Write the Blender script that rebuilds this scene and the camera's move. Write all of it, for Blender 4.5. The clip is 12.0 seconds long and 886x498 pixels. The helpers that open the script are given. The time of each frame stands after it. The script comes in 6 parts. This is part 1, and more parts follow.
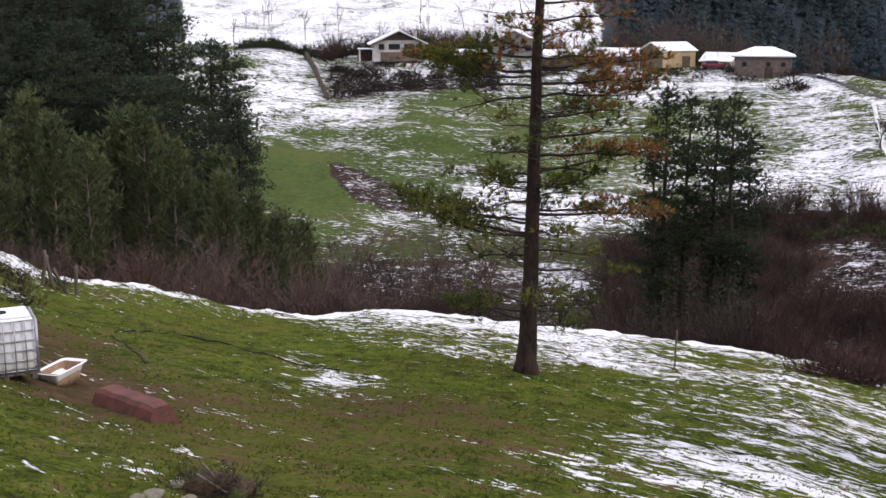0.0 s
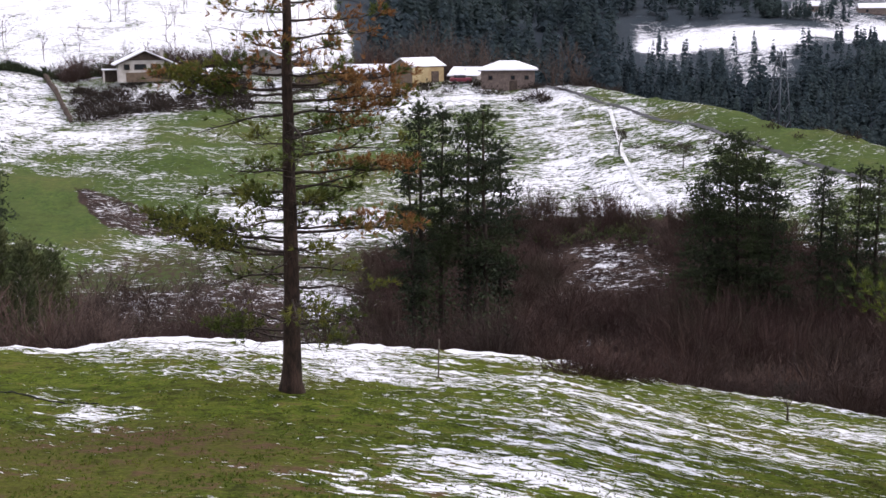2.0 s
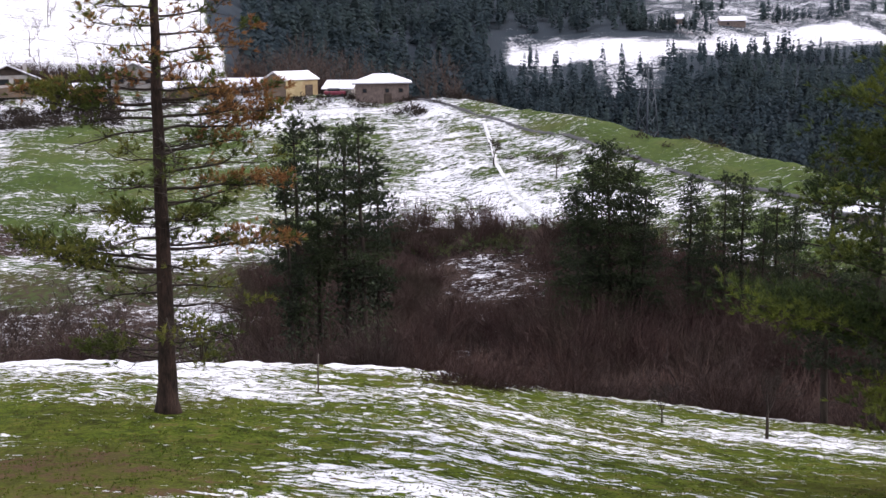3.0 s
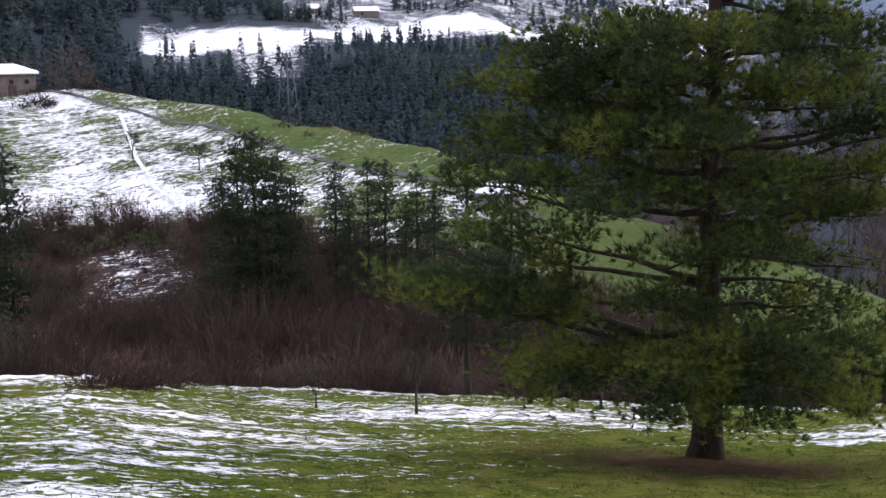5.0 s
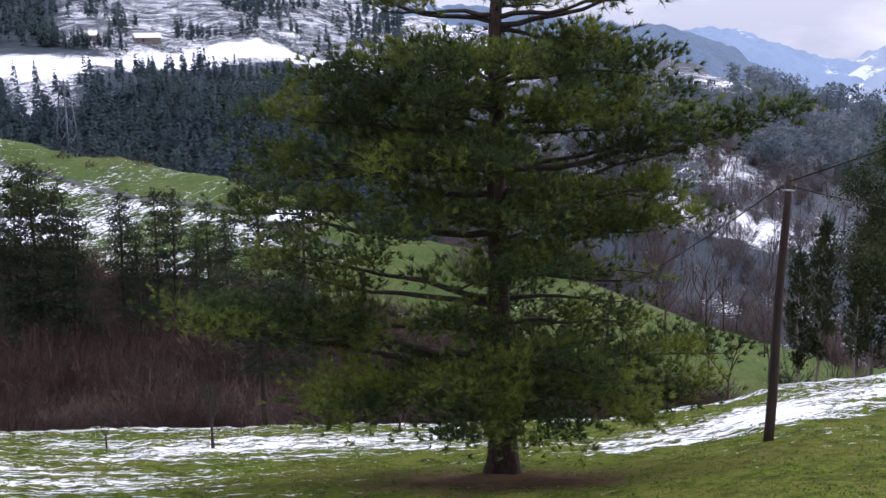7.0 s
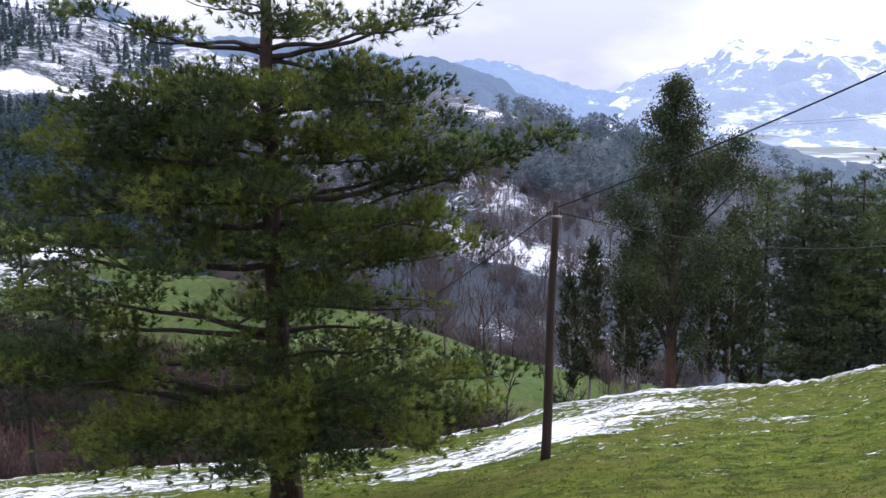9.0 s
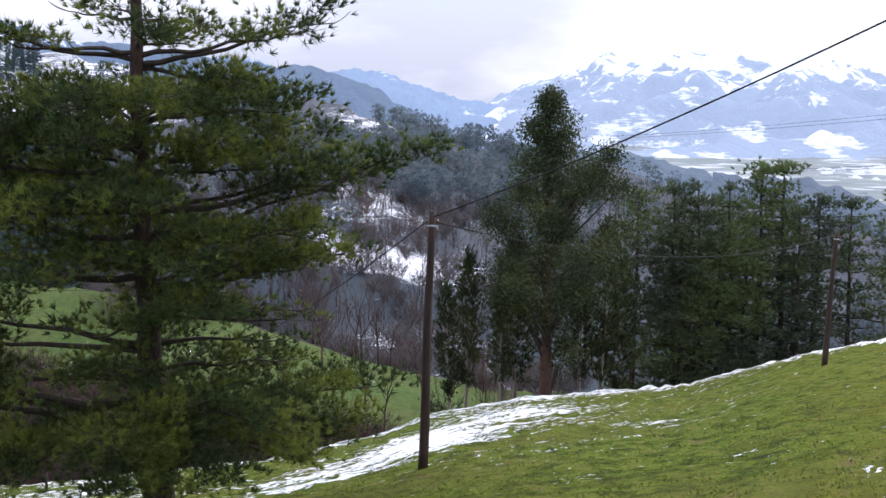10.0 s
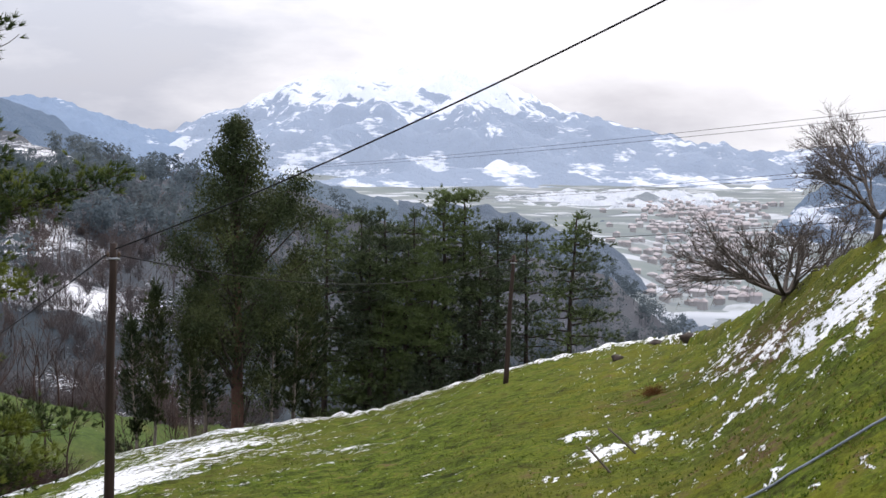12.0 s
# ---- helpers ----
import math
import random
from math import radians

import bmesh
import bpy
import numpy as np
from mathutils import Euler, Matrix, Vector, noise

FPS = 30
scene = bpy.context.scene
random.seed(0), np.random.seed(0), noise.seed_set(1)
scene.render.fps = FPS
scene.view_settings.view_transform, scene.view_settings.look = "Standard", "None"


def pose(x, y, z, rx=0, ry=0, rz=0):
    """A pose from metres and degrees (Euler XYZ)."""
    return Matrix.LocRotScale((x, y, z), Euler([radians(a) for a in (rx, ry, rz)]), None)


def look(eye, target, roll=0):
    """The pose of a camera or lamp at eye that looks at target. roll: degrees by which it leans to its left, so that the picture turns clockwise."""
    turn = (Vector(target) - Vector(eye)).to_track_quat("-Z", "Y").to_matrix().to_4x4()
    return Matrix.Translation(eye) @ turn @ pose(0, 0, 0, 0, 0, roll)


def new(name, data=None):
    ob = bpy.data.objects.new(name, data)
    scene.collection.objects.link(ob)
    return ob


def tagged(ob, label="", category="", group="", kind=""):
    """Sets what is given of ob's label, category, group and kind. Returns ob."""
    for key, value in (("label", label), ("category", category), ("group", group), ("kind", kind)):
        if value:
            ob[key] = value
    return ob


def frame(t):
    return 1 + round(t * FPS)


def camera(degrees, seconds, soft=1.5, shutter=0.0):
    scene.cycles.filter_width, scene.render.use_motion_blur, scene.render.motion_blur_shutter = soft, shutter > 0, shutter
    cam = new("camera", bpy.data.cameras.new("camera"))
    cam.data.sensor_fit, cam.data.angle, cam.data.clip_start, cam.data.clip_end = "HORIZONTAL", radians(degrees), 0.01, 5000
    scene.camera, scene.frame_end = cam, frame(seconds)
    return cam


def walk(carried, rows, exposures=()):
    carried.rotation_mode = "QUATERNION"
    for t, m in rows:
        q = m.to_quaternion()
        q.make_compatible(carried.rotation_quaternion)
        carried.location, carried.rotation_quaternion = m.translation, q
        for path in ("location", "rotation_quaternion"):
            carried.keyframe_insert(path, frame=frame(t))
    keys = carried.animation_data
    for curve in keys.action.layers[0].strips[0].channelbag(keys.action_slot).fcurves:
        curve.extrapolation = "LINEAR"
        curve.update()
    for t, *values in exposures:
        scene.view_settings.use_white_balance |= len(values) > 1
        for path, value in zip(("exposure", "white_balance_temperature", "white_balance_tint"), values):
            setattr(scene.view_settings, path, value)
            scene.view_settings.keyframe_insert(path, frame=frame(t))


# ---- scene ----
# ---- camera: a hand-held pan from one stand, swinging on a short arm ----
cam = camera(41.7, 12.0, soft=1.5)
ARM = 0.25
PAN = [  # seconds, degrees turned to the left, up, leaning right
    (0, -0, -11.5, 0),
    (0.5, -2.16, -11.54, 0.22),
    (1, -5.53, -11.39, 0.42),
    (1.5, -8.54, -11.08, 0.46),
    (2, -11.95, -10.74, 0.63),
    (2.5, -15.04, -10.32, 0.73),
    (3, -18.06, -10.19, 0.79),
    (3.5, -22.14, -10.08, 0.26),
    (3.7, -24.57, -10.14, 0.02),
    (5.3, -37.23, -10.73, 0.69),
    (5.5, -38.34, -10.49, 0.76),
    (6, -41.23, -10.19, 0.91),
    (6.5, -43.42, -9.96, 0.51),
    (6.7, -44.37, -9.88, 0.6),
    (8.3, -52.79, -8.96, 0.87),
    (8.5, -54.02, -8.8, 0.98),
    (9, -56.83, -8.37, 0.66),
    (9.5, -59.48, -8.05, -0.09),
    (10, -62.93, -7.93, 0.05),
    (10.5, -66.68, -7.6, 0.64),
    (11, -70.38, -7.2, 0.52),
    (11.5, -74.46, -6.83, -0.03),
    (12, -78.22, -6.43, -0.55),
]


def pan_pose(turn, up, lean):
    a, p = radians(turn), radians(up)
    eye = Vector((-math.sin(a) * ARM, math.cos(a) * ARM, 0))
    ahead = Vector((-math.sin(a) * math.cos(p), math.cos(a) * math.cos(p), math.sin(p)))
    return look(eye, eye + ahead, -lean)


# the clip's own exposure and white balance drift a little as it turns towards the light
BALANCE = [(0.0, -0.14, 6750, 21), (3.5, 0.13, 6600, 22), (6.0, 0.22, 6250, 23), (9.0, 0.48, 6050, 20), (11.0, 0.37, 6500, 15), (12.0, 0.18, 6750, 14)]
walk(cam, [(t, pan_pose(a, b, c)) for t, a, b, c in PAN], BALANCE)

# ---- daylight: thin bright cloud, a veiled low sun beyond the valley ----
SUN_AZ, SUN_EL = 100.0, 30.0          # degrees to the right of the first view, and up


def build_world():
    w = bpy.data.worlds.new("sky")
    scene.world = w
    w.use_nodes = True
    nt = w.node_tree
    n, l = nt.nodes, nt.links
    n.clear()
    out, bg = n.new("ShaderNodeOutputWorld"), n.new("ShaderNodeBackground")
    sky = n.new("ShaderNodeTexSky")
    sky.sky_type, sky.sun_disc = "NISHITA", False
    sky.sun_elevation, sky.sun_rotation = radians(SUN_EL), radians(SUN_AZ)
    sky.air_density, sky.dust_density = 1.0, 2.0
    tc, mp = n.new("ShaderNodeTexCoord"), n.new("ShaderNodeMapping")
    mp.inputs["Scale"].default_value = (1.0, 1.0, 3.2)
    l.new(tc.outputs["Generated"], mp.inputs["Vector"])
    cl = n.new("ShaderNodeTexNoise")
    cl.inputs["Scale"].default_value, cl.inputs["Detail"].default_value, cl.inputs["Roughness"].default_value = 3.2, 7, 0.55
    l.new(mp.outputs[0], cl.inputs["Vector"])
    tone = n.new("ShaderNodeValToRGB")
    tone.color_ramp.elements[0].position, tone.color_ramp.elements[0].color = 0.36, (6.2, 6.8, 8.1, 1)
    tone.color_ramp.elements[1].position, tone.color_ramp.elements[1].color = 0.6, (10.4, 10.7, 11.4, 1)
    l.new(cl.outputs["Fac"], tone.inputs[0])
    cover = n.new("ShaderNodeValToRGB")
    cover.color_ramp.elements[0].position, cover.color_ramp.elements[0].color = 0.25, (0.88, 0.88, 0.88, 1)
    cover.color_ramp.elements[1].position, cover.color_ramp.elements[1].color = 0.6, (1, 1, 1, 1)
    l.new(cl.outputs["Fac"], cover.inputs[0])
    mix = n.new("ShaderNodeMix")
    mix.data_type = "RGBA"
    l.new(cover.outputs[0], mix.inputs[0])
    l.new(sky.outputs[0], mix.inputs[6])
    l.new(tone.outputs[0], mix.inputs[7])
    # an overcast sky is brighter overhead than at the horizon
    sep, up = n.new("ShaderNodeSeparateXYZ"), n.new("ShaderNodeMapRange")
    l.new(tc.outputs["Generated"], sep.inputs[0])
    l.new(sep.outputs[2], up.inputs[0])
    up.inputs[1].default_value, up.inputs[2].default_value, up.inputs[3].default_value, up.inputs[4].default_value = 0.0, 1.0, 0.65, 1.95
    gain = n.new("ShaderNodeVectorMath")
    gain.operation = "SCALE"
    l.new(mix.outputs[2], gain.inputs[0])
    l.new(up.outputs[0], gain.inputs[3])
    l.new(gain.outputs[0], bg.inputs[0])
    bg.inputs[1].default_value = 0.125
    l.new(bg.outputs[0], out.inputs[0])


build_world()
sun_data = bpy.data.lights.new("sun", "SUN")
sun_data.energy, sun_data.angle, sun_data.color = 2.0, radians(9), (1.0, 0.95, 0.88)
sun = new("sun", sun_data)
az, el = radians(SUN_AZ), radians(SUN_EL)
sun.matrix_world = look((60 * math.sin(az), 60 * math.cos(az), 60), (60 * math.sin(az) - math.sin(az) * math.cos(el), 60 * math.cos(az) - math.cos(az) * math.cos(el), 60 - math.sin(el)))

# ---- materials ----
def material(name, rough=0.9, metal=0.0):
    m = bpy.data.materials.new(name)
    m.use_nodes = True
    b = m.node_tree.nodes["Principled BSDF"]
    b.inputs["Roughness"].default_value, b.inputs["Metallic"].default_value = rough, metal
    b.inputs["Specular IOR Level"].default_value = 0.3
    return m, m.node_tree.nodes, m.node_tree.links, b


def ramp(n, l, fac, stops):
    r = n.new("ShaderNodeValToRGB")
    els = r.color_ramp.elements
    while len(els) < len(stops):
        els.new(0.5)
    for e, (p, c) in zip(els, stops):
        e.position, e.color = p, (*c, 1)
    l.new(fac, r.inputs[0])
    return r.outputs[0]


def noise_tex(n, l, vec, scale, detail=4, rough=0.6):
    t = n.new("ShaderNodeTexNoise")
    t.inputs["Scale"].default_value, t.inputs["Detail"].default_value, t.inputs["Roughness"].default_value = scale, detail, rough
    l.new(vec, t.inputs["Vector"])
    return t.outputs["Fac"]


def mixc(n, l, fac, a, b, mode="MIX"):
    m = n.new("ShaderNodeMix")
    m.data_type, m.blend_type = "RGBA", mode
    for sock, v in ((m.inputs[0], fac), (m.inputs[6], a), (m.inputs[7], b)):
        if isinstance(v, (int, float)):
            sock.default_value = v
        elif isinstance(v, tuple):
            sock.default_value = (*v, 1)
        else:
            l.new(v, sock)
    return m.outputs[2]


def maths(n, l, op, a, b=None, clamp=False):
    m = n.new("ShaderNodeMath")
    m.operation, m.use_clamp = op, clamp
    for sock, v in zip(m.inputs, (a, b)):
        if v is None:
            continue
        if isinstance(v, (int, float)):
            sock.default_value = v
        else:
            l.new(v, sock)
    return m.outputs[0]


def bump(n, l, b, height, strength, distance):
    k = n.new("ShaderNodeBump")
    k.inputs["Strength"].default_value, k.inputs["Distance"].default_value = strength, distance
    l.new(height, k.inputs["Height"])
    l.new(k.outputs[0], b.inputs["Normal"])


def place(n, l, scale=(1, 1, 1), turn=0.0):
    """World position along axes turned round z, then scaled."""
    g, m = n.new("ShaderNodeNewGeometry"), n.new("ShaderNodeMapping")
    m.vector_type = "TEXTURE"
    m.inputs["Rotation"].default_value[2], m.inputs["Scale"].default_value = radians(turn), tuple(1 / v for v in scale)
    l.new(g.outputs["Position"], m.inputs["Vector"])
    return m.outputs[0]


def local(n, l, scale=(1, 1, 1)):
    """The thing's own coordinates."""
    g, m = n.new("ShaderNodeTexCoord"), n.new("ShaderNodeMapping")
    m.inputs["Scale"].default_value = scale
    l.new(g.outputs["Object"], m.inputs["Vector"])
    return m.outputs[0]


def worn(name, dark, light, rough=0.85, scale=6.0, fine=40.0, stretch=(1, 1, 1), relief=0.01, metal=0.0, stain=None):
    """A grained, stained surface between two tones."""
    m, n, l, b = material(name, rough, metal)
    v = local(n, l, stretch)
    a, f = noise_tex(n, l, v, scale, 5), noise_tex(n, l, v, fine, 3)
    k = maths(n, l, "ADD", maths(n, l, "MULTIPLY", a, 0.65), maths(n, l, "MULTIPLY", f, 0.35))
    col = ramp(n, l, k, [(0.36, dark), (0.64, light)])
    if stain:
        s = ramp(n, l, noise_tex(n, l, v, scale * 0.35, 6, 0.7), [(0.52, (0, 0, 0)), (0.62, (1, 1, 1))])
        col = mixc(n, l, s, col, stain)
    l.new(col, b.inputs["Base Color"])
    bump(n, l, b, k, 0.6, relief)
    return m


def foliage(name, dark, light, yellow, rough=0.6, patch=0.5, pass_light=0.25):
    """Leaves or needles: tone by blade and by spray; some light comes through."""
    m, n, l, b = material(name, rough)
    b.inputs["Specular IOR Level"].default_value = 0.08
    g = n.new("ShaderNodeNewGeometry")
    clump = noise_tex(n, l, place(n, l), patch, 3)
    col = ramp(n, l, g.outputs["Random Per Island"], [(0.0, dark), (1.0, light)])
    col = mixc(n, l, ramp(n, l, clump, [(0.46, (0, 0, 0)), (0.62, (0.85, 0.85, 0.85))]), col, yellow)
    l.new(col, b.inputs["Base Color"])
    tr, mx = n.new("ShaderNodeBsdfTranslucent"), n.new("ShaderNodeMixShader")
    l.new(col, tr.inputs["Color"])
    mx.inputs[0].default_value = pass_light
    l.new(b.outputs[0], mx.inputs[1])
    l.new(tr.outputs[0], mx.inputs[2])
    l.new(mx.outputs[0], n["Material Output"].inputs["Surface"])
    return m


BARK_PINE = worn("pine_bark", (0.01, 0.007, 0.005), (0.05, 0.03, 0.023), 0.95, 4.0, 16.0, (1, 1, 0.3), 0.09)
BARK_DARK = worn("dark_bark", (0.016, 0.012, 0.01), (0.055, 0.042, 0.034), 0.95, 3.0, 14.0, (1, 1, 0.3), 0.03)
BARK_EUC = worn("peeling_bark", (0.04, 0.021, 0.015), (0.11, 0.06, 0.044), 0.8, 2.0, 9.0, (1, 1, 0.25), 0.02)
BARK_GREY = worn("grey_bark", (0.04, 0.033, 0.028), (0.12, 0.1, 0.086), 0.95, 3.0, 14.0, (1, 1, 0.3), 0.02)
BARK_PALE = worn("pale_smooth_bark", (0.1, 0.085, 0.07), (0.22, 0.19, 0.16), 0.9, 2.0, 9.0, (1, 1, 0.25), 0.02)
TWIG = worn("bare_twig", (0.04, 0.03, 0.026), (0.11, 0.082, 0.068), 0.95, 2.0, 9.0)
TWIG_RED = worn("reddish_twig", (0.02, 0.011, 0.01), (0.06, 0.032, 0.026), 0.95, 0.4, 3.0)
NEEDLE = foliage("pine_needles", (0.02, 0.033, 0.015), (0.06, 0.088, 0.03), (0.16, 0.19, 0.036), pass_light=0.36)
NEEDLE_SPARSE = foliage("thin_pine_needles", (0.04, 0.055, 0.015), (0.1, 0.13, 0.034), (0.15, 0.15, 0.034), pass_light=0.3)
NEEDLE_RUST = foliage("rusty_needles", (0.15, 0.07, 0.03), (0.3, 0.15, 0.06), (0.24, 0.16, 0.06), pass_light=0.3)
# western wood: a little haze put into the needle colour, brighter and bluer
NEEDLE_WEST = foliage("haze_lifted_conifer_needles", (0.026, 0.038, 0.028), (0.062, 0.082, 0.054), (0.066, 0.09, 0.05), patch=0.2, pass_light=0.2)
# pasture row: needles lifted to grey-green, thin haze painted into the colour
NEEDLE_ROW = foliage("haze_lifted_pine_needles", (0.042, 0.057, 0.039), (0.074, 0.096, 0.052), (0.1, 0.136, 0.048), patch=0.12, pass_light=0.3)
NEEDLE_FAR = foliage("far_pine_needles", (0.018, 0.026, 0.019), (0.045, 0.06, 0.034), (0.055, 0.074, 0.034), patch=0.2, pass_light=0.2)
LEAF_EUC = foliage("eucalyptus_leaves", (0.024, 0.034, 0.017), (0.044, 0.06, 0.026), (0.068, 0.08, 0.032), patch=0.35, pass_light=0.3)
LEAF_OLIVE = foliage("olive_leaves", (0.052, 0.068, 0.034), (0.1, 0.124, 0.058), (0.115, 0.13, 0.056), patch=0.3, pass_light=0.2)
# the blue in these needles is distance haze put into the base colour
CONIFER_HAZE_BLUE = foliage("hill_conifer", (0.032, 0.051, 0.06), (0.046, 0.069, 0.08), (0.048, 0.072, 0.07), patch=0.03, pass_light=0.5)
# side valley wood and twigs: haze painted into paler, bluer base colours
CONIFER_HAZE = foliage("haze_tinted_hill_wood", (0.082, 0.108, 0.128), (0.104, 0.136, 0.158), (0.11, 0.132, 0.142), patch=0.03, pass_light=0.7)
TWIG_HAZE = foliage("haze_tinted_leafless_twigs", (0.056, 0.05, 0.054), (0.088, 0.078, 0.081), (0.098, 0.074, 0.067), patch=0.04, pass_light=0.3)
SCRUB_DARK = foliage("leafless_dark_scrub", (0.036, 0.023, 0.021), (0.08, 0.05, 0.044), (0.062, 0.05, 0.038), patch=0.15, pass_light=0.15)
TWIG_PALE = foliage("pale_brown_twigs", (0.07, 0.05, 0.043), (0.12, 0.086, 0.073), (0.112, 0.068, 0.055), patch=0.08, pass_light=0.2)
TWIG_FINE = foliage("fine_brown_twigs", (0.03, 0.021, 0.019), (0.06, 0.043, 0.038), (0.068, 0.04, 0.033), patch=0.1, pass_light=0.15)


def ground_material():
    m, n, l, b = material("meadow_and_hills", 1.0)
    b.inputs["Specular IOR Level"].default_value = 0.03

    def attr(name):
        a = n.new("ShaderNodeAttribute")
        a.attribute_name = name
        return a.outputs["Fac"]

    pos = place(n, l)
    big, mid, fine = noise_tex(n, l, pos, 0.16, 5), noise_tex(n, l, pos, 1.3, 6, 0.72), noise_tex(n, l, pos, 8.0, 5, 0.75)
    tone = maths(n, l, "ADD", maths(n, l, "MULTIPLY", mid, 0.55), maths(n, l, "MULTIPLY", fine, 0.45))
    grass = ramp(n, l, tone, [(0.405, (0.014, 0.017, 0.005)), (0.5, (0.052, 0.074, 0.0105)), (0.615, (0.132, 0.17, 0.019))])
    grass = mixc(n, l, ramp(n, l, big, [(0.42, (0, 0, 0)), (0.62, (0.7, 0.7, 0.7))]), grass, mixc(n, l, 0.6, grass, (0.085, 0.075, 0.02)))
    ochre = ramp(n, l, noise_tex(n, l, pos, 0.55, 5, 0.7), [(0.46, (0.04, 0.04, 0.04)), (0.66, (0.6, 0.6, 0.6))])
    grass = mixc(n, l, maths(n, l, "MULTIPLY", attr("bank"), ochre), grass, mixc(n, l, tone, (0.055, 0.055, 0.005), (0.19, 0.18, 0.012)))
    # far grass is muted, haze put into its colour
    grass = mixc(n, l, maths(n, l, "MULTIPLY", attr("far"), 0.62), grass, ramp(n, l, noise_tex(n, l, pos, 0.07, 6, 0.7), [(0.36, (0.03, 0.05, 0.022)), (0.5, (0.052, 0.085, 0.034)), (0.66, (0.085, 0.092, 0.042))]))
    soil = ramp(n, l, tone, [(0.35, (0.03, 0.02, 0.013)), (0.65, (0.1, 0.066, 0.036))])
    wood = ramp(n, l, maths(n, l, "ADD", maths(n, l, "MULTIPLY", noise_tex(n, l, pos, 0.25, 6, 0.75), 0.7), maths(n, l, "MULTIPLY", mid, 0.3)), [(0.38, (0.018, 0.014, 0.0125)), (0.62, (0.062, 0.043, 0.036))])
    # haze painted into the litter: bluer on the hills, paler in the side valley
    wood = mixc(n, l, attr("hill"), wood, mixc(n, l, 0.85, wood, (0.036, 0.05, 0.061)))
    wood = mixc(n, l, maths(n, l, "MULTIPLY", attr("haze_tint"), 0.75), wood, (0.098, 0.1, 0.112))
    rag = maths(n, l, "SUBTRACT", mid, 0.5)
    soil_f = ramp(n, l, maths(n, l, "ADD", attr("soil"), maths(n, l, "MULTIPLY", rag, 1.6)), [(0.42, (0, 0, 0)), (0.62, (1, 1, 1))])
    wood_f = ramp(n, l, maths(n, l, "ADD", attr("wood"), maths(n, l, "MULTIPLY", rag, 1.0)), [(0.4, (0, 0, 0)), (0.6, (1, 1, 1))])
    col = mixc(n, l, wood_f, mixc(n, l, soil_f, grass, soil), wood)
    # snow lies in rows along the slope, in crumbs near by and in ragged sheets further off
    def wide(v):
        return maths(n, l, "MULTIPLY", maths(n, l, "SUBTRACT", v, 0.3), 2.5)

    rows_near = wide(noise_tex(n, l, place(n, l, (0.12, 0.95, 0.3), -38.5), 1.0, 4, 0.6))
    crumbs = maths(n, l, "MULTIPLY", maths(n, l, "SUBTRACT", noise_tex(n, l, place(n, l, (0.5, 1.2, 1), -38.5), 4.6, 5, 0.7), 0.38), 3.6)
    lumps = wide(noise_tex(n, l, pos, 0.7, 4, 0.6))
    near = maths(n, l, "ADD", maths(n, l, "MULTIPLY", rows_near, 0.4), maths(n, l, "ADD", maths(n, l, "MULTIPLY", crumbs, 0.46), maths(n, l, "MULTIPLY", lumps, 0.14)))
    loose = maths(n, l, "ADD", maths(n, l, "MULTIPLY", wide(noise_tex(n, l, place(n, l, (0.35, 1.1, 1.0)), 3.0, 6, 0.76)), 0.78), maths(n, l, "MULTIPLY", lumps, 0.22))
    near = mixc(n, l, attr("bank"), near, loose)
    rows_far = wide(noise_tex(n, l, place(n, l, (0.07, 0.5, 0.5), -14.0), 1.0, 6, 0.65))
    rags = wide(noise_tex(n, l, place(n, l, (0.42, 1.2, 1), -14.0), 2.2, 6, 0.78))
    sheets = wide(noise_tex(n, l, pos, 0.11, 4, 0.6))
    far = maths(n, l, "ADD", maths(n, l, "MULTIPLY", rows_far, 0.2), maths(n, l, "ADD", maths(n, l, "MULTIPLY", rags, 0.58), maths(n, l, "MULTIPLY", sheets, 0.22)))
    field = mixc(n, l, attr("far"), near, far)
    level = maths(n, l, "SUBTRACT", maths(n, l, "ADD", field, maths(n, l, "MULTIPLY", attr("snow"), 0.85)), 0.90)
    snow_f = maths(n, l, "MULTIPLY", level, maths(n, l, "SUBTRACT", 24.0, maths(n, l, "MULTIPLY", attr("far"), 13.0)), True)
    snow_c = ramp(n, l, fine, [(0.3, (0.6, 0.625, 0.67)), (0.7, (0.77, 0.78, 0.8))])
    col = mixc(n, l, snow_f, col, snow_c)
    l.new(col, b.inputs["Base Color"])
    h = maths(n, l, "ADD", maths(n, l, "MULTIPLY", tone, 0.8), maths(n, l, "MULTIPLY", snow_f, 0.5))
    bump(n, l, b, h, 1.0, 0.16)
    return m


GROUND = ground_material()

# ---- the ground: one sheet from the meadow to the horizon ----
# Round the stand, by bearing (degrees to the right of the first view): the meadow's rim, the facing
# hill's foot and ridge, the wooded hills behind and the valley floor.
RIM_AZ = [-60, -30, -21, -18.6, -16, -10, -6.4, -2.7, 4, 12, 18, 24, 29, 34, 45, 54, 60, 62, 67, 72, 75, 81, 85, 87, 88.5, 90, 91.2, 92.5, 95, 97, 99, 104, 115, 140]
RIM_EL = [-8, -9, -10.8, -12.2, -12.5, -14.1, -14.6, -14.3, -15.0, -15.6, -16.1, -17.1, -17.5, -17.9, -18.2, -17.9, -16.8, -16, -15.1, -14.6, -14.2, -12.3, -11.3, -10.8, -10.5, -10.2, -9.9, -9.3, -7.6, -6.2, -4.9, -2.5, 0, 2]
RIM_R = [50, 55, 62, 62, 62, 60, 60, 66, 60, 60, 58, 60, 62, 60, 58, 62, 66, 68, 75, 80, 84, 92, 94, 92, 86, 76, 64, 53, 43, 37, 33, 28, 24, 20]
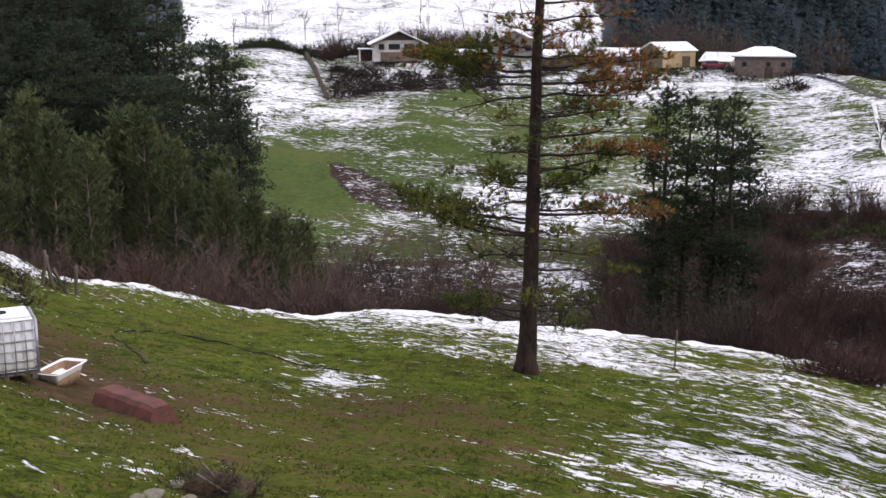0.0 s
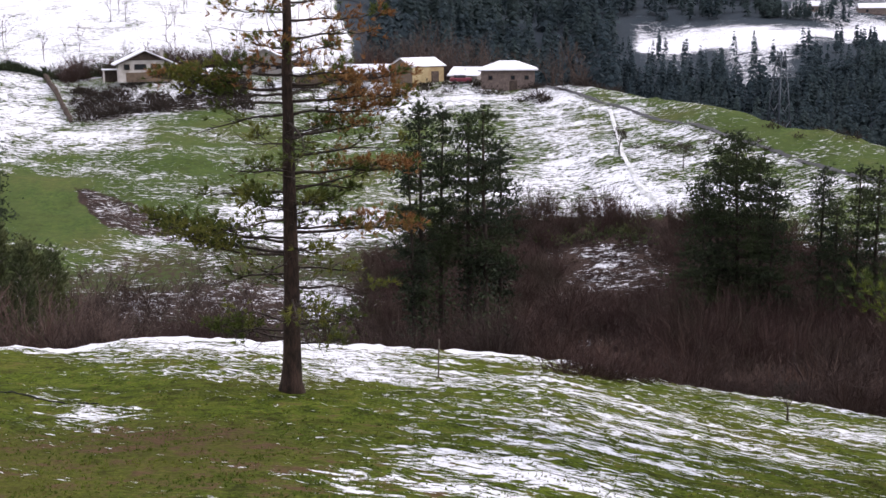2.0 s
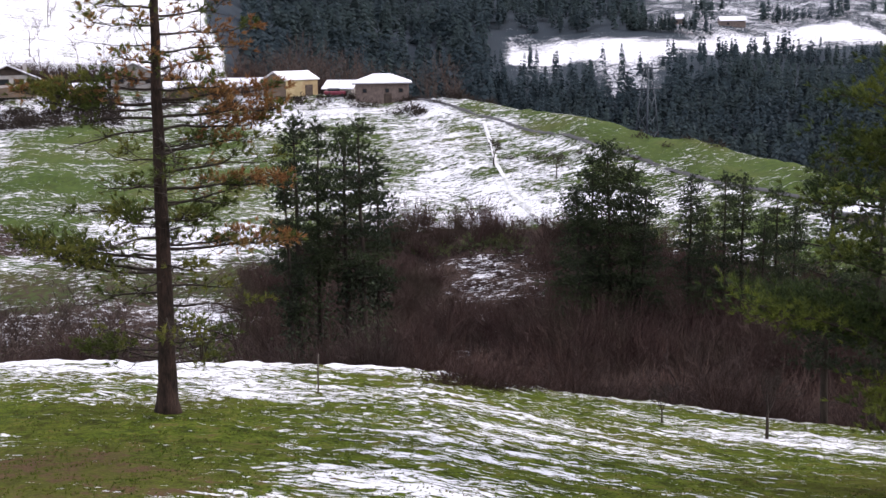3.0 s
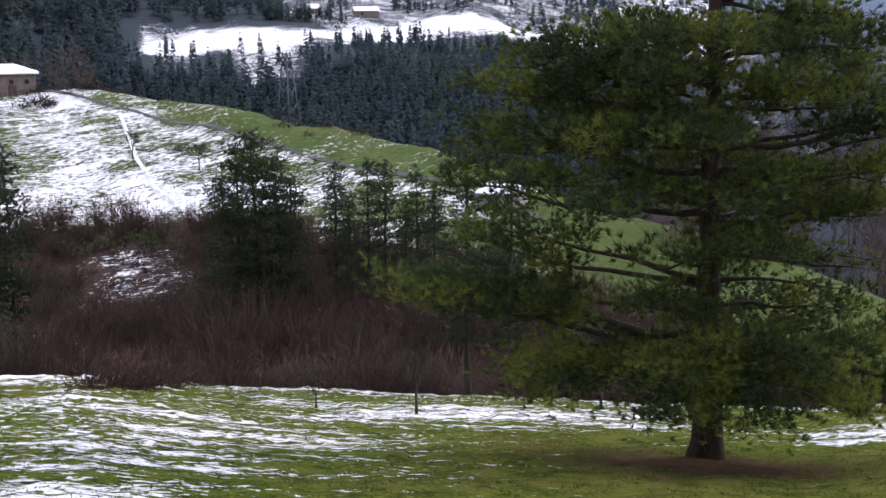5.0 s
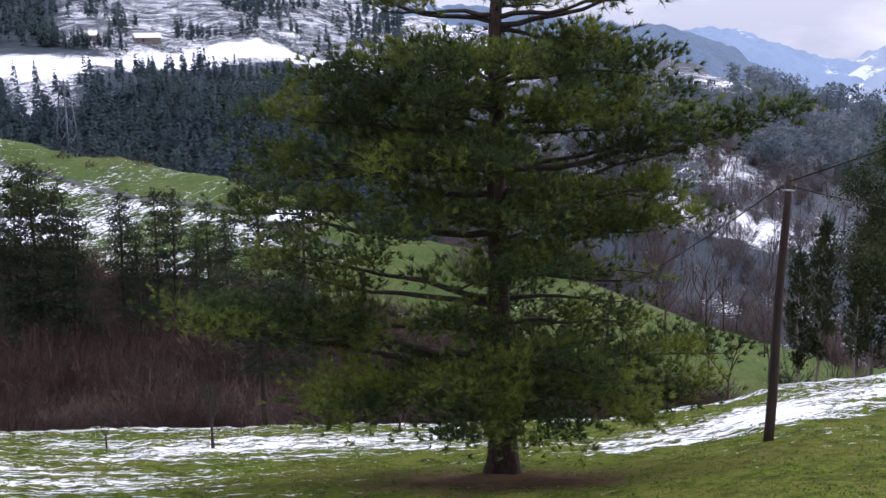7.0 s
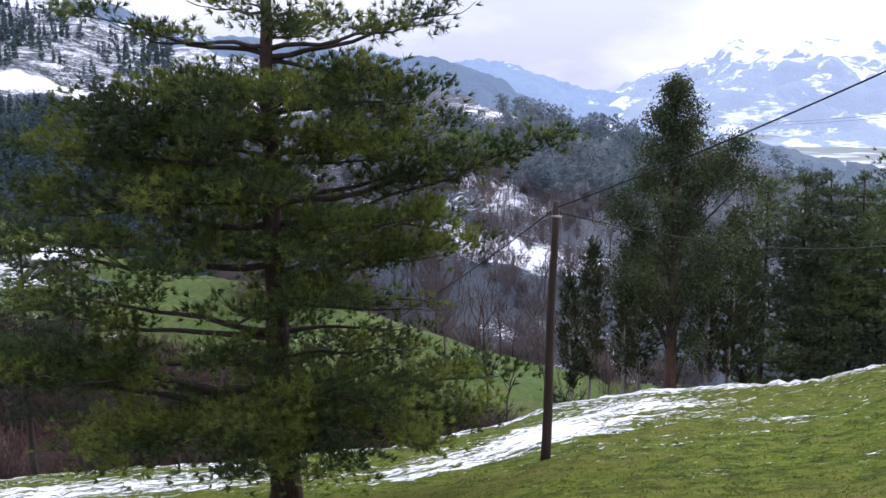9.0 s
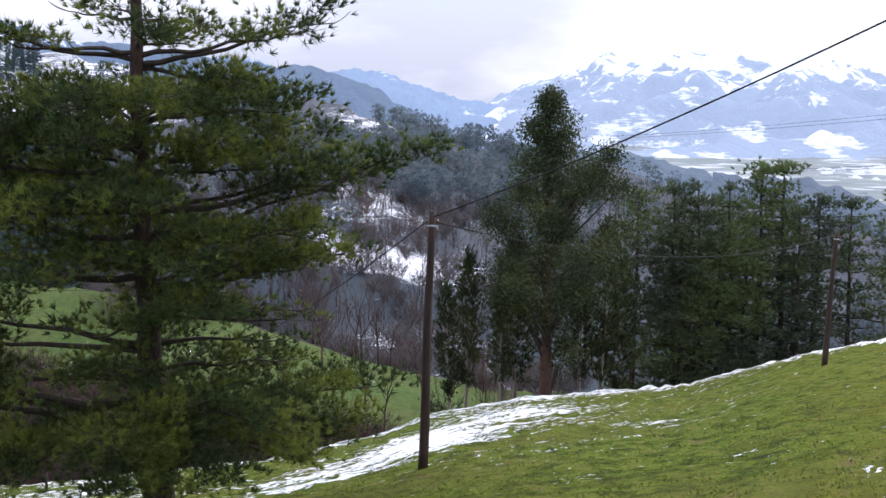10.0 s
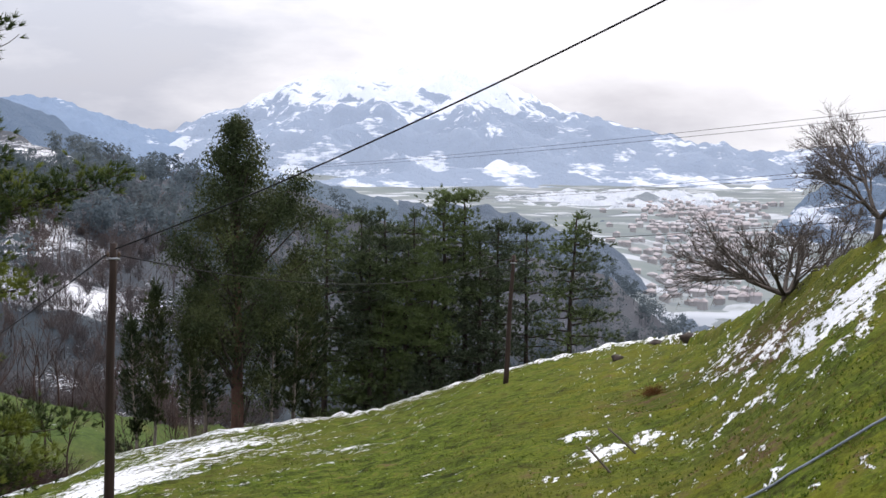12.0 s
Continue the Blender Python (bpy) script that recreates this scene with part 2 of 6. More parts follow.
RIDGE_AZ = [-60, -22, -9, -5.7, -2, 6, 11, 15, 19, 25, 30.6, 36, 44, 54, 60, 66, 75, 85, 100, 140]
RIDGE_EL = [0, -1, -1.6, -2.3, -2.2, -2.3, -2.5, -2.7, -2.9, -3.8, -4.9, -6.1, -9.2, -11.7, -13.7, -15, -15, -15, -12, -5]
RIDGE_R = [240, 240, 240, 232, 225, 225, 222, 218, 210, 190, 178, 165, 150, 138, 130, 150, 230, 260, 260, 240]
HILL_AZ = [-60, -20, 0, 5, 9, 12, 20, 30, 38, 42, 44, 50, 54.6, 58, 61.7, 65, 67, 71, 76, 81, 86.5, 89.5, 94, 100, 140]
HILL_EL = [5, 5, 4.5, 4.0, 4.3, 4.5, 4.5, 4.4, 3.6, 2.6, 1.6, 0.5, -0.3, -1.1, -2.5, -2.9, -3.7, -3.9, -5.5, -6.5, -7.6, -10.2, -10, -6, -2]
HILL_R = [450, 450, 450, 450, 600, 650, 700, 750, 750, 720, 700, 640, 600, 560, 500, 450, 450, 450, 430, 420, 420, 420, 420, 600, 600]


def tan_d(a):
    return np.tan(np.radians(a))


def rings(az):
    """Radii and heights of the land's main lines at the bearings az."""
    rr, rz = np.interp(az, RIM_AZ, RIM_R), np.interp(az, RIM_AZ, RIM_EL)
    rz = rr * tan_d(rz)
    s, c = np.sin(np.radians(az)), np.cos(np.radians(az))
    z8 = -3.45 - 8 * (0.154 * s + 0.226 * c)
    gr, ge = np.interp(az, RIDGE_AZ, RIDGE_R), np.interp(az, RIDGE_AZ, RIDGE_EL)
    rz4 = gr * tan_d(ge)
    fr = np.interp(az, [-60, 45, 61, 68, 80, 100], [130, 128, 110, 140, 200, 200])
    fz = fr * tan_d(np.interp(az, [-60, 45, 61, 68, 140], [-13.5, -14, -16, -17, -17]))
    hr, he = np.interp(az, HILL_AZ, HILL_R), np.interp(az, HILL_AZ, HILL_EL)
    hz = hr * tan_d(he)
    vr = gr * np.interp(az, [8, 17, 46, 56], [1.18, 1.55, 1.55, 1.2]) + 6
    dip = np.interp(az, [8, 17, 46, 56], [9, 24, 20, 9])
    vz = np.where(az < 4, vr * tan_d(-1.4), np.where(az < 10, vr * tan_d(-1.4) + (az - 4) / 6 * (rz4 - dip - vr * tan_d(-1.4)), rz4 - dip))
    R = [0 * az, 0 * az + 8, rr, rr + 33, fr, gr, vr, hr, hr * 1.7, 0 * az + 1500, 0 * az + 4700]
    Zs = [0 * az - 3.45, z8, rz, np.minimum(rz - 11, fz - 3), fz, rz4, vz, hz, np.minimum(hz - 60, -118), 0 * az - 132, 0 * az - 150]
    R, Zs = np.array(R), np.array(Zs)
    for i in range(1, len(R)):
        R[i] = np.maximum(R[i], R[i - 1] + 1)
    return R, Zs


def wave(x, y, size, seed):
    """Smooth, irregular waves of about that size, -1 to 1."""
    rng = np.random.RandomState(seed)
    out = 0 * x
    for k in range(6):
        a, p = rng.uniform(0, 2 * np.pi), rng.uniform(0, 2 * np.pi)
        f = 2 * np.pi / (size * rng.uniform(0.6, 1.6))
        out = out + np.sin(f * (x * np.cos(a) + y * np.sin(a)) + p + 1.3 * np.sin(f * 0.7 * (x * np.sin(a) - y * np.cos(a)) + p * 3))
    return out / 3.2


def profile(r, R, Zs):
    z = Zs[0].copy()
    for i in range(len(R) - 1):
        t = (r - R[i]) / (R[i + 1] - R[i])
        z = np.where(t >= 0, Zs[i] + np.clip(t, 0, 1) * (Zs[i + 1] - Zs[i]), z)
    return z


def ground_z(x, y):
    """The ground's height at x, y (arrays or numbers)."""
    x, y = np.atleast_1d(np.asarray(x, float)), np.atleast_1d(np.asarray(y, float))
    r, az = np.hypot(x, y), np.degrees(np.arctan2(x, y))
    R, Zs = rings(az)
    z = profile(r, R, Zs)
    soft = (profile(r, *rings(az - 1.6)) + profile(r, *rings(az + 1.6)) + profile(r, *rings(az - 0.8)) + profile(r, *rings(az + 0.8)) + z) / 5
    z = z + (soft - z) * np.clip((R[2] * 0.92 - r) / 6, 0, 1)
    near = np.clip((r - 6) / 20, 0, 1) * np.clip((260 - r) / 100, 0, 1)
    z = z + near * (0.07 * wave(x, y, 3.5, 1) + 0.045 * wave(x, y, 0.9, 2)) * np.clip(r / 40, 0.6, 2)
    beyond = np.clip((r - R[2]) / 40, 0, 1)
    z = z + beyond * (0.5 * wave(x, y, 22, 3)) + np.clip((r - 260) / 300, 0, 1) * (4 * wave(x, y, 90, 4) * np.clip((1100 - r) / 600, 0.25, 1) + 1.5 * wave(x, y, 30, 5) * np.clip((900 - r) / 400, 0.1, 1))
    return z


def gz(x, y):
    return float(ground_z(x, y)[0])


def polar(a, r):
    """x, y at the bearing a (degrees) and r metres out."""
    return r * math.sin(radians(a)), r * math.cos(radians(a))


# ---- sheet ----
def blob(az, r, a0, r0, da, dr):
    return np.exp(-((az - a0) / da) ** 2 - ((r - r0) / dr) ** 2)


def box(v, lo, hi, soft):
    return np.clip((v - lo) / soft + 0.5, 0, 1) * np.clip((hi - v) / soft + 0.5, 0, 1)


# snow on the meadow: bearing, distance, half widths (degrees, metres), amount
MEADOW_SNOW = [(-20.9, 40.6, 0.9, 1.6, 0.5), (-20.2, 56, 1.2, 3, 0.5), (-17, 60, 1.5, 2.5, 0.4), (-15, 52, 6, 6, 0.1), (-3, 60, 6, 7, 0.16), (8, 53, 9, 8, 0.22), (-5, 28.5, 4, 2.2, 0.22), (12, 42, 10, 4, 0.22), (22, 35, 9, 6, 0.18), (-7.6, 34.6, 0.9, 2.2, 0.2), (-5.9, 30.4, 1.1, 2.0, 0.2),
               (17, 22.5, 8, 5, 0.17), (19, 32, 14, 12, 0.1), (33, 28, 7, 6, 0.08), (11, 21, 9, 4, 0.17), (16, 28, 7, 4, 0.08), (4, 18, 5, 2, 0.09), (36, 45, 8, 6, 0.28), (28, 50, 8, 5, 0.16), (45, 47, 6, 5, 0.28),
               (56, 42, 4, 4, 0.36), (62, 48, 4, 6, 0.5), (67, 58, 4, 8, 0.4), (70, 29, 2.5, 1.6, 0.16)]
BANK_SNOW = [(86.15, 27.0, 1.3, 1.2, 0.55), (85.0, 31.8, 0.9, 1.2, 0.5), (88.6, 28.0, 0.9, 1.0, 0.5), (84.0, 24.3, 1.6, 1.0, 0.25), (91.5, 24.5, 3.0, 0.7, 0.15), (97.2, 26.4, 1.6, 1.9, 0.34), (98.8, 27.4, 1.4, 2.0, 0.34), (95.6, 28, 1.9, 2.6, 0.24), (93.8, 32.2, 1.6, 3.4, 0.25), (92.0, 38.5, 1.3, 4.2, 0.28), (96.5, 22.5, 1.8, 0.9, 0.22), (98.6, 24, 1.0, 1.2, 0.25), (93.0, 24.5, 2.2, 0.5, 0.12), (99.8, 18, 0.8, 1.2, 0.15), (83, 20.5, 2.0, 1.2, 0.2), (92, 23, 1.4, 0.8, 0.2), (73, 46, 2, 2, 0.25)]
HILL_SNOW = [(2.5, 159.5, 2.0, 4, 0.3), (7.1, 155, 2.8, 4, 0.36), (-4.5, 162, 1.2, 4, 0.15), (6.4, 131, 2.5, 3, 0.2), (-0.5, 149, 4, 7, 0.08), (-4, 182, 5, 5, 0.08), (0, 219, 12, 5, 0.18), (12, 209, 9, 7, 0.16), (20, 166, 7, 13, 0.16), (22, 160, 6, 5, 0.1), (18, 193, 3, 12, 0.16),
             (28, 156, 7, 6, 0.1), (1, 130, 8, 8, 0.1), (46, 132, 6, 6, 0.1), (20.5, 138, 2.2, 6, 0.08), (18.5, 122, 2.4, 4, 0.2)]

SIDE_SNOW = [(59.2, 320, 1.6, 14, 0.5), (58.2, 290, 1.5, 9, 0.4), (57.3, 250, 1.2, 12, 0.55), (59.5, 236, 1.3, 8, 0.5), (60.8, 246, 1.2, 9, 0.5), (63.2, 250, 1.6, 12, 0.45), (61.3, 300, 1.2, 7, 0.35), (59.8, 180, 0.8, 5, 0.4), (63.3, 197, 1.4, 6, 0.35), (58.9, 500, 2, 24, 0.5), (63.0, 165, 1.2, 6, 0.35), (66.5, 185, 1.2, 8, 0.35)]


BRUSH_AZ, BRUSH_R = [10, 12.7, 20, 23.5, 28, 33.5, 50], [144, 152, 156, 154, 147, 142, 124]


def cover(x, y):
    """How much snow, bare soil and woodland litter lies at x, y, and how much haze is tinted into the ground."""
    r, az = np.hypot(x, y), np.degrees(np.arctan2(x, y))
    R, _ = rings(az)
    rim, foot, ridge, gully, crest = R[2], R[4], R[5], R[6], R[7]
    on_meadow = r < rim + 2
    snow = np.where(on_meadow, 0.205, 0.30)
    for table in (MEADOW_SNOW, BANK_SNOW):
        for a, d, da, dr, k in table:
            snow = snow + np.where(on_meadow, 1.05 * k * blob(az, r, a, d, da, dr), 0)
    edge = np.where(az < 90.5, np.exp(-((r - rim + 1) / np.interp(az, [60, 75], [3.0, 6.5])) ** 2), 0)
    snow = snow + np.interp(az, [60, 72], [0.32, 0.40]) * edge * np.where(on_meadow, 1, 0.6)
    snow = snow - np.where(on_meadow, 0.2 * blob(az, r, 52, 29, 13, 8) + 0.08 * blob(az, r, -9, 42, 9, 6) + 0.05 * blob(az, r, 78, 40, 12, 20), 0)
    snow = snow + np.where(on_meadow, 0.16 * box(az, -8.6, 9, 2) * box(r, np.interp(az, [-9, -7.6, -4.6, -1.4, 4], [54, 50, 43, 39, 38]), 70, 3), 0)
    snow = snow - np.where(on_meadow, 0.1 * box(az, -4, 9, 2) * box(r, 21, 37, 2.5) + 0.05 * box(az, -12, 6, 2) * box(r, 12, 22, 2), 0)
    slope = box(r, foot - 12, 9999, 10) * np.where(r < ridge + 8, 1, 0)
    hill = 0.415 + 0 * r
    for a, d, da, dr, k in HILL_SNOW:
        hill = hill + k * blob(az, r, a, d, da, dr)
    hill = hill - 0.07 * blob(az, r, -2, 178, 4.2, 18) - 0.36 * blob(az, r, -7.4, 165, 2.1, 13) - 0.04 * blob(az, r, 4, 185, 8, 16) - 0.07 * box(az, 20, 80, 6) * box(r, ridge - 16, 999, 10) + 0.15 * np.exp(-((r - np.interp(az, [16.7, 21, 26.6, 35.1, 41], [215, 195, 175.5, 156.5, 148]) + 3.4) / 2.6) ** 2) * box(az, 17, 38, 3) - 0.16 * box(az, 40, 80, 8)
    hill = hill - box(az, 9, 52, 4) * box(r, foot - 40, np.interp(az, BRUSH_AZ, BRUSH_R) - 1, 4) * np.interp(az, [16.5, 18, 23, 24.5], [0.26, 0.085, 0.085, 0.26]) - 0.26 * box(az, 17, 24, 1) * box(r, 146.5, np.interp(az, BRUSH_AZ, BRUSH_R) - 1, 2)
    hill = hill - 0.06 * box(az, 25, 38, 3) * box(r, 148, 190, 6)
    # the walled snowy field, the snow band below it, the green corner and the brushy bank
    field = box(r, np.interp(az, [-11, -9.5, -5.7], [186, 191, 205]), 240, 3) * box(az, -14, np.interp(r, [206, 238], [-5.66, -6.7]), 0.25)
    hill = np.maximum(hill, 0.56 * field - 0.1 * box(az, -14, -9.0, 1.2) * field)
    hill = hill + 0.17 * box(az, -9.6, -2.2, 1.0) * box(r, 189, 201, 5)
    corner = box(az, -12, -4.95, 0.3) * box(r, np.interp(az, [-9.5, -8.5, -5], [163, 159, 154]), np.interp(az, [-12, -9.3, -7.9, -5.8, -5.0], [174, 176, 183, 172, 160]), 2)
    hill = hill * (1 - corner)
    bank_line = np.interp(az, [-5.8, -2.6, -0.1, 2], [174, 164.5, 156, 150])
    bank = box(az, -5.8, 1.0, 0.6) * box(r, bank_line - np.interp(az, [-5.8, -4.5, 1], [4, 13, 5]), bank_line, 2) * (1 - corner)
    hill = hill + 0.05 * bank - 0.05 * box(az, -7, 9, 2) * box(r, 120, bank_line - 4, 5) + 0.05 * wave(x, y, 9, 91) * box(az, -7, 9, 2) * box(r, 120, 156, 5)
    snow = np.where(slope > 0.5, hill, snow)
    beyond = r > ridge + 8
    open_hill = (az < 8.6 - (r - 250) * 0.013) & (az > -12.5)
    far_snow = np.where(open_hill, 0.66, np.interp(az, [43, 48], [0.08, 0.2]))
    strip = box(r, np.interp(az, [21, 29, 33, 43], [428, 432, 446, 455]), np.interp(az, [21, 29, 34, 43], [467, 463, 482, 486]), 6) * box(az, 21.2, 43, 0.5) + 0.75 * box(az, 25.6, 28.8, 1.4) * box(r, 372, 434, 14) + 0.5 * box(az, 21.5, 24, 1.2) * box(r, 404, 434, 8)
    far_snow = far_snow + 0.6 * strip + 0.36 * box(r, 478, 760, 12) * box(az, 27.5, 50, 2) + 0.06 * blob(az, r, 62, 260, 7, 60) + 0.1 * box(az, 44, 60, 3) * box(r, 300, 560, 60)
    for a, d, da, dr, k in SIDE_SNOW:
        far_snow = far_snow + 0.62 * k * blob(az, r, a, d, 1.5 * da, 1.4 * dr)
    far_snow = np.where(r > crest * 1.3, 0.33 + 0.16 * wave(x, y, 260, 8), far_snow)
    snow = np.where(beyond, far_snow, snow)
    wood = 0.95 * box(r, rim + 3, foot - 2, 8)
    wood = np.maximum(wood, np.where(beyond & (r < crest * 1.3), np.where(open_hill, 0.1, 0.9), 0))
    wood = np.maximum(wood, np.interp(r, [128, 138], [0.9, 0.5]) * box(az, -12, 11, 3) * box(r, foot - 20, np.interp(az, [-6, -2], [147, 152]), 6))
    wood = np.maximum(wood, 0.95 * box(az, 9, 50, 3) * box(r, foot - 30, np.interp(az, BRUSH_AZ, BRUSH_R), 5))
    wood = np.maximum(wood, np.where(beyond & (r > crest * 1.3), 0.62, 0))
    wood = np.maximum(wood, 0.62 * box(az, -5.6, 3, 1) * box(r, 203, 219, 4))
    wood = np.maximum(wood * (1 - corner), 0.85 * bank)
    soil = 0.1 * blob(az, r, -14, 18, 9, 6) + 0.24 * blob(az, r, -17, 23, 5, 3) + 0.13 * blob(az, r, 2, 19.5, 10, 4) + 0.3 * blob(az, r, -20, 29, 5, 6) + 0.2 * blob(az, r, -3, 25, 8, 3) + 0.48 * blob(az, r, 48.7, 30.6, 6.5, 2.8) + 0.14 * blob(az, r, 93, 21, 3, 3) + 0.14 * blob(az, r, 88, 38, 3, 4) + 0.2 * blob(az, r, 93, 36, 1.5, 5) + 0.3 * blob(az, r, 94.5, 31, 1.5, 3)
    soil = np.where(on_meadow, soil + 0.33, 0.1)
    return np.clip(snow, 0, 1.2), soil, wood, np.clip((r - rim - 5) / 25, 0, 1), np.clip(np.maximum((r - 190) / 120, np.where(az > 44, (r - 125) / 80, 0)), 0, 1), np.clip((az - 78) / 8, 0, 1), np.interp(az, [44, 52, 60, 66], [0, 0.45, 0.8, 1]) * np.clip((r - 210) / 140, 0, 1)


def sheet_mesh(name, V, F):
    """A mesh from numpy vertices and same-sided faces."""
    me = bpy.data.meshes.new(name)
    k = F.shape[1]
    me.vertices.add(len(V))
    me.vertices.foreach_set("co", np.asarray(V, np.float32).ravel())
    me.loops.add(F.size)
    me.loops.foreach_set("vertex_index", np.asarray(F, np.int32).ravel())
    me.polygons.add(len(F))
    me.polygons.foreach_set("loop_start", np.arange(0, F.size, k, dtype=np.int32))
    me.update(calc_edges=True)
    return me


def build_ground():
    cols = np.concatenate([np.arange(-180, -32, 4.0), np.arange(-32, 110, 0.38), np.arange(110, 180, 4.0)])
    rows = np.concatenate([[0.01], np.exp(np.arange(np.log(0.6), np.log(5.5), 0.3)), np.exp(np.arange(np.log(6), np.log(262), 0.0155)), np.exp(np.arange(np.log(266), np.log(4700), 0.035))])
    A, Rr = np.meshgrid(np.radians(cols), rows)
    X, Y = (Rr * np.sin(A)).ravel(), (Rr * np.cos(A)).ravel()
    Zz = ground_z(X, Y)
    nc, nr = len(cols), len(rows)
    i, j = np.meshgrid(np.arange(nr - 1), np.arange(nc), indexing="ij")
    j2 = (j + 1) % nc
    F = np.stack([i * nc + j, i * nc + j2, (i + 1) * nc + j2, (i + 1) * nc + j], -1).reshape(-1, 4)[:, ::-1]
    V = np.stack([X, Y, Zz], -1)
    me = sheet_mesh("ground", V, F)
    for key, vals in zip(("snow", "soil", "wood", "far", "hill", "bank", "haze_tint"), cover(V[:, 0], V[:, 1])):
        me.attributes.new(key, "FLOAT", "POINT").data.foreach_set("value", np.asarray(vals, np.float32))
    me.polygons.foreach_set("use_smooth", np.ones(len(F), bool))
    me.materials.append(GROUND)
    return tagged(new("ground", me), "grass meadow and hills with melting snow in rows", "ground", kind="structure")


build_ground()

# ---- building tools ----
rng = np.random.RandomState(7)


class Shape:
    """Gathers triangles for one mesh."""

    def __init__(self):
        self.v, self.f, self.n = [], [], 0

    def add(self, V, F):
        self.v.append(np.asarray(V, float).reshape(-1, 3))
        self.f.append(np.asarray(F, int).reshape(-1, 3) + self.n)
        self.n += len(self.v[-1])

    def tube(self, P, rad, sides=6, cap=True):
        P, rad = np.asarray(P, float), np.asarray(rad, float)
        T = np.gradient(P, axis=0)
        T /= np.linalg.norm(T, axis=1, keepdims=True) + 1e-9
        ref = np.where(np.abs(T[:, 2:3]) > 0.85, [[1.0, 0, 0]], [[0, 0, 1.0]])
        if np.abs(T[:, 2]).max() > 0.85:
            ref = np.tile([[0.94, 0.34, 0.0]], (len(P), 1))
        U = np.cross(T, ref)
        U /= np.linalg.norm(U, axis=1, keepdims=True) + 1e-9
        W = np.cross(T, U)
        a = np.linspace(0, 2 * np.pi, sides, endpoint=False)
        V = P[:, None] + rad[:, None, None] * (U[:, None] * np.cos(a)[None, :, None] + W[:, None] * np.sin(a)[None, :, None])
        k, F = len(P), []
        i, j = np.meshgrid(np.arange(k - 1), np.arange(sides), indexing="ij")
        a0, a1, b0, b1 = i * sides + j, i * sides + (j + 1) % sides, (i + 1) * sides + j, (i + 1) * sides + (j + 1) % sides
        F = np.concatenate([np.stack([a0, a1, b1], -1).reshape(-1, 3), np.stack([a0, b1, b0], -1).reshape(-1, 3)])
        V = V.reshape(-1, 3)
        if cap:
            F = np.concatenate([F, [[0, q + 1, q] for q in range(1, sides - 1)], [[(k - 1) * sides, (k - 1) * sides + q, (k - 1) * sides + q + 1] for q in range(1, sides - 1)]])
        self.add(V, F)

    def blades(self, C, D, length, width, count, spread, rg):
        """Sprays of thin blades at C along D."""
        C, D = np.repeat(np.asarray(C), count, 0), np.repeat(np.asarray(D), count, 0)
        d = D + spread * rg.normal(size=D.shape)
        d /= np.linalg.norm(d, axis=1, keepdims=True) + 1e-9
        w = np.cross(d, rg.normal(size=d.shape))
        w /= np.linalg.norm(w, axis=1, keepdims=True) + 1e-9
        L = length * rg.uniform(0.6, 1.25, (len(d), 1))
        V = np.stack([C - w * width / 2, C + w * width / 2, C + d * L], 1)
        self.add(V, np.arange(len(d) * 3).reshape(-1, 3))

    def leaves(self, C, size, rg, droop=0.5, slim=0.4):
        """Single leaf-shaped faces round the places C."""
        C = np.asarray(C)
        d = rg.normal(size=C.shape)
        d[:, 2] = -np.abs(d[:, 2]) * droop - droop * 0.4 + 0.1 * d[:, 2]
        d /= np.linalg.norm(d, axis=1, keepdims=True) + 1e-9
        w = np.cross(d, rg.normal(size=d.shape))
        w /= np.linalg.norm(w, axis=1, keepdims=True) + 1e-9
        L = size * rg.uniform(0.6, 1.3, (len(C), 1))
        V = np.stack([C, C + d * L * 0.5 + w * L * slim / 2, C + d * L, C + d * L * 0.5 - w * L * slim / 2], 1)
        q = np.arange(len(C))[:, None] * 4
        self.add(V, np.concatenate([q + [[0, 1, 2]], q + [[0, 2, 3]]]))

    def mesh(self, name, mat, smooth=False):
        me = sheet_mesh(name, np.concatenate(self.v), np.concatenate(self.f))
        if smooth:
            me.polygons.foreach_set("use_smooth", np.ones(len(me.polygons), bool))
        me.materials.append(mat)
        return me


def hold(name, me, parent=None, label="", kind=""):
    """Links a mesh as one object, under its thing if there is one."""
    ob = new(name, me)
    if parent:
        ob.parent = parent
    return tagged(ob, label, kind=kind)


def part(name, bm, mat, parent=None, label="", smooth=False):
    """Links a bmesh as one object."""
    me = bpy.data.meshes.new(name)
    bm.to_mesh(me)
    bm.free()
    if smooth:
        me.polygons.foreach_set("use_smooth", np.ones(len(me.polygons), bool))
    me.materials.append(mat)
    return hold(name, me, parent, label)


def slab(bm, x, y, z, sx, sy, sz, m=None, bev=0.0):
    """A block with its centre at x, y, z, bevelled when bev is given."""
    r = bmesh.ops.create_cube(bm, size=1, matrix=Matrix.Translation((x, y, z)) @ Matrix.Diagonal((sx, sy, sz, 1)))
    vs = r["verts"]
    if bev:
        es = list({e for v in vs for e in v.link_edges})
        vs = bmesh.ops.bevel(bm, geom=es, offset=bev, segments=2, affect="EDGES", profile=0.5)["verts"]
    if m is not None:
        bmesh.ops.transform(bm, matrix=m, verts=list(vs))
    return bm


def thing(name, x, y, z, turn=0.0, label="", category="", group=""):
    """An Empty at the thing's base."""
    ob = new(name)
    ob.matrix_basis = pose(x, y, z, 0, 0, turn)
    return tagged(ob, label, category, group)


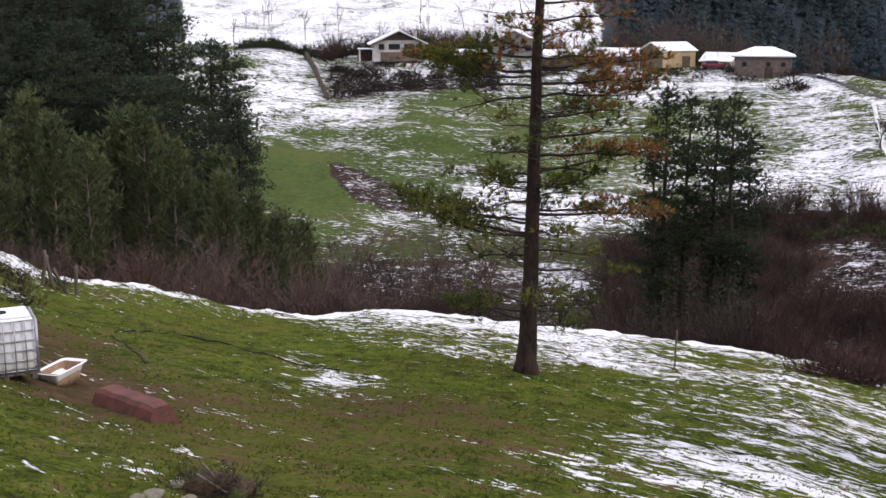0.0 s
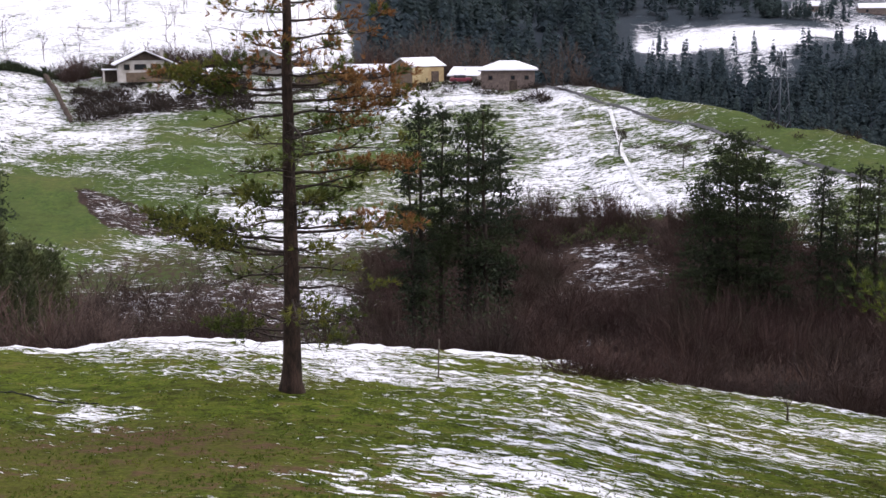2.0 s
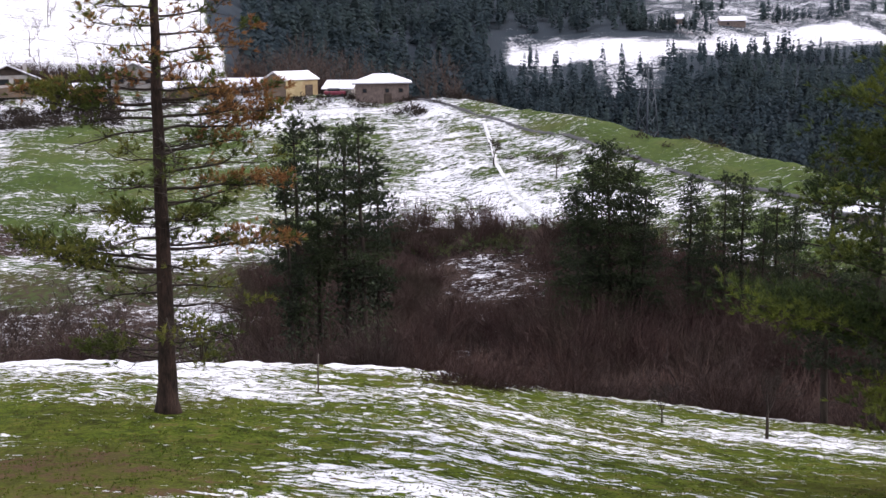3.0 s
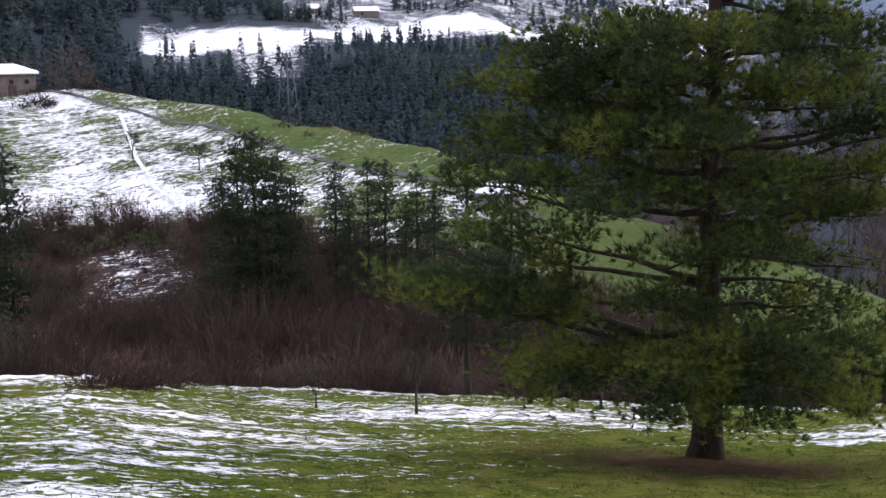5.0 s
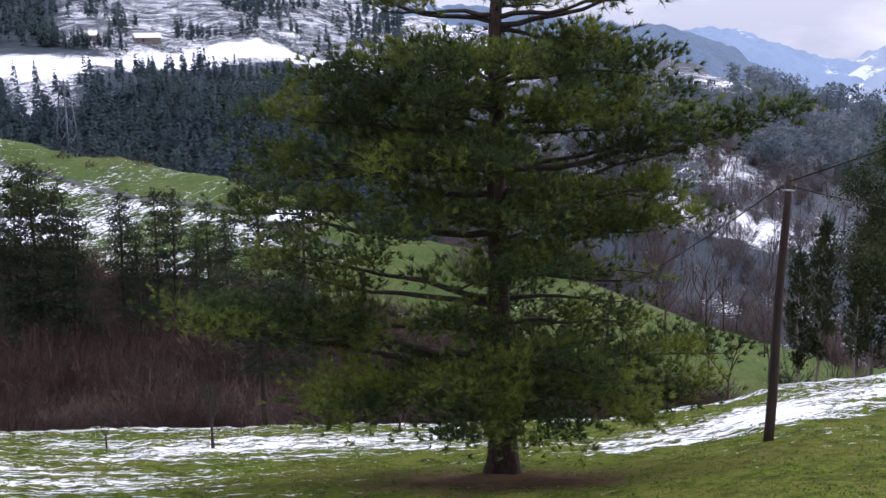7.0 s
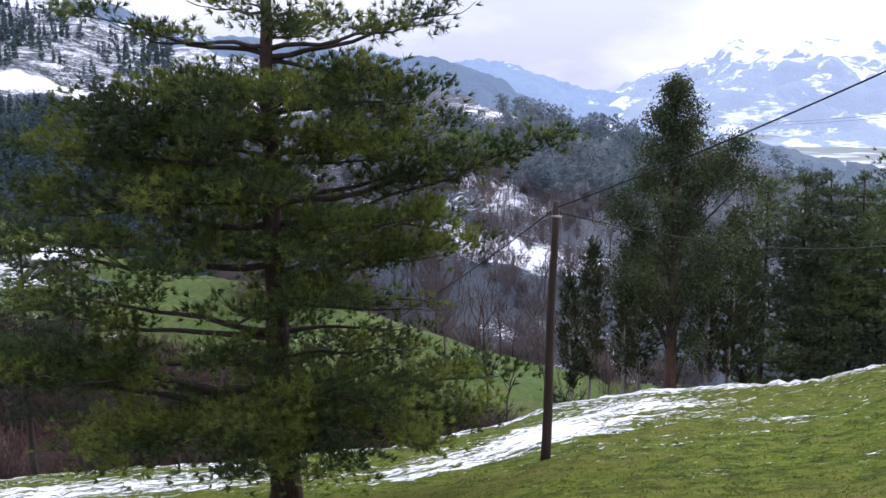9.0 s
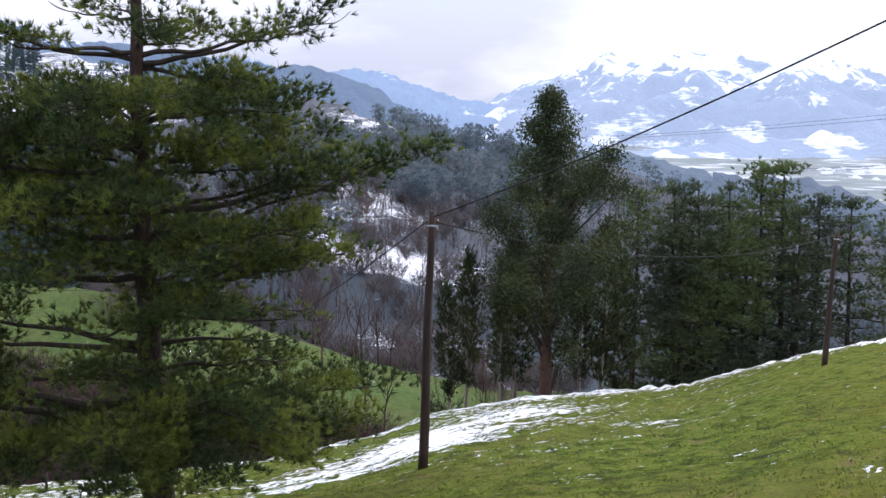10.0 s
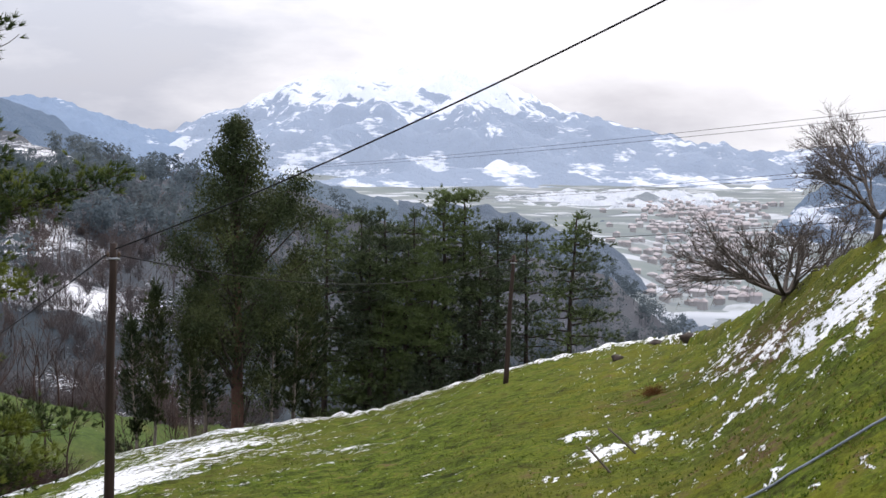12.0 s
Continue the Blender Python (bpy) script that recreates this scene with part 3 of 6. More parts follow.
# ---- trees ----
def limb_path(z0, turn, length, rise, bend, k=9, wig=0.04, rg=rng):
    """A limb from the trunk's axis: rise at its root, bend towards its end."""
    s = np.linspace(0, 1, k)
    a = np.radians(turn) + wig * 2 * np.cumsum(rg.normal(size=k)) / k
    h = length * s
    P = np.stack([h * np.cos(a), h * np.sin(a), z0 + length * (rise * s + bend * s ** 2)], -1)
    P[1:, 2] += wig * length * 0.3 * np.convolve(rg.normal(size=k - 1), [0.25, 0.5, 0.25], "same")
    return P


def lerp_path(P, s):
    t = np.clip(np.asarray(s), 0, 1) * (len(P) - 1)
    i = np.minimum(t.astype(int), len(P) - 2)
    f = (t - i)[:, None]
    return P[i] * (1 - f) + P[i + 1] * f


def pad_limb(P, wood, crown, rg, r0, pads, reach_out, pad_r, puffs, blade, width, count, bare=0.25, flat=0.4, up=0.5, twigs=False, mute=0.0):
    """Side branches along a limb, each ending in a flat pad of needle tufts."""
    L = np.linalg.norm(P[-1] - P[0])
    d0 = (P[-1] - P[0]) / (L + 1e-9)
    side = np.cross(d0, [0, 0, 1.0])
    side /= np.linalg.norm(side) + 1e-9
    s = np.clip(bare + (1 - bare) * (np.linspace(0.04, 1, pads) + rg.normal(size=pads) * 0.3 / pads), 0, 1)
    s[-1] = 1.0
    C, D = [], []
    for q, (ss, p) in enumerate(zip(s, lerp_path(P, s))):
        sgn = 1 if q % 2 else -1
        out = rg.uniform(0.4, 1.1) if ss < 0.97 else rg.uniform(0, 0.3)
        d = d0 * rg.uniform(0.45, 1.0) + side * sgn * out + np.array([0, 0, rg.uniform(-0.12, 0.35)])
        d /= np.linalg.norm(d)
        l = reach_out * (1.2 - 0.6 * ss) * rg.uniform(0.45, 1.3)
        k = np.linspace(0, 1, 4)[:, None]
        tw = p + d * l * k + np.array([0, 0, 0.22 * l]) * k ** 2
        if wood is not None:
            wood.tube(tw, np.linspace(max(0.012, r0 * 0.34 * (1.15 - ss)), 0.008, 4), 4, False)
        if rg.uniform() < mute:
            continue
        pr = pad_r * rg.uniform(0.65, 1.3)
        n = max(2, int(puffs * rg.uniform(0.7, 1.3)))
        off = rg.normal(size=(n, 3)) * pr * 0.55 * np.array([1, 1, flat])
        c = tw[-1] + off - d * pr * 0.25
        if twigs and wood is not None:
            for e in c[:6]:
                wood.tube([tw[2], (tw[2] + e) / 2 + [0, 0, -0.02], e], [0.009, 0.007, 0.004], 3, False)
        C.append(c)
        D.append(off / (pr + 1e-6) * 0.9 + d * 0.35 + np.array([0, 0, up]))
    if C:
        crown.blades(np.concatenate(C), np.concatenate(D), blade, width, count, 0.5, rg)


def tree_root(name, x, y, turn, label, group="", sink=0.25, lean=(0, 0)):
    ob = new(name)
    ob.matrix_basis = pose(x, y, gz(x, y) - sink, lean[0], lean[1], turn)
    return tagged(ob, label, "tree", group)


def trunk_path(height, k, wob, rg):
    z = np.linspace(0, height, k)
    dx = np.cumsum(rg.normal(size=k)) * wob
    dy = np.cumsum(rg.normal(size=k)) * wob
    dx[0] = dy[0] = 0
    return np.stack([dx, dy, z], -1)


def trunk_mesh(P, r_base, r_top, flare, mat, sides=12):
    sh = Shape()
    s = np.linspace(0, 1, len(P))
    rad = r_base + (r_top - r_base) * s ** 0.8 + flare * np.exp(-s * P[-1, 2] / 0.45)
    sh.tube(P, rad, sides)
    return sh.mesh("trunk", mat, True)


# the broad dense pine on the meadow; its local x points to the right of the line of sight
def broad_pine():
    rg = np.random.RandomState(11)
    x, y = polar(48.7, 32.2)
    root = tree_root("pine_tree", x, y, -48.7, "broad dense dark green pine on the meadow, bare soil beneath")
    P = trunk_path(18.5, 24, 0.03, rg)
    hold("trunk", trunk_mesh(P, 0.46, 0.08, 0.16, BARK_PINE, 14), root)
    crown = Shape()
    # height at the trunk, bearing (0 right, 90 away), length, rise, bend, fullness, bare inner share
    right = [(12.9, 0, 5.3, 0.18, 0.05, 0.45, 0.4), (12.8, 10, 3.8, -0.08, -0.02, 0.35, 0.4), (13.1, -12, 4.4, 0.12, 0.02, 0.4, 0.4),
             (11.9, 0, 3.6, 0.06, 0, 1, 0.2), (11.4, -12, 4.0, 0.1, 0, 1, 0.2), (10.9, 14, 4.1, 0.08, 0, 1, 0.2), (10.3, -6, 4.3, 0.1, 0, 1, 0.2),
             (9.0, 2, 7.4, 0.10, 0.07, 1, 0.5), (8.4, -8, 5.8, 0.2, 0.03, 0.8, 0.45), (8.9, 10, 5.4, 0.2, 0.05, 0.8, 0.4), (8.2, -20, 4.3, 0.1, 0, 0.9, 0.2),
             (7.6, 6, 4.8, 0.08, 0.02, 0.8, 0.25), (7.0, -10, 4.6, 0.06, 0.03, 0.8, 0.3), (6.7, 0, 5.2, 0.26, -0.08, 0.8, 0.45), (6.0, -6, 4.0, 0.04, -0.04, 0.6, 0.3),
             (5.3, 12, 3.8, 0.04, -0.06, 0.4, 0.4), (4.7, -5, 3.6, 0.06, -0.06, 0.35, 0.4), (3.3, 2, 6.3, 0.06, 0, 1, 0.3), (3.0, -10, 5.6, 0.02, 0.02, 1, 0.2), (3.5, 12, 5.0, 0.02, 0, 1, 0.25), (2.7, -4, 3.8, -0.06, -0.05, 1, 0.2)]
    left = [(13.0, 180, 4.5, 0.16, 0.06, 0.45, 0.4), (13.2, 194, 3.8, 0.08, 0.04, 0.4, 0.4), (11.9, 180, 4.1, 0.06, 0, 1, 0.2), (11.2, 190, 4.6, 0.04, 0.02, 1, 0.25), (10.9, 174, 5.0, 0.0, 0.02, 1, 0.25),
            (10.1, 182, 6.0, 0.04, 0.02, 1, 0.3), (9.6, 170, 5.4, 0.06, 0, 1, 0.2), (9.2, 190, 6.2, 0.05, 0, 1, 0.25), (8.4, 180, 6.4, 0.05, 0.02, 1, 0.2), (7.9, 196, 5.6, 0.04, 0.02, 1, 0.2), (7.3, 176, 7.2, 0.06, 0.02, 0.8, 0.4),
            (5.4, 186, 6.0, 0.16, 0.05, 0.5, 0.5), (5.2, 172, 6.4, 0.05, 0.08, 0.5, 0.5),
            (3.2, 182, 8.8, 0.14, 0.04, 1, 0.35), (3.6, 174, 8.4, 0.1, 0.04, 1, 0.4), (3.9, 190, 7.9, 0.08, 0.04, 1, 0.35), (4.4, 180, 7.4, 0.02, 0.05, 1, 0.35),
            (3.0, 186, 4.8, -0.03, -0.03, 0.9, 0.2), (2.8, 176, 4.4, -0.08, -0.07, 1, 0.2), (3.2, 200, 4.6, -0.06, -0.05, 1, 0.2)]
    low = [(3.4, 183, 5.0, -0.12, -0.08, 0.8, 0.25), (3.3, -4, 4.6, -0.08, -0.05, 1, 0.2), (3.4, -32, 4.6, -0.1, -0.05, 1, 0.2), (3.4, 214, 5.0, -0.12, -0.05, 1, 0.2), (3.6, 245, 4.4, -0.12, -0.06, 1, 0.2), (3.5, 295, 4.4, -0.12, -0.06, 1, 0.2), (3.7, 270, 3.6, -0.08, -0.06, 1, 0.2), (4.2, 315, 4.6, -0.06, -0.06, 1, 0.2)]
    limbs = right + left + low
    z = 2.8
    while z < 18.0:
        far_out = np.interp(z, [1, 4, 10, 12.6, 13.4, 18.2], [3.4, 4.2, 3.7, 2.9, 2.6, 0.5])
        if not 12.3 < z < 12.8:
            thin = 0.3 if 4.2 < z < 6.4 else 0.5 if z > 12.6 else 1.0
            for a in (rg.uniform(225, 315), rg.uniform(45, 135), rg.uniform(0, 360)):
                limbs.append((z + rg.uniform(-0.2, 0.2), a, far_out * rg.uniform(0.6, 1.1), rg.uniform(-0.05, 0.25) if z > 3 else -0.08, rg.uniform(-0.08, 0.05), thin, 0.25))
        z += rg.uniform(0.5, 0.85)
    for z, a, L, rise, bend, full, bare in limbs:
        Q = limb_path(z, a, L, rise, bend, 10, 0.1, rg)
        Q[:, :2] += lerp_path(P, np.array([z / 18.5]))[0][:2]
        r0 = 0.03 + 0.0125 * L
        wood = Shape()
        wood.tube(Q, np.linspace(r0, 0.014, 10), 6)
        pads = max(3, int(2.0 * L * (1.15 - bare) + 2))
        pad_limb(Q, wood, crown, rg, r0, pads, 1.15, 0.78, 27, 0.23, 0.033, 18, bare, 0.42, 0.55, True, (1 - full) * 0.8)
        hold("limb", wood.mesh("limb", BARK_DARK, True), root)
    hold("crown", crown.mesh("crown", NEEDLE), root, kind="stuff")


# the tall sparse pine with rusty needles
def sparse_pine():
    rg = np.random.RandomState(5)
    x, y = polar(4.2, 34.3)
    H = 16.5
    root = tree_root("pine_tree", x, y, -4.2, "tall sparse pine with rusty dying needles, bare trunk, on the meadow")
    P = trunk_path(H, 26, 0.012, rg)
    P[:, 0] += np.linspace(0, 0.35, 26)
    hold("trunk", trunk_mesh(P, 0.3, 0.07, 0.2, BARK_PINE, 14), root)
    green, rust = Shape(), Shape()
    # height, bearing, length, rise, bend, share of rusty needles, fullness
    main = [(4.6, 180, 3.8, -0.02, 0.3, 0.0, 1.0), (4.9, 174, 2.7, 0.05, 0.16, 0.0, 0.9), (4.5, 190, 3.2, 0.0, 0.25, 0.0, 0.9), (5.9, 195, 1.1, 0.15, 0, 0.0, 1.0), (6.1, 160, 1.0, 0.1, 0, 0.0, 1.0), (6.0, -15, 0.9, 0.15, 0, 0.0, 1.0), (5.7, 20, 1.0, 0.1, 0, 0.1, 1.0),
            (5.2, 0, 3.5, 0.02, 0, 0.75, 0.9), (5.3, 8, 2.4, 0.03, 0, 0.3, 0.5), (6.4, 5, 2.6, 0.25, -0.05, 0.3, 0.5), (6.9, 0, 3.5, 0.05, -0.02, 0.85, 0.8), (7.4, 10, 3.0, 0.1, -0.05, 0.6, 0.5), (2.9, -6, 2.2, 0.0, -0.3, 0.0, 0.1), (4.1, 10, 2.0, -0.05, -0.05, 0.1, 0.3), (3.6, -10, 2.4, 0, -0.1, 0.0, 0.3),
            (2.2, 180, 2.1, 0.02, 0, 0.0, 0.8), (2.4, 10, 1.6, 0.0, -0.05, 0.0, 0.6), (1.8, 0, 1.8, 0, 0, 0.0, 0.5), (9.4, 181, 3.4, 0.04, 0.05, 0.1, 1.0), (9.2, 186, 2.4, 0.05, 0.02, 0.35, 0.8), (9.8, 176, 2.2, 0.05, 0, 0.2, 0.8),
            (8.6, 0, 2.8, 0.05, 0, 0.85, 0.8), (9.0, -8, 3.2, 0.05, 0, 0.9, 0.9), (9.5, 6, 3.0, 0.05, 0, 0.9, 0.8), (8.0, 4, 2.6, 0.12, -0.03, 0.6, 0.5), (7.0, 180, 1.6, 0.05, 0, 0.0, 0.5), (7.8, 178, 1.2, 0.05, 0, 0.0, 0.4)]
    z = 9.8
    while z < H - 0.3:
        main.append((z, rg.uniform(-60, 60), rg.uniform(2.0, 3.4) * min(1, (H + 1 - z) / 4), rg.uniform(0, 0.15), -0.03, rg.choice([0.9, 0.8, 0.5]), 0.6))
        main.append((z + 0.2, rg.uniform(120, 240), rg.uniform(1.0, 2.2) * min(1, (H + 1 - z) / 4), rg.uniform(0, 0.15), -0.03, 0.5, 0.45))
        z += 0.5
    for z in np.arange(1.9, 9.6, 0.26):
        main.append((z, rg.uniform(0, 360), rg.uniform(0.7, 2.6), rg.uniform(-0.05, 0.12), rg.uniform(-0.15, -0.02), 0.05, 0.12))
    for z, a, L, rise, bend, rusty, full in main:
        Q = limb_path(z, a, L, rise, bend, 9, 0.08, rg)
        Q[:, :2] += lerp_path(P, np.array([z / H]))[0][:2]
        r0 = 0.022 + 0.0095 * L
        wood = Shape()
        wood.tube(Q, np.linspace(r0, 0.01, 9), 5)
        for shape, share in ((green, 1 - rusty), (rust, rusty)):
            k = int(4.2 * L * share * max(full, 0.35))
            if k:
                pad_limb(Q, wood, shape, rg, r0, k + 1, 0.8, 0.42, 13, 0.2, 0.034, 14, 0.35, 0.5, 0.4, True, 0.7 * (1 - full))
        # dead twigs
        for p in lerp_path(Q, rg.uniform(0.15, 1, int(7 * L))):
            d = rg.normal(size=3) * [1, 1, 0.6]
            wood.tube([p, p + d * 0.22, p + d * 0.4 + [0, 0, 0.05]], [0.011, 0.008, 0.005], 3, False)
        hold("limb", wood.mesh("limb", BARK_DARK, True), root)
    hold("green_crown", green.mesh("green_crown", NEEDLE_SPARSE), root, "thin green needles", "stuff")
    hold("rusty_crown", rust.mesh("rusty_crown", NEEDLE_RUST), root, "rusty brown dead needles", "stuff")


def make_pine(seed, H, spread, base, mat=None, bark=None, dens=1.0, taper=0.75, pad=0.85, ivy=False):
    """Meshes of a middle-distance pine: trunk with limbs, crown in layered pads."""
    rg = np.random.RandomState(seed)
    wood, crown = Shape(), Shape()
    P = trunk_path(H, 14, 0.05, rg)
    wood.tube(P, np.linspace(0.0155 * H, 0.04, 14), 8)
    z = base
    while z < H - 0.2:
        f = (z - base) / (H - base)
        whorl = rg.randint(3, 6)
        for k in range(whorl):
            a = 360 * (k + rg.uniform(-0.4, 0.4)) / whorl
            L = spread * (1 - f ** (2.2 / taper) * 0.86) * (0.55 + 0.45 * min(1, f * 3 + 0.3)) * rg.uniform(0.5, 1.2)
            Q = limb_path(z + rg.uniform(-0.3, 0.3), a, L, rg.uniform(-0.05, 0.28), -0.03, 6, 0.1, rg)
            Q[:, :2] += lerp_path(P, np.array([min(1, z / H)]))[0][:2]
            wood.tube(Q, np.linspace(0.045 + 0.008 * L, 0.02, 6), 4, False)
            pad_limb(Q, None, crown, rg, 0.05, int(1.1 * L * dens) + 2, 0.6, pad * rg.uniform(0.8, 1.25), 11, 0.27, 0.055, 13, 0.3, 0.34, 0.45)
        z += rg.uniform(0.75, 1.15)
    if ivy:
        n = 700
        q = rg.uniform(0.12, base / H + 0.12, n)
        c = lerp_path(P, q) + rg.normal(size=(n, 3)) * [0.5, 0.5, 0.3]
        crown.leaves(c, 0.34, rg, 0.5, 0.6)
    top = P[-1] + rg.normal(size=(14, 3)) * [0.3, 0.3, 0.25]
    crown.blades(top, np.tile([[0, 0, 1.0]], (14, 1)), 0.34, 0.075, 9, 0.6, rg)
    return wood.mesh("trunk", bark or BARK_DARK, True), crown.mesh("crown", mat or NEEDLE_FAR)


def make_flame(seed, H, spread, base, mat):
    """A slender young gum: bare pole below, a feathery upswept crown pointed like a flame."""
    rg = np.random.RandomState(seed)
    wood, crown = Shape(), Shape()
    P = trunk_path(H * 0.97, 14, 0.06, rg)
    wood.tube(P, np.linspace(0.011 * H, 0.02, 14), 7)
    z = base
    while z < H * 0.97:
        f = (z - base) / (H - base)
        for k in range(4):
            a = rg.uniform(0, 360)
            L = spread * np.interp(f, [0, 0.2, 0.45, 0.8, 1], [0.45, 0.9, 1.0, 0.55, 0.08]) * rg.uniform(0.4, 1.1)
            Q = limb_path(z, a, L, rg.uniform(0.5, 1.0), 0.1, 5, 0.08, rg)
            Q[:, :2] += lerp_path(P, np.array([min(1, z / (H * 0.97))]))[0][:2]
            wood.tube(Q, np.linspace(0.03, 0.012, 5), 3, False)
            n = 10
            c = lerp_path(Q, rg.uniform(0.3, 1.1, n)) + rg.normal(size=(n, 3)) * [0.26, 0.26, 0.34]
            out = np.array([math.cos(radians(a)), math.sin(radians(a)), 1.3])
            crown.blades(c, np.tile([out], (n, 1)), 0.46, 0.085, 9, 0.5, rg)
        z += 0.42
    return wood.mesh("trunk", BARK_PALE, True), crown.mesh("crown", mat)


def make_great_gum(seed, H, mat):
    """The great eucalyptus: separate drooping leaf masses on rising limbs, with gaps between."""
    rg = np.random.RandomState(seed)
    wood, crown, limbs = Shape(), Shape(), Shape()
    P = trunk_path(H * 0.95, 16, 0.07, rg)
    wood.tube(P, np.linspace(0.42, 0.04, 16), 10)
    # crown outline: height share, reach to either side of the trunk
    share = [0.15, 0.25, 0.31, 0.41, 0.5, 0.63, 0.7, 0.8, 0.89, 0.96, 1.0]
    reach_l, reach_r = [0.5, 0.9, 1.4, 2.3, 4.4, 4.5, 3.4, 1.6, 1.4, 0.8, 0.3], [0.5, 0.9, 1.4, 2.8, 4.6, 5.1, 5.0, 3.9, 2.7, 1.0, 0.4]
    z = 0.24
    while z < 1.0:
        n = 1 if z < 0.4 else 6 if z < 0.88 else 3
        for k in range(n):
            a = rg.uniform(0, 2 * np.pi)
            c, s_ = math.cos(a), math.sin(a)
            edge = np.interp(z, share, reach_r if c > 0 else reach_l)
            depth = (np.interp(z, share, reach_l) + np.interp(z, share, reach_r)) / 2
            rr = rg.uniform(0.06, 0.95) ** 0.75
            end = np.array([c * edge * rr, s_ * depth * rr, z * H + rg.uniform(-0.3, 0.3)])
            root = lerp_path(P, np.array([max(0.1, z - 0.06 - 0.13 * rr)]))[0]
            t = np.linspace(0, 1, 6)[:, None]
            Q = root + (end - root) * t + np.array([0, 0, -0.5]) * t * (1 - t) + rg.normal(size=(6, 3)) * 0.1 * t
            limbs.tube(Q, np.linspace(0.09, 0.02, 6), 5, False)
            m = int(rg.uniform(640, 1080) * (0.55 + 0.45 * rr))
            size = rg.uniform(0.42, 0.72) * (1 if z < 0.9 else 0.7)
            C = end + rg.normal(size=(m, 3)) * np.array([size, size, size * 0.8])
            C[:, 2] -= 0.35 * ((C[:, 0] - end[0]) ** 2 + (C[:, 1] - end[1]) ** 2)
            crown.leaves(C, 0.19, rg, 0.8, 0.42)
        z += 0.042
    return wood.mesh("trunk", BARK_EUC, True), crown.mesh("crown", mat), limbs.mesh("branchwork", BARK_DARK, True)


def grow(sh, p, d, L, r, depth, rg, kids, spread, up, tips, sides, thin=0):
    """Bare branching, from the stem to twigs; the thin outermost levels are slivers."""
    if depth < thin and depth == 0:
        sh.blades([p], [np.asarray(d, float) + [0, 0, up]], L, tips * 2.2, 1, 0.1, rg)
        return
    k = (4 if depth else 3) if not thin else 2 if depth < 2 else 3
    Q = [np.array(p, float)]
    dd = np.array(d, float)
    for i in range(k):
        dd = dd + rg.normal(size=3) * 0.13 + np.array([0, 0, up])
        dd /= np.linalg.norm(dd)
        Q.append(Q[-1] + dd * L / k)
    if depth < thin:
        sh.blades([p], [Q[-1] - Q[0]], L, max(r, tips) * 2.0, 1, 0.0, rg)
    else:
        sh.tube(Q, np.linspace(r, r * 0.55, k + 1), sides if depth > 1 else 3, False)
    if depth == 0:
        return
    for i in range(kids):
        s = rg.uniform(0.35, 1.0) if i else 1.0
        q = lerp_path(np.array(Q), np.array([s]))[0]
        nd = dd + rg.normal(size=3) * spread
        nd /= np.linalg.norm(nd)
        grow(sh, q, nd, L * rg.uniform(0.55, 0.8), max(r * 0.5, tips), depth - 1, rg, kids, spread, up, tips, sides, thin)


def make_bare(seed, stem, L, r, depth, kids, spread, up, stems=1, tips=0.012, tilt=0.15, split=False, fan=None, thin=0):
    """A leafless tree or shrub; with split, its stem and its crown apart."""
    rg = np.random.RandomState(seed)
    sh = Shape()
    low = Shape() if split else sh
    for k in range(stems):
        d = np.array([rg.normal() * tilt, rg.normal() * tilt, 1.0])
        p = np.array([rg.normal() * 0.25, rg.normal() * 0.25, 0]) if stems > 1 else np.zeros(3)
        if stem:
            low.tube([p, p + d * stem * 0.5, p + d * stem], [r * 1.35, r * 1.05, r], 5 if thin else 8)
        for j in range(fan[0] if fan else 1 if stems > 1 else 3):
            nd = d + rg.normal(size=3) * (spread if stems == 1 else 0.1)
            if fan:
                a = 2 * math.pi * (j + rg.uniform(-0.3, 0.3)) / fan[0]
                nd = np.array([math.cos(a) * fan[1], math.sin(a) * fan[1], rg.uniform(0.5, 1.1)])
            nd /= np.linalg.norm(nd)
            grow(sh, p + d * stem, nd, L * rg.uniform(0.8, 1.1), r * 0.75, depth, rg, kids, spread, up, tips, 4 if thin else 5, thin)
    return (low, sh) if split else sh


def make_bush(seed, size=1.0, n=60, blade=0.5, width=0.075):
    """A leafy or twiggy thicket: many thin blades fanning from the ground."""
    rg = np.random.RandomState(seed)
    sh = Shape()
    C = rg.normal(size=(n, 3)) * np.array([0.75, 0.75, 0.4]) * size
    C[:, 2] = np.abs(C[:, 2]) * 1.2
    D = C / (np.linalg.norm(C, axis=1, keepdims=True) + 1e-6) + [0, 0, 0.7]
    sh.blades(C, D, blade * size, width * size, 6, 0.6, rg)
    return sh


def make_thicket(seed, n=34, high=2.2, wide=1.1):
    """A leafless shrub: a dome of very fine twigs on thin rods."""
    rg = np.random.RandomState(seed)
    sh = Shape()
    for k in range(n):
        p = np.array([*(rg.normal(size=2) * 0.25 * wide), 0.0])
        d = np.array([*(rg.normal(size=2) * 0.42 * wide), 1.0])
        L = high * rg.uniform(0.5, 1.1)
        t = np.linspace(0, 1, 4)[:, None]
        Q = p + d * L * t + rg.normal(size=(4, 3)) * 0.07 * t
        sh.tube(Q, np.linspace(0.016, 0.006, 4), 3, False)
        m = 9
        c = lerp_path(Q, rg.uniform(0.25, 1.0, m))
        sh.blades(c, np.tile([d + [0, 0, 0.2]], (m, 1)), 0.6 * high / 2, 0.02, 2, 0.6, rg)
    return sh


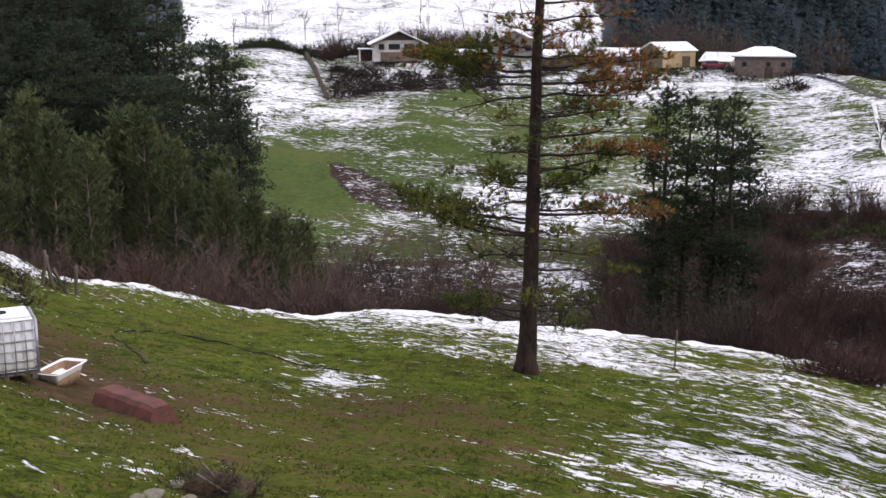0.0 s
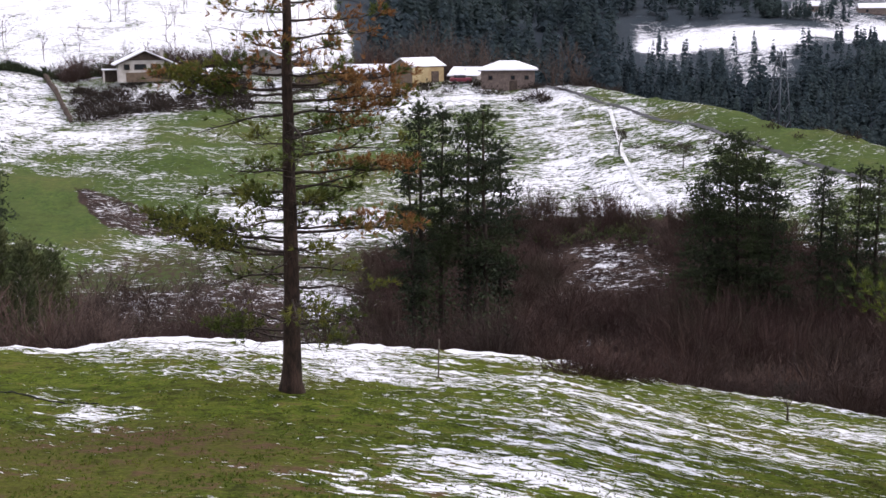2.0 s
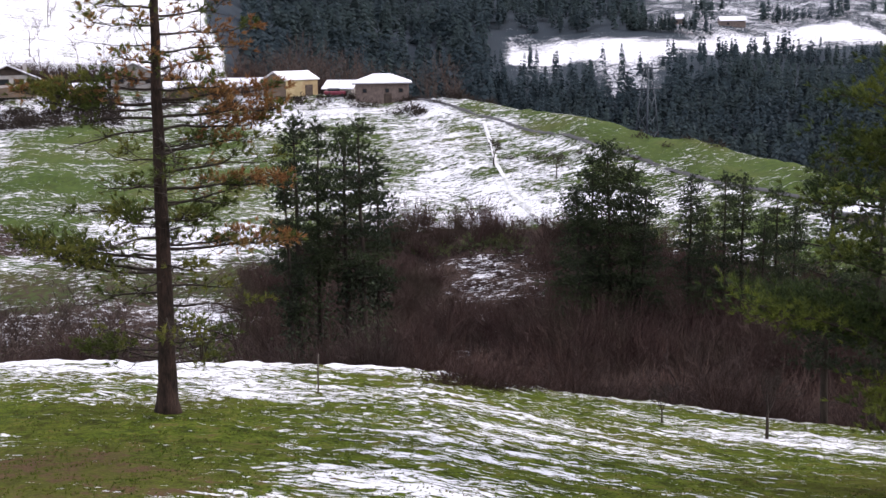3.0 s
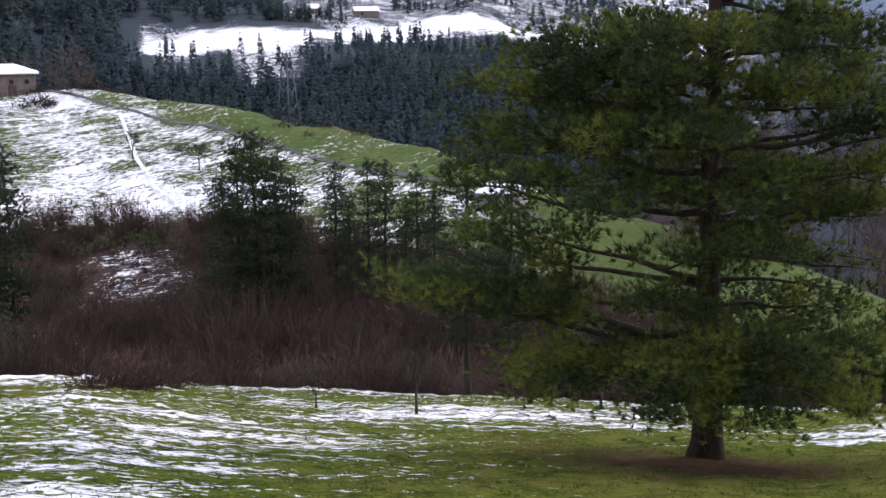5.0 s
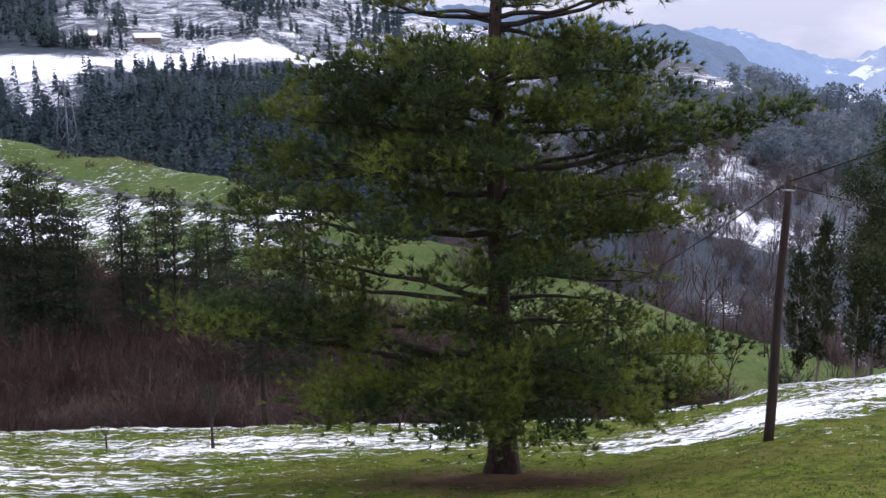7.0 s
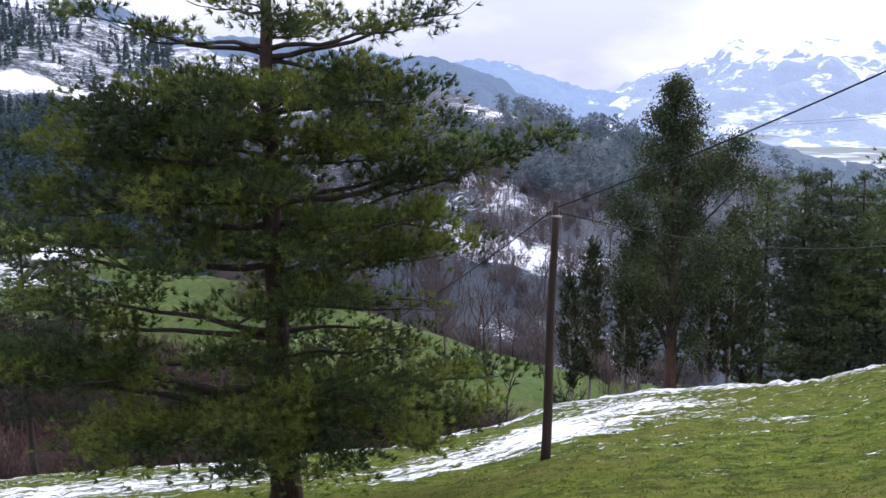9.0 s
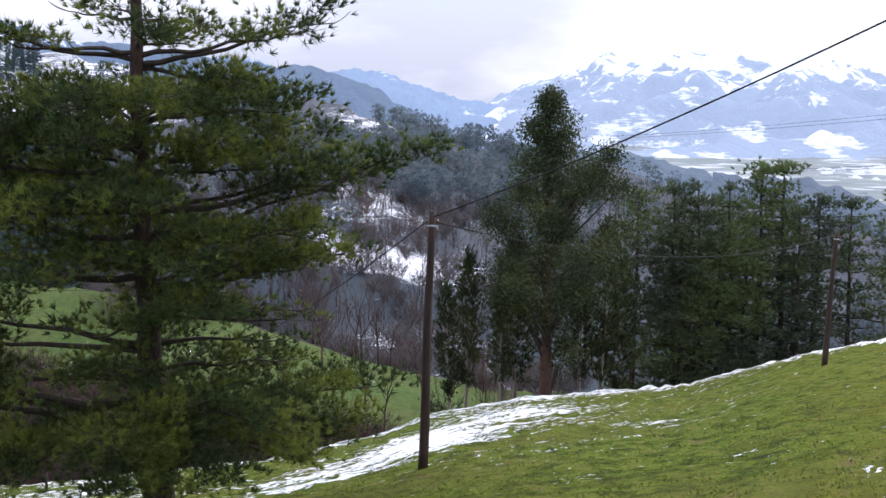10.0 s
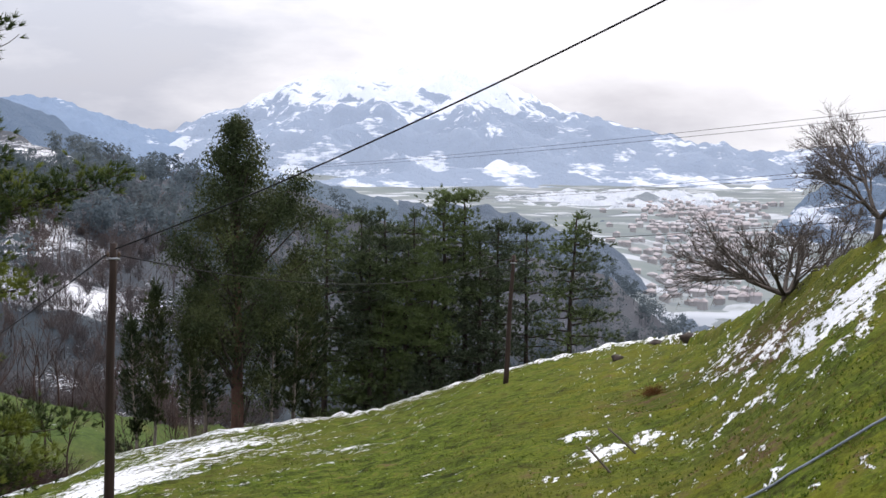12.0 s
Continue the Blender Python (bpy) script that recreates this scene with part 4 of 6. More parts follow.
def stand(name, meshes, x, y, label, group, scale=1.0, turn=None, sink=0.3, names=("trunk", "crown"), lean=0.0):
    """A tree of shared meshes at x, y."""
    ob = tree_root(name, x, y, rng.uniform(0, 360) if turn is None else turn, label, group, sink, (lean * rng.normal(), lean * rng.normal()))
    ob.scale = (scale * rng.uniform(0.92, 1.08), scale * rng.uniform(0.92, 1.08), scale)
    for nm, me in zip(names, meshes):
        hold(nm, me, ob)
    return ob


broad_pine()
sparse_pine()
# ---- middle distance: woods round the brook ----
def reach(az, r, top_el, H, sink=0.3):
    """x, y and the scale at which a tree of height H ends at that elevation."""
    x, y = polar(az, r)
    return x, y, (r * math.tan(radians(top_el)) - gz(x, y) + sink) / H


PINES = [make_pine(33, 20, 3.2, 5.0, pad=0.8, dens=1.1)]
ROW = [make_pine(37, 20, 2.3, 8.0, NEEDLE_ROW, taper=1.0, pad=0.75, dens=0.8), make_pine(38, 20, 2.0, 9.5, NEEDLE_ROW, taper=1.0, pad=0.75, dens=0.8), make_pine(39, 18, 2.6, 4.0, NEEDLE_ROW, dens=1.1, taper=1.0, pad=0.8)]
CLUMP = [make_pine(35, 20, 1.7, 8.5, pad=0.7, taper=1.0, dens=0.8, ivy=True), make_pine(36, 20, 1.5, 9.0, pad=0.7, taper=1.0, dens=0.8, ivy=True)]
SLIM = [make_pine(41, 24, 2.6, 5.0, NEEDLE_WEST, taper=0.45, pad=0.9, dens=1.2), make_pine(42, 24, 2.9, 6.0, NEEDLE_WEST, taper=0.45, pad=0.9, dens=1.2)]
BANK_PINES = [make_pine(53, 20, 1.9, 7.0, dens=1.2, pad=0.8, taper=1.0), make_pine(54, 20, 1.7, 8.0, dens=1.2, pad=0.8, taper=1.0)]
FULL = [make_pine(51, 18, 3.0, 4.5, dens=1.3, taper=1.1, pad=0.85), make_pine(52, 18, 2.7, 4.5, dens=1.3, taper=1.1, pad=0.85)]
GUMS = [make_flame(61, 18, 1.7, 8.2, LEAF_OLIVE), make_flame(62, 18, 1.5, 9.4, LEAF_OLIVE), make_flame(63, 18, 1.9, 8.8, LEAF_OLIVE)]
GUMS_DARK = [make_flame(64, 18, 1.6, 6.0, LEAF_EUC), make_flame(65, 18, 1.9, 7.0, LEAF_EUC)]

WEST = "conifers in the western wood"
BACK = [(-19.8, 2.5, 118), (-18.9, 2.1, 124), (-17.9, 2.8, 116), (-16.7, 1.6, 122), (-15.7, 2.4, 118), (-14.7, 1.3, 124), (-13.7, 0.8, 117), (-13.0, -0.2, 121), (-11.2, -1.4, 115), (-10.4, -1.9, 117)]
BACK += [(-10.0, -4.2, 112), (-17.1, -0.5, 110), (-19.1, -1.0, 110), (-20.9, 1.5, 112), (-22.5, 2.0, 118), (-24.5, 2.0, 115), (-15.9, -1.6, 106), (-13.1, -3.0, 106), (-18.2, -1.8, 106), (-20.6, -1.6, 106), (-16.3, 0.4, 127), (-11.1, -4.8, 104), (-14.8, -3.2, 103), (-21.4, 3.0, 132), (-19.3, 3.2, 134), (-18.3, 2.6, 130), (-17.3, 2.9, 133), (-16.2, 2.2, 131), (-15.2, 2.6, 135), (-20.3, 0.6, 128)]
for k, (a, e, r) in enumerate(BACK):
    x, y, s = reach(a, r, e, 24)
    stand("conifer_tree", SLIM[k % 2], x, y, "tall dark conifer in a dense shaded wood", WEST, s)
for k, (a, e, r) in enumerate([(-20.0, -3.8, 90), (-18.6, -4.8, 86), (-16.3, -4.4, 92), (-14.1, -4.7, 90), (-13.0, -6.0, 86), (-17.1, -5.7, 82), (-10.6, -7.7, 84), (-9.3, -8.6, 82), (-8.0, -9.3, 82), 
                               (-6.9, -10.0, 84), (-8.8, -9.7, 78), (-21.7, -5.0, 84), (-23.5, -5.0, 84), (-11.4, -6.6, 92)]):
    x, y, s = reach(a, r, e, 18)
    stand("eucalyptus_tree", GUMS[k % 3], x, y, "slender olive green eucalyptus with pale bare lower trunk", "eucalyptus row before the western wood", s, lean=1.5)
for k, (a, e, r) in enumerate([(11.0, -3.8, 104), (11.9, -4.0, 107), (13.1, -4.4, 105), (14.0, -4.0, 103), (14.9, -5.7, 106), (10.4, -6.6, 102)]):
    x, y, s = reach(a, r, e, 20)
    stand("pine_tree", CLUMP[k % 2], x, y, "tall dark pine in a clump by the brook", "pine clump by the brook", s)
for k, (a, e, r, kind) in enumerate([(26.3, -5.2, 118, 1), (25.4, -5.8, 120, 1), (27.4, -6.3, 117, 1), (28.0, -7.3, 116, 1), (24.8, -7.4, 116, 1), (30.2, -6.7, 118, 0), (31.7, -6.6, 120, 0), (32.8, -6.6, 117, 0), (34.4, -7.2, 119, 0), (35.0, -7.9, 117, 0), (31.0, -8.2, 115, 0), (33.6, -8.4, 115, 0)]):
    x, y, s = reach(a, r, e, 18 if kind else 20)
    stand("pine_tree", (FULL if kind else BANK_PINES)[k % 2], x, y, "dark bushy pine on the brook's far bank", "pines on the far bank", s)
for a, e, r in [(36.8, -4.9, 62), (38.9, -5.6, 60)]:
    x, y, s = reach(a, r, e, 20)
    stand("pine_tree", PINES[0], x, y, "young pine just below the meadow's rim", "young pines below the rim", s)

# the eastern row beyond the sheep pasture's edge
GUM_BIG = make_great_gum(71, 20, LEAF_EUC)
x, y, s = reach(68.2, 82, -0.4, 20)
stand("eucalyptus_tree", GUM_BIG, x, y, "great dark eucalyptus with drooping leaf masses and reddish trunk", "", s, -68, names=("trunk", "crown", "branchwork"))
for k, (a, e, r) in enumerate([(70.7, -6.4, 86), (69.7, -8.6, 84), (64.1, -8.0, 80), (65.7, -9.6, 80), (63.3, -9.6, 79), (66.6, -7.0, 88), (71.8, -8.0, 88)]):
    x, y, s = reach(a, r, e, 18)
    stand("eucalyptus_tree", GUMS_DARK[k % 2], x, y, "thin dark eucalyptus beside the great one", "young eucalyptus trees", s)
for k, (a, e, r, kind) in enumerate([(72.4, -5.2, 96, 0), (74.2, -4.9, 98, 0), (75.6, -4.8, 99, 1), (77.0, -4.9, 101, 1), (78.4, -3.9, 103, 0), (79.5, -3.8, 104, 0), (80.9, -5.3, 105, 0), (82.4, -5.4, 107, 0), (84.5, -4.8, 108, 1), (80.3, -5.8, 103, 0), (74.7, -6.1, 97, 1), (76.4, -6.4, 99, 1),
                                     (77.6, -7.4, 100, 1), (75.4, -8.2, 97, 1)]):
    x, y, s = reach(a, r, e, 18 if kind else 20)
    stand("pine_tree", ROW[2 if kind else k % 2], x, y, "dark green pine in the row along the pasture's edge", "pine row along the pasture", s)


def scatter(name, shapes, spots, mat, label, category, seed=1):
    """One mesh of many small growths: spots are x, y, scale; they sink a little into the ground."""
    rg = np.random.RandomState(seed)
    pool = [(np.concatenate(s.v), np.concatenate(s.f)) for s in shapes]
    spots = np.array(spots)
    zz = ground_z(spots[:, 0], spots[:, 1])
    out = Shape()
    for (x, y, sc), z in zip(spots, zz):
        V, F = pool[rg.randint(len(pool))]
        a = rg.uniform(0, 2 * np.pi)
        c, s = math.cos(a) * sc, math.sin(a) * sc
        W = np.stack([V[:, 0] * c - V[:, 1] * s + x, V[:, 0] * s + V[:, 1] * c + y, V[:, 2] * sc * rg.uniform(0.85, 1.2) + z - 0.1 * sc], -1)
        out.add(W, F)
    return tagged(new(name, out.mesh(name, mat)), label, category, kind="stuff")


def strew(n, a0, a1, r0, r1, s0, s1, seed, keep=None):
    """Random spots within bearings and distances."""
    rg = np.random.RandomState(seed)
    az, r = rg.uniform(a0, a1, n), np.sqrt(rg.uniform(r0 ** 2, r1 ** 2, n))
    sc = rg.uniform(s0, s1, n)
    if keep is not None:
        k = keep(az, r)
        az, r, sc = az[k], r[k], sc[k]
    return list(zip(r * np.sin(np.radians(az)), r * np.cos(np.radians(az)), sc))


def rim_at(az):
    return np.interp(az, RIM_AZ, RIM_R)


SHRUBS = [make_thicket(80 + k, 34, 2.2 + 0.3 * k, 1.2) for k in range(3)]
POLES_BARE = [make_bare(90 + k, 2.5, 2.6, 0.085, 3, 3, 0.33, 0.09, tips=0.016, tilt=0.05, thin=2) for k in range(3)]
FAR_BARE = [make_bare(95 + k, 2.5, 2.6, 0.085, 3, 3, 0.33, 0.09, tips=0.03, tilt=0.05, thin=2) for k in range(3)]
BUSH = [make_bush(100 + k, 1.0, 40, 0.42, 0.09) for k in range(3)]
PATCH_AZ = 20.5


def below_rim(a, r):
    return (r > rim_at(a) + 5) & (r < 104)


scatter("brushwood", SHRUBS, strew(760, -2, 60, 60, 108, 0.8, 1.5, 21, below_rim) + strew(260, -24, 0, 62, 100, 0.8, 1.4, 52, below_rim) + strew(60, -10, 1, 114, 136, 0.7, 1.2, 59) + strew(40, 9.5, 15.5, 92, 101, 1.2, 1.8, 56), TWIG_FINE, "reddish brown leafless brushwood along the brook", "brushwood", 1)
scatter("tall_brushwood", SHRUBS, strew(260, 19, 52, 78, 108, 1.4, 2.1, 55) + strew(100, -24, -4, 66, 82, 1.1, 1.9, 61), TWIG_PALE, "brown leafless thicket of young trees", "brushwood", 19)
scatter("leafless_wood", POLES_BARE, strew(120, -24, 58, 72, 118, 0.7, 1.2, 22, lambda a, r: r > rim_at(a) + 12), TWIG_FINE, "grey brown leafless young trees along the brook", "trees", 2)
scatter("dark_scrub", SHRUBS, strew(110, 22.5, 37, 91, 104, 1.2, 2.0, 53) + strew(40, 9.5, 15.5, 92, 101, 1.2, 2.0, 54) + strew(320, 23.5, 42, 103, 117, 1.8, 2.7, 71) + strew(1000, 8, 48, 100, 157, 0.8, 1.7, 23, lambda a, r: ((np.abs(a - PATCH_AZ) > 2.7) | (r > 147) | (r < 131)) & (r < np.interp(a, BRUSH_AZ, BRUSH_R))), SCRUB_DARK, "dark reddish leafless scrub on the far bank", "scrub", 3)
scatter("bramble", BUSH, strew(330, -22, 58, 62, 100, 0.5, 1.2, 24, lambda a, r: r > rim_at(a) + 3) + strew(420, 9, 46, 104, 148, 0.5, 1.1, 62, lambda a, r: (np.abs(a - PATCH_AZ) > 2.7) & (r < np.interp(a, BRUSH_AZ, BRUSH_R) - 2)) + strew(70, 18.3, 23, 131, 147, 0.4, 0.8, 63), SCRUB_DARK, "brown brambles below the meadow's rim", "bramble", 4)
scatter("undergrowth", BUSH, strew(200, 62, 87, 84, 120, 0.7, 1.6, 25, lambda a, r: r > rim_at(a) + 4), NEEDLE_FAR, "dark green undergrowth beneath the pine row", "undergrowth", 5)
scatter("leafless_wood", POLES_BARE, strew(90, 55, 92, 90, 150, 0.8, 1.4, 26, lambda a, r: r > rim_at(a) + 8), TWIG_FINE, "grey leafless trees in the side valley", "trees", 6)
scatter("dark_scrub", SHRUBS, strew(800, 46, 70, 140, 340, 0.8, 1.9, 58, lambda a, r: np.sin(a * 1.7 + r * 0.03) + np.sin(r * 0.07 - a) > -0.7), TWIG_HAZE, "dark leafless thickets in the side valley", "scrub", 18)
scatter("green_scrub", BUSH, strew(34, -6, 10, 104, 130, 0.8, 1.8, 27) + strew(16, 13.5, 21.5, 145, 150, 0.9, 1.7, 28), LEAF_OLIVE, "olive green shrubs above the brook", "scrub", 7)
for k, (a, e, r) in enumerate([(-4.6, -8.4, 106), (-1.9, -9.8, 110), (-0.4, -11.5, 100), (1.0, -11.2, 104), (-6.4, -12.2, 84), (-7.7, -10.8, 90), (-12.6, -10.1, 74)]):
    x, y, s = reach(a, r, e, 8.0)
    low, crown = make_bare(93 + k, 2.0, 2.4, 0.085, 4, 4, 0.4, 0.06, tips=0.016, tilt=0.05, split=True, thin=2)
    stand("bare_tree", [low.mesh("trunk", TWIG, True), crown.mesh("crown", TWIG)], x, y, "leafless young tree by the brook", "leafless trees by the brook", s)

# hedges and single trees round the hamlet
HEDGE = [make_bush(110 + k, 1.0, 55, 0.55) for k in range(2)]


def line_of(a0, r0, a1, r1, n, s0, s1, seed):
    rg = np.random.RandomState(seed)
    t = np.linspace(0, 1, n)
    p0, p1 = np.array(polar(a0, r0)), np.array(polar(a1, r1))
    P = p0 + (p1 - p0) * t[:, None] + rg.normal(size=(n, 2)) * 0.5
    return [(q[0], q[1], rg.uniform(s0, s1)) for q in P]


scatter("hedge", HEDGE, line_of(-9.6, 238, -6.6, 238, 34, 0.9, 1.5, 31) + line_of(-6.4, 242, 4, 246, 60, 1.1, 2.0, 33), NEEDLE_FAR, "dark clipped hedge bounding the snowy field", "hedge", 8)
scatter("garden_shrubs", HEDGE, strew(150, -5.4, 2.8, 205, 221, 0.5, 1.4, 34) + strew(46, 3, 15, 211, 220, 0.5, 1.2, 50) + strew(22, 15.6, 20.5, 205, 216, 0.6, 1.3, 35) + strew(14, 21, 32, 172, 185, 0.5, 1.0, 36), BARK_DARK, "dark leafless shrubs on the slope below the houses", "shrubs", 9)
scatter("garden_thicket", SHRUBS, strew(120, -6, 14.5, 231, 243, 1.0, 1.9, 67) + strew(60, 8, 13, 236, 250, 1.6, 2.6, 68), TWIG_FINE, "brown leafless thicket behind the houses", "thicket", 20)
scatter("orchard", FAR_BARE, strew(34, -12, 7, 252, 330, 0.55, 0.95, 37) + strew(90, 8.2, 14.5, 236, 262, 1.0, 1.7, 38) + strew(24, -6, 8, 232, 240, 0.5, 0.9, 51) + strew(16, 15.8, 19, 224, 240, 0.8, 1.3, 39), TWIG, "leafless trees on the snowy hill behind the houses", "trees", 10)


# conifer woods on the hills behind
def hill_conifer(seed, H=13.0, wide=3.1):
    rg = np.random.RandomState(seed)
    sh = Shape()
    sh.tube([[0, 0, 0], [0, 0, H * 0.9]], [0.16, 0.05], 4, False)
    n = 28
    f = np.sort(rg.uniform(0.12, 1.0, n))
    a = rg.uniform(0, 2 * np.pi, n)
    rad = wide * (1.03 - f) ** 0.75 * rg.uniform(0.35, 0.75, n)
    # drooping boughs laid like shingles, wide at the stem and pointed outwards
    for k in range(2):
        b = a + k * 2.4 + rg.normal(size=n) * 0.3
        out = np.stack([np.cos(b), np.sin(b), 0 * b], -1)
        side = np.stack([-np.sin(b), np.cos(b), 0 * b], -1)
        L = (0.65 + rad * 0.65)[:, None] * rg.uniform(0.8, 1.25, (n, 1))
        root = out * (rad * 0.45)[:, None] + np.stack([0 * f, 0 * f, f * H + 0.25 * k], -1)
        tip = root + out * L + np.stack([0 * f, 0 * f, -0.55 * L[:, 0]], -1)
        wd = (0.36 + 0.36 * L) * rg.uniform(0.8, 1.2, (n, 1))
        mid = root + (tip - root) * 0.55 + [0, 0, 0.12]
        V = np.stack([root + [0, 0, 0.35], mid - side * wd, tip, mid + side * wd], 1)
        q = np.arange(n)[:, None] * 4
        sh.add(V, np.concatenate([q + [[0, 1, 2]], q + [[0, 2, 3]]]))
    return sh


FIRS = [hill_conifer(120 + k) for k in range(4)]


def hill_dome(seed, H=11.0, wide=3.4):
    """A round-headed pine of a far wood: puffs of short sprays on a dome."""
    rg = np.random.RandomState(seed)
    sh = Shape()
    sh.tube([[0, 0, 0], [0, 0, H * 0.7]], [0.16, 0.08], 4, False)
    for k in range(13):
        f, a = rg.uniform(0.3, 1.0), rg.uniform(0, 2 * np.pi)
        out = wide * math.sqrt(max(0.05, 1 - ((f - 0.45) / 0.58) ** 2)) * rg.uniform(0.35, 0.85)
        C = np.array([out * math.cos(a), out * math.sin(a), f * H]) + rg.normal(size=(9, 3)) * [0.75, 0.75, 0.45]
        sh.leaves(C, 1.0, rg, 0.35, 0.75)
    return sh


DOMES = [hill_dome(125 + k) for k in range(4)]


def on_hill(az, r):
    R, _ = rings(np.asarray(az, float))
    return r > R[6] + 4


def in_wood(az, r):
    return (np.abs(az - CLEARING[0]) > CLEARING[1]) | (r < CLEARING[2]) | (r > CLEARING[3])


CLEARING = (57.4, 2.2, 440, 620)
lower = strew(2600, 19.5, 47, 240, 400, 0.5, 0.8, 41, lambda a, r: on_hill(a, r) & (r < 386) & ((r < 366) | (np.abs(a - 27.2) > 1.8)))
gap = strew(40, 20.5, 31, 385, 428, 0.4, 0.7, 42) + strew(260, 31, 47, 384, 436, 0.4, 0.65, 69)
upper = strew(620, 20, 44, 495, 700, 0.5, 0.9, 43, lambda a, r: (np.sin(a * 0.9) + np.sin(r * 0.021 + a * 0.35) > 0.0)) + strew(420, 19, 27.5, 474, 640, 0.5, 0.9, 64) + strew(46, 27, 31, 470, 478, 0.35, 0.6, 65) + strew(40, 33, 44, 505, 516, 0.35, 0.7, 66)
behind = strew(900, 8.6, 20.5, 290, 600, 0.75, 1.2, 44, lambda a, r: a > 8.0 + (330 - r) * 0.006)
scatter("conifer_wood", FIRS, lower + gap + upper + behind, CONIFER_HAZE_BLUE, "dense dark conifer wood on the hills, blue haze painted into its colour", "wood", 11)
scatter("conifer_wood", DOMES, strew(700, 52, 67, 310, 520, 0.6, 0.95, 45, in_wood) + strew(520, 43, 62, 240, 600, 0.6, 0.95, 46, lambda a, r: in_wood(a, r) & (np.sin(a * 0.7) + np.sin(r * 0.03 + a) > 0.1)) + strew(900, 66, 90.5, 250, 440, 0.45, 0.75, 47), CONIFER_HAZE, "woods on the hills across the side valley, haze painted into their colour", "wood", 12)
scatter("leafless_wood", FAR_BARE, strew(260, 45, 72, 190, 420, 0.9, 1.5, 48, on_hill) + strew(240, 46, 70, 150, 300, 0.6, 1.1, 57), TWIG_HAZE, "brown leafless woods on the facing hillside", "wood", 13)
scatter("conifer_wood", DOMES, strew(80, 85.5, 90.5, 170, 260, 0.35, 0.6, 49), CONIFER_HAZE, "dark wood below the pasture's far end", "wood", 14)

# the two bare fruit trees on the bank, saplings on the meadow
x, y, s = reach(94.7, 40.6, -2.8, 1.0, 0.2)
low, A = make_bare(131, 0.45, 1.7, 0.13, 5, 4, 0.34, 0.035, tips=0.0095, tilt=0.05, split=True, fan=(9, 1.7), thin=2)
top = max(v[:, 2].max() for v in A.v)
stand("bare_tree", [low.mesh("trunk", BARK_GREY, True), A.mesh("crown", BARK_GREY)], x, y, "spreading leafless fruit tree on the grassy bank", "fruit trees on the bank", s / top, 0, 0.3)
x, y, s = reach(98.6, 33.5, 1.4, 1.0, 0.3)
low, B = make_bare(134, 1.1, 1.9, 0.13, 5, 5, 0.42, 0.03, tips=0.008, tilt=0.1, split=True, fan=(4, 0.8), thin=2)
top = max(v[:, 2].max() for v in B.v)
stand("bare_tree", [low.mesh("trunk", BARK_GREY, True), B.mesh("crown", BARK_GREY)], x, y, "tall leafless fruit tree with lichen on the bank", "fruit trees on the bank", s / top, 100, 0.3)
for a, r, h, seed, lab in [(34.1, 45.0, 3.3, 141, "dark leafless sapling on the meadow"), (29.0, 46.3, 1.9, 142, "thin leafless sapling on the meadow"), (92.2, 60, 3.4, 143, "thin leafless sapling beyond the bank"), (43.5, 52, 2.6, 144, "thin leafless sapling near the meadow's rim"), (23.7, 168, 5.0, 145, "lone leafless tree on the snowy field"), (20.6, 176, 4.5, 146, "bushy leafless tree by the field track")]:
    x, y = polar(a, r)
    low, sh = make_bare(seed, 0.35 * h, 0.3 * h, 0.016 * h + 0.012, 4, 4, 0.42, 0.07, tips=0.009 if r < 100 else 0.02, tilt=0.04, split=True, thin=1)
    top = max(v[:, 2].max() for v in sh.v)
    stand("sapling", [low.mesh("trunk", BARK_DARK, True), sh.mesh("crown", BARK_DARK)], x, y, lab, "saplings", h / top, None, 0.1)

